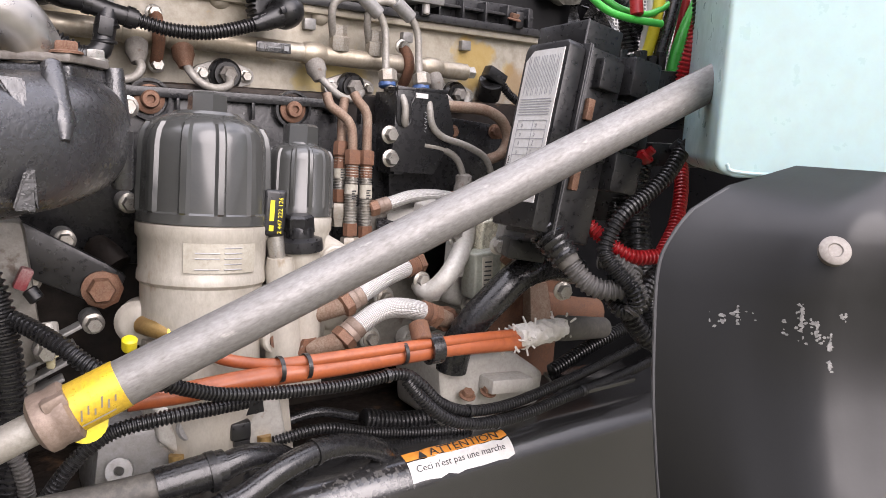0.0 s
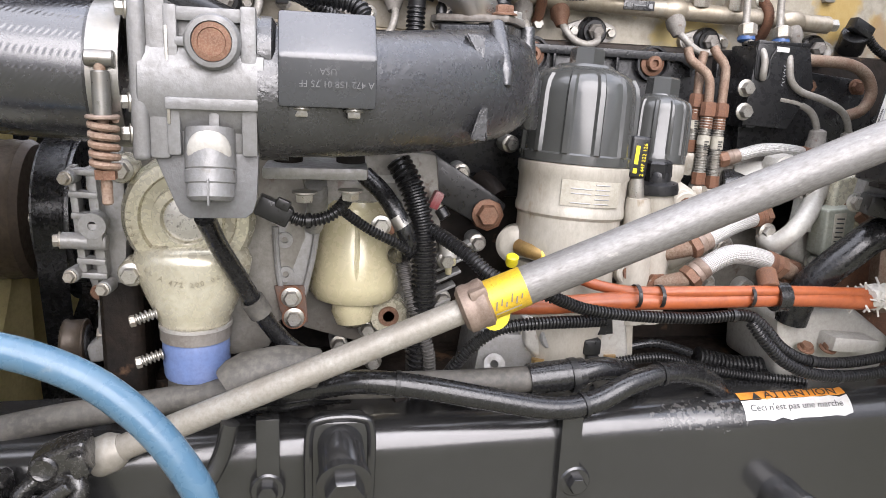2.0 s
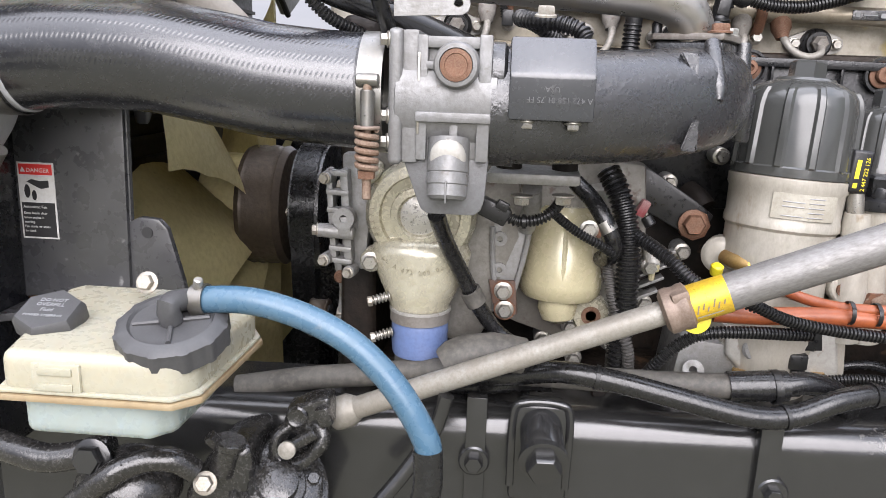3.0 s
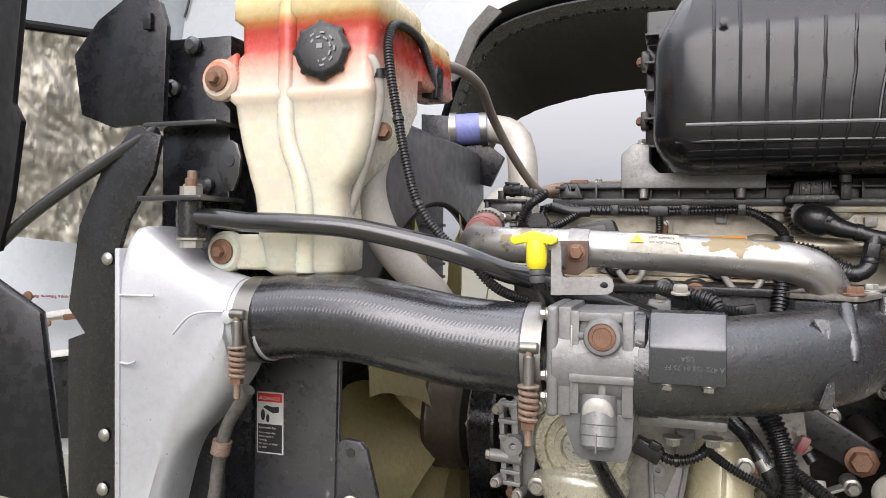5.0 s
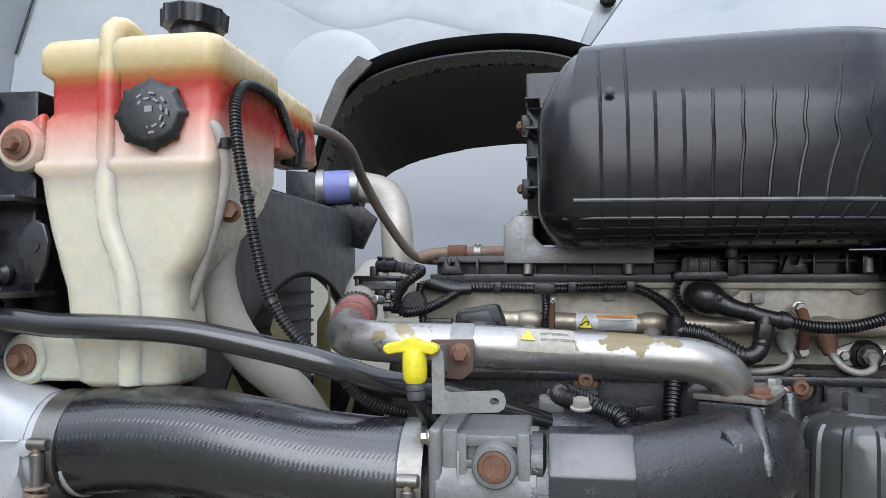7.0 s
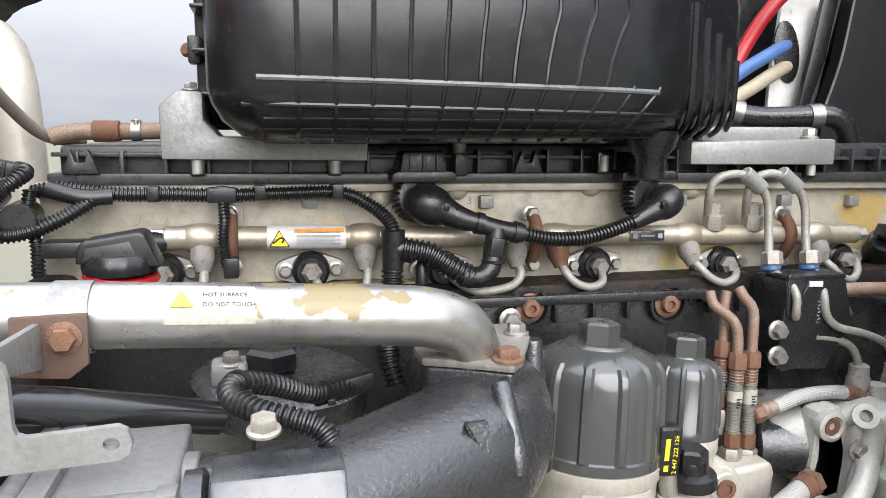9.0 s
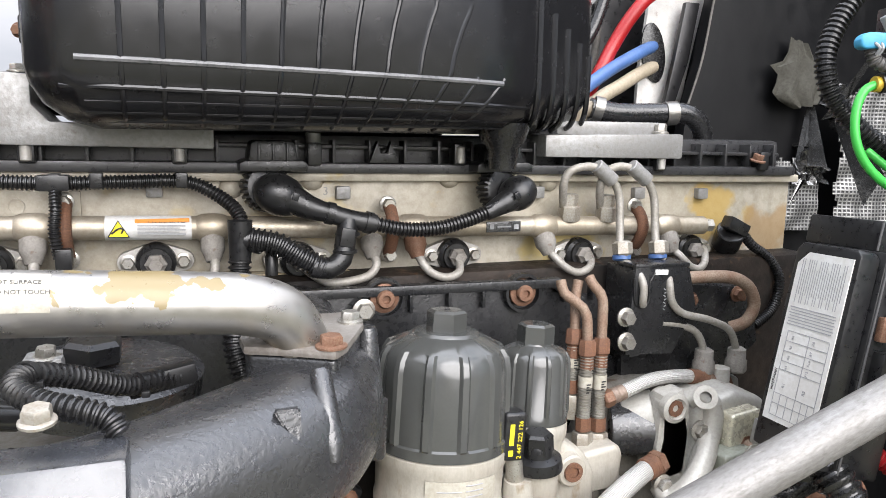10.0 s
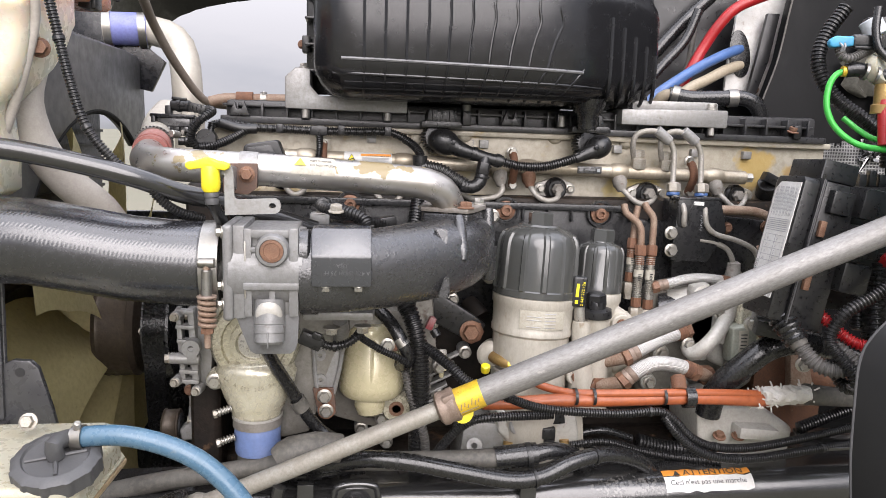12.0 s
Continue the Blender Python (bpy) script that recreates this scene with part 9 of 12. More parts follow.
run_hose("brake_hose", "smooth black rubber hose behind the grey pipe", "hose", [(-0.21, 0.72, -0.385), (-0.149, 0.71, -0.38), (-0.1, 0.705, -0.37), (-0.063, 0.7, -0.366)], 0.0115, M_RUBBER, 16)
dh = run_hose("drain_hose", "black rubber hose with grey band hanging from the throttle", "hose", [(-0.203, 0.62, -0.151), (-0.194, 0.66, -0.19), (-0.175, 0.69, -0.236), (-0.154, 0.7, -0.277), (-0.13, 0.705, -0.309), (-0.1, 0.7, -0.327)], 0.0095, M_RUBBER, 16)
part("grey_band", ring((-0.167, 0.693, -0.253), (-0.158, 0.698, -0.27), 0.0098, 0.0028, 20), M_DUSTYRUBBER, dh, "dusty grey rubber band")

# ---- marks and bolts on the frame rail ----
tag = thing("attention_label", "torn orange and white warning label on the frame rail", "label", (0.49, 0.68, -0.39))
def tag_strip(name, a0, a1, material, x0=0.413, x1=0.562, ragged=0.0):
    bm = bmesh.new()
    rows = []
    for i in range(9):
        a = radians(a0 + (a1 - a0) * i / 8)
        row = []
        for k in range(13):
            x = x0 + (x1 - x0) * k / 12
            zt = -0.400 + (x + 0.75) / 2.35 * 0.028
            jag = ragged * noise.noise((x * 90, i, 0)) if i in (0, 8) else 0
            row.append(bm.verts.new((x, 0.698 - 0.0366 * math.cos(a + jag), zt - 0.036 + 0.0366 * math.sin(a + jag))))
        rows.append(row)
    for r0, r1 in zip(rows, rows[1:]):
        for k in range(12):
            bm.faces.new((r0[k], r0[k + 1], r1[k + 1], r1[k]))
    return part(name, bm, material, tag)
tag_strip("white_field", 22, 63, M_WHITE, ragged=0.12)
tag_strip("orange_field", 64, 86, M_WARN, ragged=0.10)
zt = lambda x: -0.400 + (x + 0.75) / 2.35 * 0.028
def tag_words(text, x, ang, size, wide=1.0):
    a = radians(ang)
    words(text, (x, 0.698 - 0.0371 * math.cos(a), zt(x) - 0.036 + 0.0371 * math.sin(a)), (1, 0, 0.0119), (0, math.sin(a), math.cos(a)), size, M_PRINT, tag, wide=wide)
tag_words("Ceci n'est pas une marche", 0.421, 40, 0.0118, 1.03)
tag_words("ATTENTION", 0.447, 66, 0.0150, 1.22)
part("triangle_mark", prism([(0, 0), (0.012, 0), (0.006, 0.010)], (0.430, 0.6822, zt(0.43) - 0.0022), (1, 0, 0), (0, 0.9, 0.4), 0.0004, 0), M_PRINT, tag)

mount = thing("engine_mount_bolt", "large black frame bolt in an oval boss", "frame bolt", (-0.08, 0.62, -0.42))
c = V((-0.077, 0.6, -0.392))
part("boss", xz([(c.x - 0.034, c.z - 0.10), (c.x + 0.034, c.z - 0.10), (c.x + 0.034, c.z + 0.010), (c.x + 0.024, c.z + 0.026), (c.x - 0.024, c.z + 0.026), (c.x - 0.034, c.z + 0.010)], 0.640, 0.665, 0.008, seg=3), M_FRAME, mount)
part("rim", tube([(c.x - 0.032, 0.642, c.z - 0.08), (c.x - 0.032, 0.642, c.z + 0.008), (c.x - 0.020, 0.642, c.z + 0.024), (c.x + 0.020, 0.642, c.z + 0.024), (c.x + 0.032, 0.642, c.z + 0.008), (c.x + 0.032, 0.642, c.z - 0.08)], 0.005, 10), M_FRAME, mount)
part("stem", lathe((c.x, 0.645, c.z - 0.004), (0.02, -1, -0.28), [(0.024, 0), (0.024, 0.045), (0.022, 0.05), (0.027, 0.051), (0.027, 0.058), (0.018, 0.060)], 32), M_FRAME, mount)
part("hex_head", lathe((c.x + 0.001, 0.588, c.z - 0.020), (0.02, -1, -0.28), [(0.0195, 0), (0.0195, 0.012), (0.017, 0.015)], 6), M_FRAME, mount)
for p, r in (((0.193, 0.655, -0.466), 0.011), ((-0.152, 0.652, -0.451), 0.011)):
    m2 = thing("frame_bolt", "black painted bolt on the frame rail", "bolt", p, "frame rail bolts")
    part("washer", lathe((p[0], 0.664, p[2]), (0, -1, 0), [(r * 1.7, 0), (r * 1.7, 0.012), (r * 1.5, 0.014)], 22), M_FRAME, m2)
    part("head", lathe((p[0], 0.651, p[2]), (0, -1, 0), [(r, 0), (r, 0.009), (r * 0.85, 0.011)], 6), M_FRAME, m2)
pg = thing("frame_stud", "black stepped stud sticking out of the frame rail", "stud", (0.462, 0.64, -0.498))
p = V((0.469, 0.655, -0.508))
part("stud", lathe((p.x, 0.664, p.z), (0.1, -1, 0.05), [(0.026, 0), (0.024, 0.02), (0.022, 0.024), (0.022, 0.05), (0.014, 0.055)], 26), M_FRAME, pg)
plate = thing("chassis_plate", "flat black steel plate with holes above the frame rail", "plate", (0.74, 0.7, -0.37))
part("plate", prism([(0, 0), (0.13, 0.0), (0.16, 0.06), (0.02, 0.07)], (0.642, 0.665, -0.347), (1, 0, 0.02), (0, 1, 0.1), 0.006, 0.002), M_FRAME, plate)
for k in range(5):
    p = V((0.688, 0.675, -0.354)) + V((0.018 * k, 0.012 * (k % 2), 0.008))
    part("rivet", lathe(p, (0, -0.1, 1), [(0.004, 0), (0.003, 0.003)], 10), M_FRAME, plate)
for p in ((-0.098, 0.75, -0.391), (-0.072, 0.74, -0.413), (-0.005, 0.74, -0.405), (0.076, 0.73, -0.415), (-0.042, 0.78, -0.411)):
    cl = thing("pipe_fitting", "small oily pipe fitting behind the frame rail", "fitting", p, "oily fittings")
    part("body", lathe(p, (0.2, -0.6, 0.8), [(0.012, -0.02), (0.014, 0), (0.014, 0.008), (0.010, 0.010), (0.008, 0.02)], 12), M_BLOCK, cl)


# ---- coolant tank details ----
part("seam_tube", tube([(-0.572, 0.60, 0.420), (-0.577, 0.580, 0.428), (-0.580, 0.570, 0.422), (-0.580, 0.566, 0.40), (-0.580, 0.5645, 0.33), (-0.580, 0.563, 0.25), (-0.576, 0.564, 0.215), (-0.562, 0.566, 0.175), (-0.556, 0.568, 0.13), (-0.558, 0.571, 0.056)], 0.0135, 18), M_TANK, tank, "amber moulded filler channel")
part("rear_step", rounded_shell(((0.318, -0.515, -0.466, 0.74, 0.872, 0.012), (0.324, -0.520, -0.461, 0.722, 0.878, 0.014), (0.392, -0.520, -0.461, 0.722, 0.862, 0.016), (0.402, -0.515, -0.467, 0.722, 0.850, 0.016))), M_TANK, tank, angle=55)
part("foot", rounded_shell(((0.058, -0.683, -0.60, 0.572, 0.66, 0.010), (0.063, -0.690, -0.60, 0.566, 0.665, 0.010), (0.098, -0.690, -0.60, 0.566, 0.665, 0.010), (0.104, -0.683, -0.60, 0.572, 0.66, 0.010))), M_TANK, tank, angle=55)
part("ear_flange", xz([(-0.655, 0.340), (-0.690, 0.322), (-0.698, 0.300), (-0.690, 0.284), (-0.655, 0.274)], 0.560, 0.572, 0.005, seg=3), M_TANK, tank)
for p in ((-0.677, 0.548, 0.304), (-0.677, 0.560, 0.081)):
    part("ear", lathe((p[0], p[1] + 0.02, p[2]), (0, -1, 0), [(0.027, 0), (0.027, 0.012), (0.022, 0.018)], 26), M_TANK, tank)
    part("bushing", lathe((p[0], p[1] + 0.004, p[2]), (0, -1, 0), [(0.0165, 0), (0.0165, 0.005), (0.013, 0.006)], 22), M_RUSTBOLT, tank, "rusty washer")
    bolt(tank, (p[0], p[1] - 0.001, p[2]), (0, -1, 0), M_RUSTBOLT, 0.008, 0.010)
capf = part("pressure_cap", lathe((-0.528, 0.566, 0.328), (0.12, -1, 0.05), [(0.022, 0), (0.022, 0.006), (0.033, 0.007), (0.034, 0.018), (0.030, 0.022), (0.026, 0.023)], 64, flute=(8, 0.0035, 2, 3)), M_PLASTIC, tank, "scalloped black pressure cap")
for rr, i0 in ((0.020, 0), (0.0145, 1)):
    for k in range(9):
        a = math.tau * k / 9 + i0
        p = V((-0.5255 + rr * math.cos(a), 0.5425, 0.3291 + rr * math.sin(a)))
        part("cap_print", box(p, (0.006, 0.0006, 0.0022), (0, 90 - math.degrees(a), 0), 0), M_GREYPRINT, capf)
part("cap_print", box((-0.5255, 0.5425, 0.333), (0.008, 0.0006, 0.006), (0, 0, 0), 0), M_GREYPRINT, capf)
part("filler_cap", lathe((-0.521, 0.625, 0.414), (0.04, 0, 1), [(0.027, 0), (0.025, 0.024), (0.033, 0.026), (0.034, 0.045), (0.030, 0.048)], 64, flute=(10, 0.003, 2, 3)), M_PLASTIC, tank, "ribbed black filler cap")
part("level_sensor", box((-0.468, 0.80, 0.335), (0.02, 0.03, 0.05), bev=0.004), M_PLASTIC, tank)
lead = run_hose("tank_sensor_lead", "black corrugated sensor lead drooping from the coolant tank", "cable", [(-0.467, 0.8, 0.321), (-0.458, 0.75, 0.35), (-0.455, 0.7, 0.375), (-0.454, 0.62, 0.374), (-0.45, 0.58, 0.346), (-0.442, 0.565, 0.304), (-0.43, 0.56, 0.248), (-0.417, 0.555, 0.193), (-0.399, 0.55, 0.14), (-0.368, 0.55, 0.1), (-0.338, 0.55, 0.079), (-0.318, 0.56, 0.053), (-0.301, 0.575, 0.038), (-0.277, 0.6, 0.027)], 0.0054, M_CONDUIT, 12, 0.0040, 0.0008, ties=(0.55, 0.72))
part("plug", box((-0.469, 0.79, 0.332), (0.018, 0.02, 0.045), (0, 12, 0), 0.003), M_PLASTIC, lead)
run_hose("radiator_hose", "pale dusty grey rubber hose running down from the coolant tank", "hose", [(-0.485, 0.66, 0.269), (-0.498, 0.65, 0.223), (-0.509, 0.65, 0.17), (-0.501, 0.67, 0.113), (-0.479, 0.7, 0.065), (-0.448, 0.74, 0.023), (-0.427, 0.78, -0.033)], 0.0235, M_PALEHOSE, 24)
run_hose("vent_hose", "thin grey vent hose hanging beside the tank", "hose", [(-0.492, 0.565, 0.325), (-0.471, 0.565, 0.321), (-0.461, 0.57, 0.303), (-0.462, 0.58, 0.266), (-0.48, 0.585, 0.203), (-0.506, 0.6, 0.147), (-0.539, 0.62, 0.088), (-0.556, 0.63, 0.042)], 0.0062, M_PALEHOSE, 14)
run_hose("overflow_hose", "dusty brown-grey overflow hose sagging behind the tank", "hose", [(-0.475, 0.82, 0.372), (-0.462, 0.92, 0.380), (-0.458, 1.02, 0.372), (-0.464, 1.128, 0.336), (-0.446, 1.22, 0.272), (-0.41, 1.306, 0.207), (-0.36, 1.34, 0.195)], 0.0088, M_BROWNHOSE, 16)
part("hose_clip", ring((-0.459, 0.572, 0.306), (-0.458, 0.573, 0.296), 0.0065, 0.002, 16), M_PLASTIC, tank)
bolt(tank, (-0.466, 0.6, 0.234), (0.3, -1, 0), M_RUSTBOLT, 0.009, 0.012)

# upper radiator pipe with blue sleeve, far behind
up = thing("upper_radiator_pipe", "pale aluminium elbow pipe with blue silicone sleeve", "pipe", (-0.5, 1.4, 0.2))
part("sleeve", cyl((-0.645, 1.435, 0.364), (-0.560, 1.449, 0.367), 0.0370, n=32), M_PURPLE, up, "blue silicone sleeve")
for x, y in ((-0.650, 1.434), (-0.578, 1.446)):
    part("clamp", ring((x, y, 0.364), (x + 0.016, y + 0.003, 0.365), 0.0373, 0.003, 32), M_STEEL, up)
part("elbow", tube([(-0.652, 1.434, 0.364), (-0.60, 1.443, 0.366), (-0.545, 1.450, 0.364), (-0.495, 1.425, 0.345), (-0.466, 1.385, 0.300), (-0.455, 1.365, 0.22), (-0.45, 1.36, 0.08)], 0.0335, 28), M_PALEPIPE, up)
# ---- stay bar and its mount ----
stay = run_hose("stay_bar", "glossy black radiator stay bar with flattened end", "support rod", [(-0.697, 0.53, 0.125), (-0.655, 0.53, 0.123), (-0.618, 0.53, 0.119), (-0.555, 0.53, 0.117), (-0.482, 0.535, 0.112), (-0.413, 0.54, 0.099), (-0.348, 0.55, 0.082), (-0.300, 0.575, 0.062), (-0.244, 0.615, 0.045), (-0.139, 0.67, 0.006)], 0.0125, M_FRAME, 20)
p = V((-0.701, 0.53, 0.125))
part("bushing", cyl(p + V((0, 0, 0.022)), p - V((0, 0, 0.026)), 0.017, n=22), M_RUBBER, stay)
part("bolt_shank", cyl(p + V((0, 0, 0.05)), p - V((0, 0, 0.04)), 0.0075, n=14), M_RUSTBOLT, stay)
part("nut", lathe(p + V((0, 0, 0.024)), (0, 0, 1), [(0.018, 0), (0.018, 0.003), (0.014, 0.004), (0.014, 0.015)], 6), M_RODLOW, stay)
part("nut", lathe(p - V((0, 0, 0.026)), (0, 0, -1), [(0.018, 0), (0.018, 0.003), (0.014, 0.004), (0.014, 0.013)], 6), M_RODLOW, stay)

# ---- radiator support: black channel, baffle, strut, hooked frame ----
sup = thing("radiator_support", "black steel radiator side channel with bolts and brackets", "radiator support", (-0.70, 0.62, -0.3))
part("channel", xz([(-0.800, -0.45), (-0.690, -0.45), (-0.680, 0.37), (-0.790, 0.372)], 0.585, 0.66, 0.004), M_PANEL, sup)
part("top_step", xz([(-0.742, 0.20), (-0.655, 0.20), (-0.655, 0.33), (-0.685, 0.335), (-0.69, 0.372), (-0.742, 0.372)], 0.66, 0.70, 0.004), M_PANEL, sup)
part("bolt_bracket", span((-0.765, 0.505, 0.145), (-0.668, 0.60, 0.152), 0.002), M_FRAME, sup)
part("stud", cyl((-0.712, 0.546, 0.098), (-0.711, 0.546, 0.186), 0.0062, n=16), M_BROWNCOLLAR, sup, "rusty threaded stud")
for k in range(6):
    part("thread", ring((-0.711, 0.546, 0.172 + 0.0024 * k), (-0.711, 0.546, 0.1733 + 0.0024 * k), 0.0060, 0.0010, 14), M_BROWNCOLLAR, sup)
part("nut", lathe((-0.711, 0.546, 0.153), (0, 0, 1), [(0.0165, 0), (0.0165, 0.003), (0.0125, 0.0035), (0.0125, 0.014), (0.0105, 0.016)], 6), M_DUSTNUT, sup, "pale corroded nut")
part("rod_eye", lathe((-0.712, 0.546, 0.108), (0, 0, 1), [(0.017, 0), (0.020, 0.004), (0.020, 0.032), (0.017, 0.036)], 28), M_FRAME, sup)
part("lower_nut", lathe((-0.712, 0.546, 0.107), (0, 0, -1), [(0.0165, 0), (0.0165, 0.003), (0.0125, 0.0035), (0.0125, 0.012), (0.0105, 0.014)], 6), M_BROWNCOLLAR, sup)
part("lifting_eye", xz([(-0.676, 0.160), (-0.664, 0.160), (-0.655, 0.180), (-0.652, 0.205), (-0.657, 0.222), (-0.668, 0.228), (-0.679, 0.220), (-0.689, 0.205), (-0.688, 0.188)], 0.566, 0.572, 0.002), M_FRAME, sup)
part("eye_hole", cyl((-0.669, 0.567, 0.200), (-0.669, 0.5645, 0.200), 0.0075, n=18, bev=0), M_PRINT, sup)
part("shelf", span((-0.79, 0.545, 0.245), (-0.675, 0.60, 0.252), 0.002), M_FRAME, sup)
for p in ((-0.738, 0.58, 0.359), (-0.771, 0.58, 0.303), (-0.717, 0.58, 0.17)):
    part("rivet", lathe(p, (0, -1, 0), [(0.012, -0.003), (0.012, 0.003), (0.007, 0.008)], 18), M_FRAME, sup)
baffle = thing("air_baffle", "curved matte black plastic air baffle", "baffle", (-0.82, 0.6, 0.2))
bb = xz([((-0.915, 0.55, 0.353)[0], (-0.915, 0.55, 0.353)[2]), ((-0.872, 0.55, 0.398)[0], (-0.872, 0.55, 0.398)[2]), ((-0.829, 0.55, 0.422)[0], (-0.829, 0.55, 0.422)[2]), ((-0.791, 0.55, 0.43)[0], (-0.791, 0.55, 0.43)[2]), ((-0.769, 0.55, 0.413)[0], (-0.769, 0.55, 0.413)[2]), ((-0.758, 0.55, 0.381)[0], (-0.758, 0.55, 0.381)[2]), ((-0.764, 0.55, 0.252)[0], (-0.764, 0.55, 0.252)[2]), ((-0.848, 0.55, 0.249)[0], (-0.848, 0.55, 0.249)[2]), ((-0.902, 0.55, 0.269)[0], (-0.902, 0.55, 0.269)[2])], 0.553, 0.562, 0.002)
part("sheet", bb, M_PANEL, baffle)
part("slot_clip", box((-0.785, 0.549, 0.387), (0.012, 0.006, 0.022), bev=0.001), M_PANEL, baffle)
hook = thing("duct_surround", "black rubber-edged sheet surround of the air duct", "panel", (-0.86, 0.55, -0.3))
part("sheet", xz([((-0.793, 0.53, 0.246)[0], (-0.793, 0.53, 0.246)[2]), ((-0.748, 0.53, 0.231)[0], (-0.748, 0.53, 0.231)[2]), ((-0.761, 0.53, 0.18)[0], (-0.761, 0.53, 0.18)[2]), ((-0.802, 0.53, 0.121)[0], (-0.802, 0.53, 0.121)[2]), ((-0.821, 0.53, 0.069)[0], (-0.821, 0.53, 0.069)[2]), ((-0.825, 0.53, -0.25)[0], (-0.825, 0.53, -0.25)[2] - 0.2), ((-0.902, 0.53, -0.259)[0], (-0.902, 0.53, -0.259)[2] - 0.2), ((-0.902, 0.53, -0.041)[0], (-0.902, 0.53, -0.041)[2]), ((-0.873, 0.53, -0.031)[0], (-0.873, 0.53, -0.031)[2]), ((-0.902, 0.53, 0.002)[0], (-0.902, 0.53, 0.002)[2]), ((-0.883, 0.53, 0.114)[0], (-0.883, 0.53, 0.114)[2]), ((-0.844, 0.53, 0.19)[0], (-0.844, 0.53, 0.19)[2])], 0.53, 0.538, 0.002), M_RUBBER, hook)
part("strut", tube([(-1.006, 0.5, 0.078), (-0.94, 0.51, 0.132), (-0.837, 0.53, 0.2), (-0.764, 0.54, 0.24)], 0.0085, 12), M_FRAME, hook)
for p in ((-0.832, 0.527, 0.07), (-0.837, 0.527, -0.166), (-0.84, 0.527, -0.239)):
    part("rivet", lathe(p, (0, -1, 0), [(0.009, 0), (0.008, 0.002), (0.004, 0.004)], 16), M_ZINC, hook, "bright rivet")
# cast web on the silver duct

foil = thing("heat_foil", "crinkled silver heat foil on the hood's inner side", "heat shield", (-1.5, 0.9, 0.1))
fb = bmesh.new()
bmesh.ops.create_grid(fb, x_segments=110, y_segments=70, size=0.5)
for v in fb.verts:
    q = v.co.copy()
    fan_x = q.x * 20 + q.y * 14 + 3.0 * noise.noise((q.x * 3, q.y * 3, 1))
    crease = 0.006 * abs(noise.noise((fan_x, q.y * 7 - q.x * 5, 0))) + 0.0035 * abs(noise.noise((q.x * 70 + q.y * 30, q.y * 26, 3)))
    v.co = V((q.x * 0.50, crease + 0.010 * noise.noise(q * 4), q.y * 0.46 - 0.06 * q.x))
fc = V((-1.416, 0.98, 0.321))
bmesh.ops.transform(fb, matrix=Matrix.Translation(fc) @ Euler((0, 0, radians(38))).to_matrix().to_4x4(), verts=fb.verts)
M_FOIL = mat("crinkled_foil", (0.235, 0.225, 0.19), 0.36, 0.8, (0.19, 0.178, 0.145), 5, fine=(0.16, 0.148, 0.118), bump=0.15, bump_scale=120, big_bump=0.2, big_scale=60, stretch=(1, 1, 0.25), grain_amount=0.15)
part("sheet", fb, M_FOIL, foil, angle=180)
part("edge_channel", tube([(-1.61, 0.83, 0.565), (-1.42, 0.975, 0.552), (-1.21, 1.135, 0.535)], 0.010, 8), M_LINER, foil, "black edge channel")
part("side_channel", tube([(-1.60, 0.835, 0.56), (-1.61, 0.832, 0.10)], 0.010, 8), M_LINER, foil, "black edge channel")
near = thing("hood_inner_lip", "dark plastic inner lip of the open hood", "panel", (-0.75, 0.25, 0.3))
part("lip", xz([(q[0], q[2]) for q in ((-1.106, 0.5, 0.619), (-0.895, 0.5, 0.61), (-0.912, 0.5, 0.528), (-0.938, 0.5, 0.422), (-0.956, 0.5, 0.277), (-0.941, 0.5, 0.253), (-0.959, 0.5, 0.147), (-0.981, 0.5, 0.079), (-1.079, 0.5, 0.060))], 0.49, 0.50, 0.003), M_ARCH, near)
part("flap", prism([(0, 0), (0.10, -0.02), (0.075, 0.18), (-0.03, 0.25)], (-0.785, 0.302, -0.156), (1, 0.25, 0), (0, 0, 1), 0.012, 0.004), M_PANEL, near)
low = thing("bumper_panel", "white painted lower hood panel with faded red stripe", "body panel", (-1.6, 1.0, -0.2))
part("panel", prism([(0, 0), (0.45, 0), (0.45, 0.55), (0, 0.55)], (-1.84, 1.15, -0.444), (1, 0.15, 0), (0, 0, 1), 0.02, 0.004), M_HOOD, low)
for k in range(34):
    x = -1.72 + 0.0078 * k + random.uniform(-0.002, 0.002)
    part("worn_print", box((x, 1.096 + 0.15 * (x + 1.6), -0.044 + 0.006 * (x + 1.6) + random.uniform(-0.0015, 0.0015)), (random.uniform(0.003, 0.007), 0.002, random.uniform(0.003, 0.008)), (0, random.uniform(-20, 20), 8), 0), M_WORNRED, low)
part("screw", lathe((-1.603, 1.092, -0.044), (0.1, -1, 0), [(0.013, 0), (0.012, 0.003), (0.006, 0.005)], 16), M_RUSTBOLT, low, "rusty panel screw")
for z0, z1, m, out in ((-0.115, -0.102, M_DIRTYWHITE, 0.012), (-0.124, -0.117, M_TANHOSE, 0.006), (-0.212, -0.196, M_DIRTYWHITE, 0.014), (-0.222, -0.213, M_PANEL, 0.008)):
    part("ledge", prism([(0, z0), (0.40, z0 + 0.058), (0.40, z1 + 0.058), (0, z1)], (-1.78, 1.083 - out, -0.012), (1, 0.15, 0), (0, 0, 1), 0.004 + out, 0.002), m, low)
part("rust_run", box((-1.475, 1.098, -0.088), (0.045, 0.006, 0.014), (0, -8, 8), 0.003), M_RUST, low, "rust bleeding from the seam")
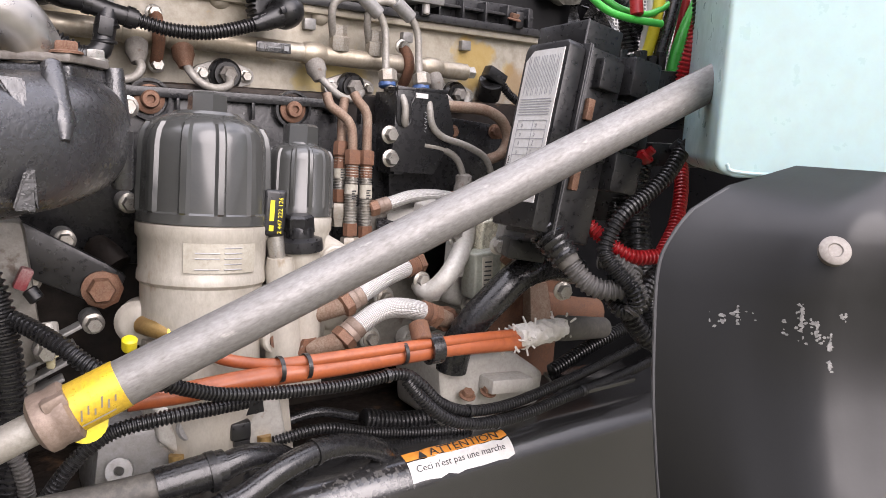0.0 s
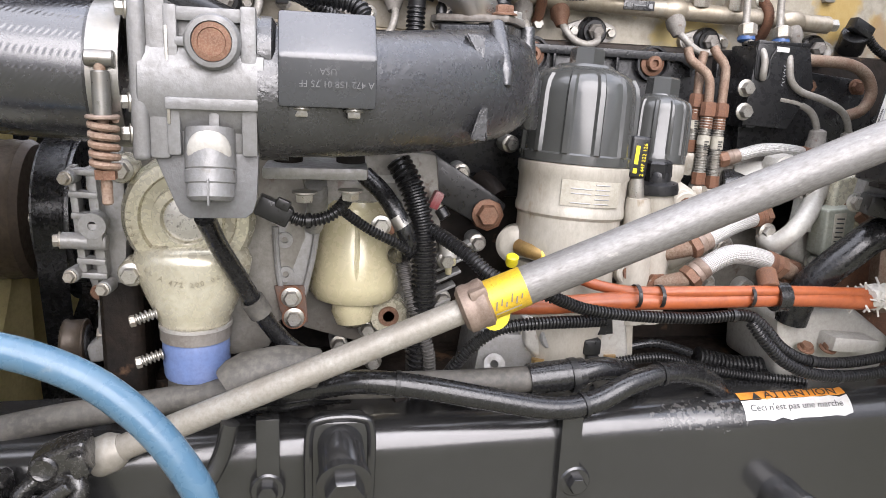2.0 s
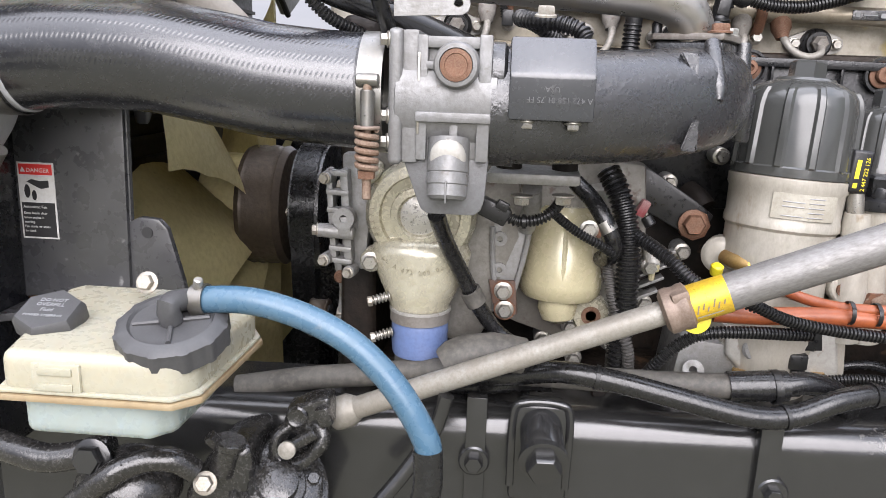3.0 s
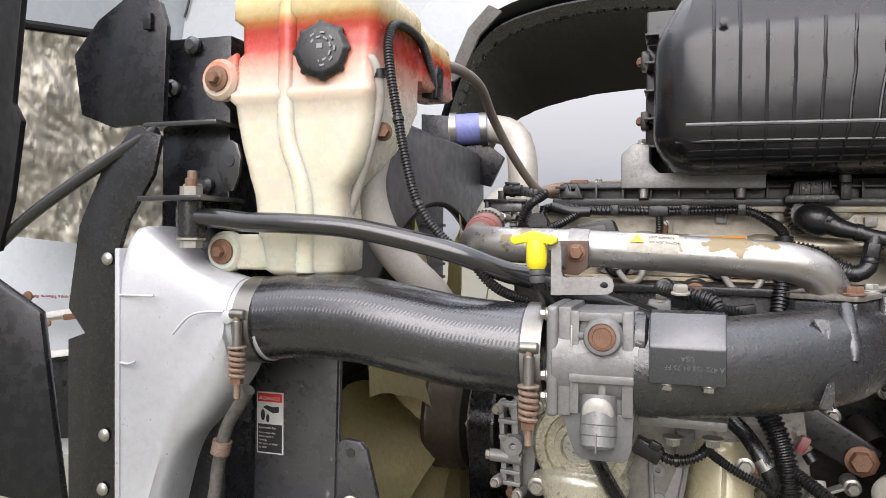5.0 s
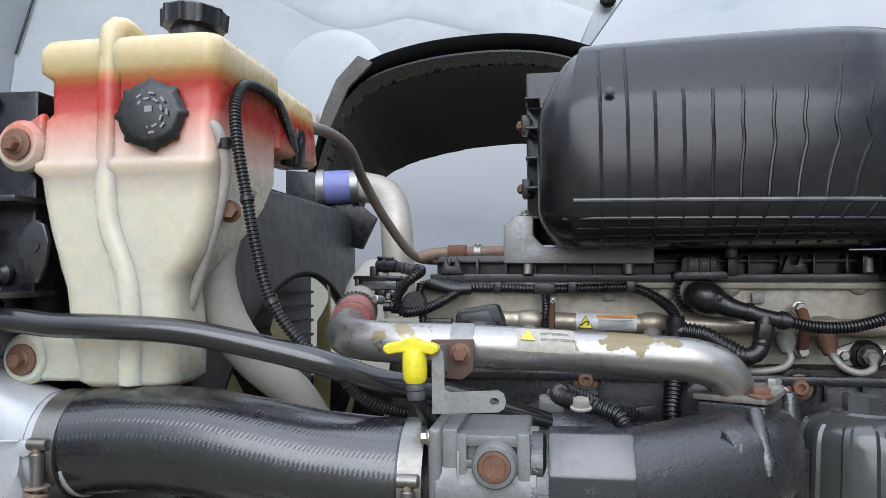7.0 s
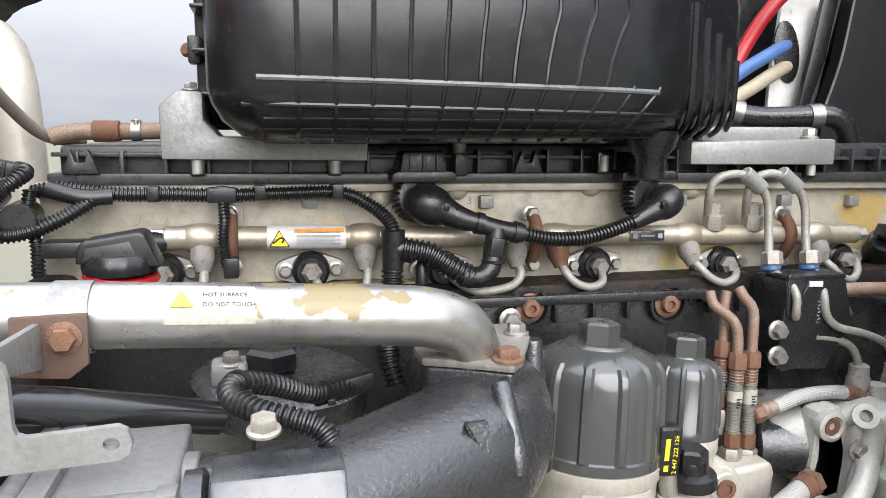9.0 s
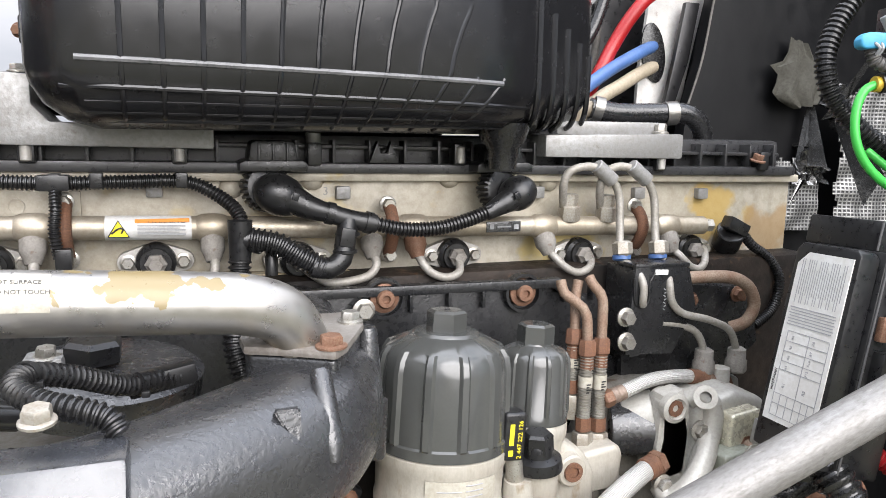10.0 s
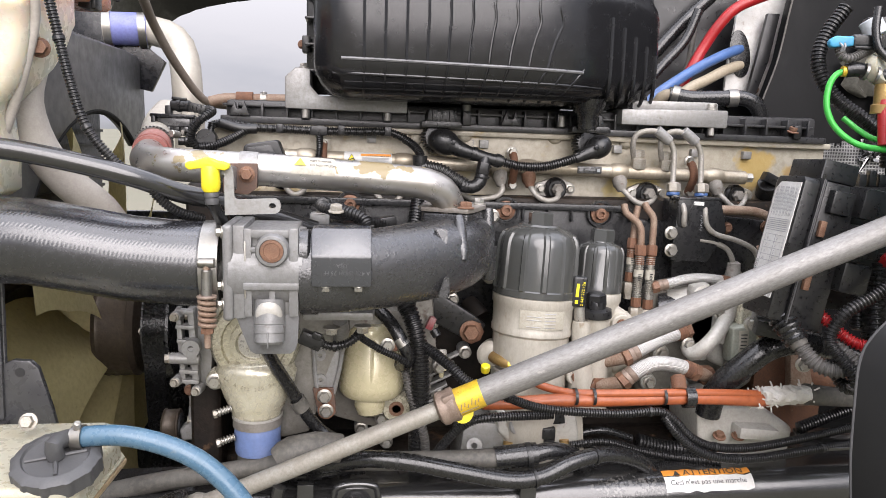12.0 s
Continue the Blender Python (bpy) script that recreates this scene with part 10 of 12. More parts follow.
part("lower_skirt", prism([(0, -0.40), (0.42, -0.36), (0.42, -0.165), (0, -0.225)], (-1.79, 1.082, -0.010), (1, 0.15, 0), (0, 0, 1), 0.010, 0.003), M_PANEL, low, "black lower skirt")
for z in (-0.085, -0.18, -0.235):
    part("screw", lathe((-1.53, 1.083, z - 0.02), (0.1, -1, 0), [(0.008, 0), (0.007, 0.003), (0.004, 0.004)], 12), M_RUSTBOLT, low)

# ---- fan shroud, label, fan, clutch, belt pulley ----
shroud = thing("fan_shroud", "black plastic fan shroud with moulded ledge", "fan shroud", (-0.63, 0.7, -0.3))
part("panel", xz([(-0.725, -0.02), (-0.555, -0.02), (-0.560, -0.262), (-0.725, -0.285)], 0.655, 0.672, 0.003), M_SHROUD, shroud)
part("ledge", prism([(0, 0), (0.175, 0.028), (0.175, 0.036), (0, 0.010)], (-0.73, 0.60, -0.30), (1, 0, 0), (0, 0, 1), -0.075, 0.002), M_SHROUD, shroud)
part("rim", tube([(-0.557, 0.665, -0.02), (-0.562, 0.665, -0.26)], 0.005, 8), M_SHROUD, shroud)
# the shroud's rear face, cut round the fan
arch = [(1.167 + 0.433 * math.cos(radians(a)), -0.261 + 0.433 * math.sin(radians(a))) for a in range(56, 158, 4)]
part("upper_cowl", prism([(0.70, 0.27), (0.73, 0.295), (0.80, 0.302), (1.05, 0.306), (1.34, 0.309), (1.43, 0.306), (1.468, 0.297), (1.484, 0.272), (1.486, 0.133)] + arch, (-0.602, 0, 0), (0, 1, 0), (0, 0, 1), 0.022, 0.006, seg=3), M_COWL, shroud, "satin black upper cowl")
part("cowl_top", prism([(0.70, 0), (1.38, 0), (1.44, 0.02), (1.44, 0.09), (0.70, 0.09)], (-0.60, 0, 0.303), (0, 1, 0), (-1, 0, 0), 0.012, 0.003), M_SHROUD, shroud)
part("fan_lip", tube([(-0.585, y, z) for y, z in arch[::2]], 0.006, 8), M_LINER, shroud)
part("rear_cowl", xz([(q[0], q[2]) for q in ((-0.733, 1.45, 0.409), (-0.651, 1.45, 0.4), (-0.521, 1.45, 0.295), (-0.555, 1.45, 0.226), (-0.594, 1.45, 0.235), (-0.732, 1.45, 0.265))], 1.45, 1.465, 0.003), M_PANEL, shroud)
dl = thing("danger_label", "red, white and black fan danger label", "label", (-0.655, 0.65, -0.2))
o, w_, h_ = V((-0.683, 0.6545, -0.208)), 0.043, 0.088
def on_label(name, a0, b0, a1, b1, m, lift):
    return part(name, prism([(a0, b0), (a1, b0), (a1, b1), (a0, b1)], o, (1, 0, 0), (0, 0, 1), lift, 0), m, dl)
on_label("white_field", 0, 0, w_, h_, M_WHITE, 0.0008)
on_label("red_heading", 0.002, h_ - 0.014, w_ - 0.002, h_ - 0.002, M_DANGER, 0.0012)
on_label("black_field", 0.002, 0.002, w_ - 0.002, 0.042, M_PRINT, 0.0012)
words("DANGER", o + V((0.0105, -0.0013, h_ - 0.0112)), (1, 0, 0), (0, 0, 1), 0.0068, M_WHITE, dl)
part("heading_triangle", prism([(0, 0), (0.006, 0), (0.003, 0.006)], o + V((0.0035, -0.0012, h_ - 0.011)), (1, 0, 0), (0, 0, 1), 0.0003, 0), M_WHITE, dl)
words("Automatic Fan", o + V((0.0035, -0.0013, 0.0355)), (1, 0, 0), (0, 0, 1), 0.0048, M_WHITE, dl)
for i, s in enumerate(("Keep hands clear", "when engine is", "running.", "Fan starts or stops", "by itself.")):
    words(s, o + V((0.0035, -0.0013, 0.0285 - 0.0052 * i)), (1, 0, 0), (0, 0, 1), 0.0040, M_WHITE, dl)
part("pictogram", prism([(0, 0.010), (0.006, 0.013), (0.016, 0.011), (0.026, 0.012), (0.026, 0.004), (0.017, 0.002), (0.012, 0.004), (0.006, 0.007)], o + V((0.010, -0.0011, 0.056)), (1, 0, 0), (0, 0, 1), 0.0003, 0), M_PRINT, dl)
part("fan_symbol", prism([(0.0035 * math.cos(math.tau * k / 10), 0.008 * math.sin(math.tau * k / 10)) for k in range(10)], o + V((0.010, -0.0011, 0.055)), (1, 0, 0), (0, 0, 1), 0.0003, 0), M_PRINT, dl)
part("fan_symbol", prism([(0.0028 * math.cos(math.tau * k / 10), 0.006 * math.sin(math.tau * k / 10)) for k in range(10)], o + V((0.018, -0.0011, 0.0505)), (1, 0, 0), (0, 0, 1), 0.0003, 0), M_PRINT, dl)

AX = V((0, 1.08, -0.235))
FX = V((0, 1.13, -0.25))
fan = thing("cooling_fan", "large cream plastic engine cooling fan", "fan", (-0.59, 1.13, -0.25))
def blade(a):
    bm = bmesh.new()
    rows = []
    for i in range(10):
        r = 0.075 + 0.330 * i / 9
        half = 0.055 + 0.060 * min(1, i / 6)
        row = []
        for k in range(7):
            s = -1 + 2 * k / 6
            ang = a + s * half / max(r, 0.12) * 0.95 + 0.25 * (i / 9) ** 2
            x = -0.590 + s * 0.058 * (1 - 0.25 * i / 9) + 0.014 * (1 - s * s)
            row.append(bm.verts.new((x, FX.y + r * math.cos(ang), FX.z + r * math.sin(ang))))
        rows.append(row)
    for p, q in zip(rows, rows[1:]):
        for k in range(6):
            bm.faces.new((p[k], p[k + 1], q[k + 1], q[k]))
    bmesh.ops.solidify(bm, geom=bm.faces[:], thickness=0.004)
    bmesh.ops.recalc_face_normals(bm, faces=bm.faces)
    return bm
for k in range(9):
    part("blade", blade(math.tau * k / 9 + 1.64), M_FAN, fan, angle=60)
part("hub", cyl((-0.64, FX.y, FX.z), (-0.56, FX.y, FX.z), 0.095, n=36), M_FAN, fan)
clutch = thing("fan_clutch", "rust-brown ribbed fan clutch drum", "fan clutch", (-0.45, 1.08, -0.215))
part("drum", lathe((-0.562, AX.y, AX.z), (1, 0, 0), [(0.080, 0), (0.098, 0.006), (0.101, 0.014), (0.099, 0.020), (0.101, 0.028), (0.099, 0.036), (0.101, 0.044), (0.099, 0.060), (0.101, 0.068), (0.094, 0.078), (0.05, 0.085), (0.03, 0.09), (0.03, 0.12)], 48), M_RODBROWN, clutch)
part("bearing_hub", lathe((-0.478, AX.y, AX.z), (1, 0, 0), [(0.046, 0), (0.046, 0.012), (0.036, 0.016)], 36), M_FLANGE, clutch, "worn grey bearing hub")
for k in range(6):
    a = math.tau * k / 6
    bolt(clutch, (-0.485, AX.y + 0.062 * math.cos(a), AX.z + 0.062 * math.sin(a)), (1, 0, 0), M_ZINCNUT, 0.007, 0.008)
pul = thing("belt_pulley", "black grooved belt pulley with drive belt", "pulley", (-0.37, 1.08, -0.215))
part("pulley", lathe((-0.468, AX.y, AX.z), (1, 0, 0), [(0.080, 0), (0.106, 0.002), (0.106, 0.050), (0.08, 0.052)], 48), M_ENGINEBLACK, pul)
bm = bmesh.new()
outline = []
for i in range(25):
    a = radians(0 + 180 * i / 24)
    outline.append((AX.y + 0.110 * math.cos(a), AX.z + 0.110 * math.sin(a)))
outline += [(AX.y - 0.10, AX.z - 0.1), (AX.y - 0.06, -0.62), (AX.y + 0.06, -0.62), (AX.y + 0.10, AX.z - 0.1)]
rings = [[bm.verts.new((x, y * 1.0, z)) for y, z in outline] for x in (-0.462, -0.424)]
for i in range(len(outline)):
    j = (i + 1) % len(outline)
    bm.faces.new((rings[0][i], rings[0][j], rings[1][j], rings[1][i]))
bmesh.ops.solidify(bm, geom=bm.faces[:], thickness=0.004)
part("belt", bm, M_RUBBER, pul, "ribbed black drive belt")
lower = thing("crank_pulley", "dark crankshaft pulley low behind the belt", "pulley", (-0.38, 1.08, -0.6))
part("pulley", cyl((-0.47, 1.08, -0.62), (-0.40, 1.08, -0.62), 0.09, n=36), M_BLOCK, lower)

# ---- power steering reservoir, its bracket, blue hose ----
res = thing("steering_fluid_reservoir", "yellowed plastic power steering fluid reservoir with black caps", "fluid reservoir", (-0.453, 0.427, -0.328))
RC = V((-0.455, 0.435, -0.296)) + V((0, 0, 0.030))
part("upper_half", prism([(-0.068, -0.058), (0.068, -0.058), (0.084, -0.042), (0.090, 0.085), (0.064, 0.130), (-0.105, 0.130), (-0.114, 0.11)], RC + V((0, 0, 0.0)), (1, 0, 0), (0, 1, 0), 0.036, 0.017, seg=5), M_BEIGE, res)
part("joint_flange", prism([(-0.072, -0.0625), (0.071, -0.0625), (0.089, -0.045), (0.095, 0.088), (0.067, 0.135), (-0.108, 0.135), (-0.119, 0.11)], RC + V((0, 0, -0.004)), (1, 0, 0), (0, 1, 0), 0.006, 0.0026), M_PARTING, res, "tan parting flange")
part("lower_half", prism([(-0.058, -0.052), (0.046, -0.052), (0.064, -0.036), (0.066, 0.05), (-0.075, 0.05)], RC + V((0, 0, -0.038)), (1, 0, 0), (0, 1, 0), 0.042, 0.013, seg=4), M_BEIGELOW, res)
part("seam_bead", prism([(-0.071, -0.0615), (0.070, -0.0615), (0.088, -0.044), (0.093, 0.087), (0.066, 0.133), (-0.107, 0.133), (-0.117, 0.11)], RC + V((0, 0, 0.003)), (1, 0, 0), (0, 1, 0), 0.003, 0.0012), M_BEIGE, res)
part("level_window", box(RC + V((-0.022, -0.058, 0.016)), (0.040, 0.006, 0.026), bev=0.002), M_BEIGE, res)
for z in (0.023, 0.010):
    part("level_mark", box(RC + V((-0.022, -0.0615, z)), (0.028, 0.002, 0.006), bev=0.0005), M_BEIGE, res)
CC = V((-0.4, 0.417, -0.216))
CU = V((0.04, -0.36, 0.93)).normalized()
CAP_UP = V((0.03, -0.30, 0.95)).normalized()
cb = part("main_cap", lathe(CC - CAP_UP * 0.018, CAP_UP, [(0.040, 0), (0.0440, 0.003), (0.0440, 0.021), (0.0395, 0.025), (0.034, 0.026), (0.032, 0.0235), (0.012, 0.0225)], 120, flute=(12, 0.0016, 1, 2)), M_RESCAP, res, "large black screw cap")
for k in range(4):
    a = math.tau * k / 4 + 0.3
    part("cap_rib", tube([CC + CAP_UP * 0.006, CC + CAP_UP * 0.006 + axes(CAP_UP)[1] * 0.030 * math.cos(a) + axes(CAP_UP)[2] * 0.030 * math.sin(a)], 0.0022, 8), M_RESCAP, cb)
part("return_nipple", tube([CC + CAP_UP * 0.006, CC + CAP_UP * 0.022, (-0.392, 0.436, -0.198), (-0.374, 0.432, -0.197)], 0.0095, 16), M_RESCAP, res)
HC = V((-0.52, 0.442, -0.224))
hx = part("hex_cap", lathe(HC - CU * 0.012, CU, [(0.026, 0), (0.029, 0.004), (0.029, 0.018), (0.026, 0.022)], 6), M_RESCAP, res, "grey-black hexagonal filler cap")
for s, dy in (("DO NOT", 0.009), ("OVERFILL", 0.003), ("Fluid", -0.004)):
    words(s, HC + CU * 0.0106 + V((0, 0.93, 0.36)) * dy, (1, 0, 0), (0, 0.93, 0.36), 0.006, M_GREYPRINT, hx, align="CENTER")
words("POWER STEERING", HC + CU * 0.0106 - V((0, 0.93, 0.36)) * 0.011, (1, 0, 0), (0, 0.93, 0.36), 0.0042, M_GREYPRINT, hx, align="CENTER")
part("tab_bolt", hexhead((-0.469, 0.516, -0.211), (0, -1, 0.4), 0.008, 0.008), M_ZINCNUT, res)
rb = thing("reservoir_bracket", "textured black steel bracket behind the reservoir", "bracket", (-0.53, 0.68, -0.3))
p = V((-0.538, 0.67, -0.193))
part("plate", rough_up(xz([(p.x - 0.055, p.z - 0.12), (p.x + 0.052, p.z - 0.12), (p.x + 0.040, p.z - 0.060), (p.x + 0.024, p.z + 0.002), (p.x + 0.014, p.z + 0.013), (p.x - 0.008, p.z + 0.015), (p.x - 0.026, p.z + 0.006), (p.x - 0.040, p.z - 0.04)], 0.66, 0.67, 0.003), 0.0008, 50), M_SHROUD, rb)
part("hole", cyl((p.x, 0.6625, p.z - 0.003), (p.x, 0.6590, p.z - 0.003), 0.0065, n=20, bev=0), M_PRINT, rb)
blue = run_hose("return_hose", "glossy blue rubber return hose with steel worm clamp", "hose", [(-0.388, 0.435, -0.198), (-0.346, 0.432, -0.195), (-0.312, 0.43, -0.200), (-0.278, 0.427, -0.211), (-0.249, 0.424, -0.227), (-0.222, 0.420, -0.251), (-0.203, 0.416, -0.275), (-0.188, 0.413, -0.302), (-0.186, 0.413, -0.314)], 0.0115, M_BLUEHOSE, 24)
part("tail", tube([(-0.187, 0.413, -0.308), (-0.186, 0.412, -0.341), (-0.193, 0.412, -0.368), (-0.211, 0.408, -0.394)], 0.0124, 20), M_RUBBER, blue, "black rubber tail of the hose")
part("clamp", ring((-0.388, 0.434, -0.198), (-0.376, 0.433, -0.197), 0.0124, 0.0014, 24), M_STEEL, blue)
part("clamp_screw", cyl((-0.383, 0.429, -0.186), (-0.38, 0.426, -0.177), 0.004, n=10), M_ZINC, blue)
run_hose("steering_pipe", "shiny black hydraulic pipe passing the frame rail", "pipe", [(-0.185, 0.62, -0.355), (-0.197, 0.62, -0.397), (-0.226, 0.61, -0.443), (-0.256, 0.6, -0.482)], 0.009, M_FRAME, 16)
run_hose("overflow_tube", "dusty grey tube hanging in front of the shroud", "hose", [(-0.625, 0.545, -0.093), (-0.641, 0.55, -0.113), (-0.665, 0.555, -0.149), (-0.678, 0.555, -0.202), (-0.687, 0.555, -0.255), (-0.735, 0.555, -0.42)], 0.0085, M_DUSTYRUBBER, 16)
clip = thing("tube_clip", "rusty tan clip on the grey tube", "clip", (-0.67, 0.55, -0.172))
part("clip", ring((-0.669, 0.553, -0.164), (-0.673, 0.553, -0.181), 0.0085, 0.004, 20), M_RUSTLINE, clip)
lb2 = thing("lower_linkage", "grimy steel linkage bracket beside the reservoir", "linkage", (-0.6, 0.55, -0.45))
part("bar", tube([(-0.711, 0.58, -0.422), (-0.652, 0.57, -0.433), (-0.613, 0.57, -0.437), (-0.553, 0.58, -0.424)], 0.016, 14), M_OILY, lb2)
bolt(lb2, (-0.565, 0.56, -0.427), (0, -1, 0.2), M_FRAME, 0.016, 0.016)
side = thing("radiator_side_panel", "black steel radiator side panel behind the reservoir", "panel", (-0.75, 0.66, -0.4))
part("panel", xz([(-0.90, -0.60), (-0.60, -0.60), (-0.60, -0.25), (-0.70, -0.05), (-0.90, -0.05)], 0.675, 0.69, 0.003), M_PANEL, side)
bolt(side, (-0.694, 0.67, -0.299), (0, -1, 0), M_RUSTBOLT, 0.014, 0.010)

# ---- parts seen from above behind the throttle ----
can = thing("oil_separator", "round black plastic oil separator behind the intake elbow", "oil separator", (-0.12, 0.8, -0.05))
part("lid", lathe((-0.091, 0.78, 0.002), (0.05, -0.05, 1), [(0.075, -0.03), (0.078, -0.006), (0.07, 0.0), (0.04, 0.004), (0.02, 0.005)], 40), M_ENGINEBLACK, can)
part("hex_boss", lathe((-0.101, 0.77, 0.011), (0.05, -0.05, 1), [(0.024, 0), (0.024, 0.014), (0.020, 0.018)], 6), M_PLASTIC, can)
part("bolt_ear", box((-0.135, 0.76, 0.011), (0.03, 0.03, 0.02), bev=0.005), M_CAST, can)
bolt(can, (-0.133, 0.755, 0.019), (0, -0.1, 1), M_ZINC, 0.008, 0.009)
run_hose("actuator_lead", "black corrugated lead curling over the intake elbow", "cable", [(-0.026, 0.7, 0.013), (-0.048, 0.69, 0.014), (-0.072, 0.67, 0.019), (-0.1, 0.64, 0.038), (-0.123, 0.62, 0.048), (-0.126, 0.6, 0.046), (-0.11, 0.58, 0.043), (-0.09, 0.57, 0.04), (-0.074, 0.565, 0.035), (-0.067, 0.56, 0.027)], 0.0070, M_CONDUIT, 14, 0.0045, 0.001, ties=(0.22, 0.62))
acp = thing("actuator_plug", "black wiring plug lying on the intake elbow", "connector", (-0.047, 0.7, 0.01))
part("plug", box((-0.047, 0.695, 0.013), (0.05, 0.016, 0.016), (0, -8, 10), 0.003), M_PLASTIC, acp)
bolt(badge, (-0.106, 0.545, 0.044), (0, -0.15, 1), M_ZINCNUT, 0.0082, 0.009, washer=1.2)
for x in (-0.118, -0.078):
    bolt(badge, (x, 0.520, -0.046), (0, -0.2, -1), M_ZINC, 0.0055, 0.006)
words("A 472 158 01 75 FF", (-0.064, 0.5052, -0.024), (-1, 0, 0), (0, 0, -1), 0.0070, M_MOULD, badge, "moulded_number")
words("USA", (-0.092, 0.5052, -0.015), (-1, 0, 0), (0, 0, -1), 0.0070, M_MOULD, badge, "moulded_number")
part("side_port", cyl((-0.134, 0.545, 0.006), (-0.142, 0.545, 0.006), 0.007, n=18), M_BLUEWIRE, badge, "blue plug seen behind the cover")

# radiator core and front cover close the space round the fan
core = thing("radiator", "dark finned radiator core behind the fan", "radiator", (-0.68, 1.1, -0.7))
part("core", span((-0.76, 0.69, -0.85), (-0.672, 1.45, 0.20), 0.005), M_RADIATOR, core)
for k in range(31):
    part("cooling_tube", span((-0.674, 0.70, -0.80 + k * 0.031), (-0.664, 1.44, -0.794 + k * 0.031), 0), M_RADIATOR, core)
timing = thing("timing_cover", "oily black front engine cover", "engine cover", (-0.32, 1.1, -0.5))
part("cover", rough_up(span((-0.345, 0.80, -0.85), (-0.295, 1.40, 0.06), 0.015, seg=3), 0.003, 20), M_BLOCK, timing)

for q in ((0.84, -0.02), (0.84, -0.16), (0.84, -0.34), (1.30, -0.10)):
    bolt(timing, (-0.346, q[0], q[1]), (-1, 0, 0), M_ZINCNUT, 0.009, 0.010)
# invented sheet that shuts out the light and view from the far side
far = thing("far_side_blocker", "added black sheet closing off the far side of the engine bay", "splash shield", (-0.3, 1.52, -0.8))
part("sheet", span((-0.80, 1.50, -1.25), (1.05, 1.52, -0.06), 0.003), M_PANEL, far)

hp = thing("heater_pipe", "rust-brown heater pipe with steel clamp behind the rocker cover", "pipe", (-0.391, 1.3, 0.205))
part("pipe", tube([(-0.395, 1.3, 0.201), (-0.362, 1.3, 0.209), (-0.298, 1.3, 0.21), (-0.211, 1.3, 0.211)], 0.0125, 18), M_RUSTLINE, hp)
part("sleeve", cyl((-0.338, 1.295, 0.21), (-0.302, 1.295, 0.21), 0.0155, n=22), M_RUST, hp, "orange-brown sleeve")
part("clamp", ring((-0.287, 1.3, 0.21), (-0.274, 1.3, 0.21), 0.0135, 0.003, 22), M_STEEL, hp)
part("clamp_screw", cyl((-0.279, 1.29, 0.217), (-0.279, 1.29, 0.227), 0.004, n=10), M_ZINC, hp)
cbk = thing("connector_block", "scratched black wiring connector block at the engine's front", "connector", (-0.385, 0.93, 0.12))
part("housing", xz([(-0.420, 0.164), (-0.351, 0.163), (-0.351, 0.143), (-0.362, 0.131), (-0.408, 0.127), (-0.420, 0.132)], 0.922, 0.968, 0.003), M_PLASTIC, cbk)
part("side_lip", box((-0.4165, 0.919, 0.147), (0.007, 0.012, 0.036), bev=0.002), M_PLASTIC, cbk)
part("upper_rail", box((-0.386, 0.920, 0.1625), (0.072, 0.014, 0.006), (0, 0.8, 0), 0.002), M_PANEL, cbk)
part("face_panel", box((-0.3835, 0.920, 0.1525), (0.051, 0.007, 0.013), (0, 0.8, 0), 0.0012), M_SHROUD, cbk)
for k in range(4):
    part("lug", box((-0.408 + 0.0145 * k, 0.920, 0.141), (0.009, 0.012, 0.008), (0, 0, 0), 0.0018), M_SHROUD if k % 2 else M_PLASTIC, cbk)
part("right_clip", box((-0.350, 0.925, 0.152), (0.010, 0.02, 0.014), (0, 10, 0), 0.002), M_PLASTIC, cbk)
part("top_plug", cyl((-0.390, 0.93, 0.181), (-0.358, 0.925, 0.1795), 0.0095, n=20, bev=0.002), M_PLASTIC, cbk)
part("plug_band", ring((-0.379, 0.928, 0.1805), (-0.373, 0.927, 0.1802), 0.0094, 0.0016, 20), M_PLASTIC, cbk)
part("plug_latch", box((-0.376, 0.927, 0.1915), (0.024, 0.010, 0.004), (0, 4, 0), 0.001), M_PLASTIC, cbk)
part("cable_plug", box((-0.345, 0.92, 0.176), (0.028, 0.020, 0.015), (0, 12, 0), 0.003), M_PLASTIC, cbk)
for k in range(3):
    part("plug_rib", box((-0.353 + 0.007 * k, 0.909, 0.177 - 0.0014 * k), (0.0024, 0.003, 0.015), (0, 12, 0), 0.0006), M_PLASTIC, cbk)
part("plug_post", box((-0.394, 0.93, 0.170), (0.010, 0.02, 0.020), (0, 0, 0), 0.002), M_PLASTIC, cbk)
for k in range(7):
    f = random.random()
    part("scratch", box((-0.42 + 0.072 * f, 0.9165, 0.122 + random.uniform(0, 0.012)), (random.uniform(0.003, 0.009), 0.0012, 0.0016), (0, random.uniform(-40, 40), 0), 0), M_DIRTYLABEL, cbk)


# ---- fuse box with its printed chart ----
fuse = thing("fuse_box", "black plastic fuse box with white fuse chart on its lid", "fuse box", (0.6, 0.72, -0.1))
FTL, FTR, FBL = V((0.566, 0.690, 0.087)), V((0.563, 0.624, 0.089)), V((0.531, 0.690, -0.084))
fu, fv = (FTR - FTL).normalized(), (FTL - FBL).normalized()
fn = fu.cross(fv).normalized()
fv = fn.cross(fu).normalized()
FW, FH = (FTR - FTL).length, (FTL - FBL).length
fo = FTL - fv * FH
part("lid", prism([(-0.008, -0.03), (FW + 0.005, -0.03), (FW + 0.005, FH + 0.004), (FW, FH + 0.010), (-0.002, FH + 0.010), (-0.008, FH + 0.002)], fo - fn * 0.026, fu, fv, 0.025, 0.004), M_PLASTIC, fuse)
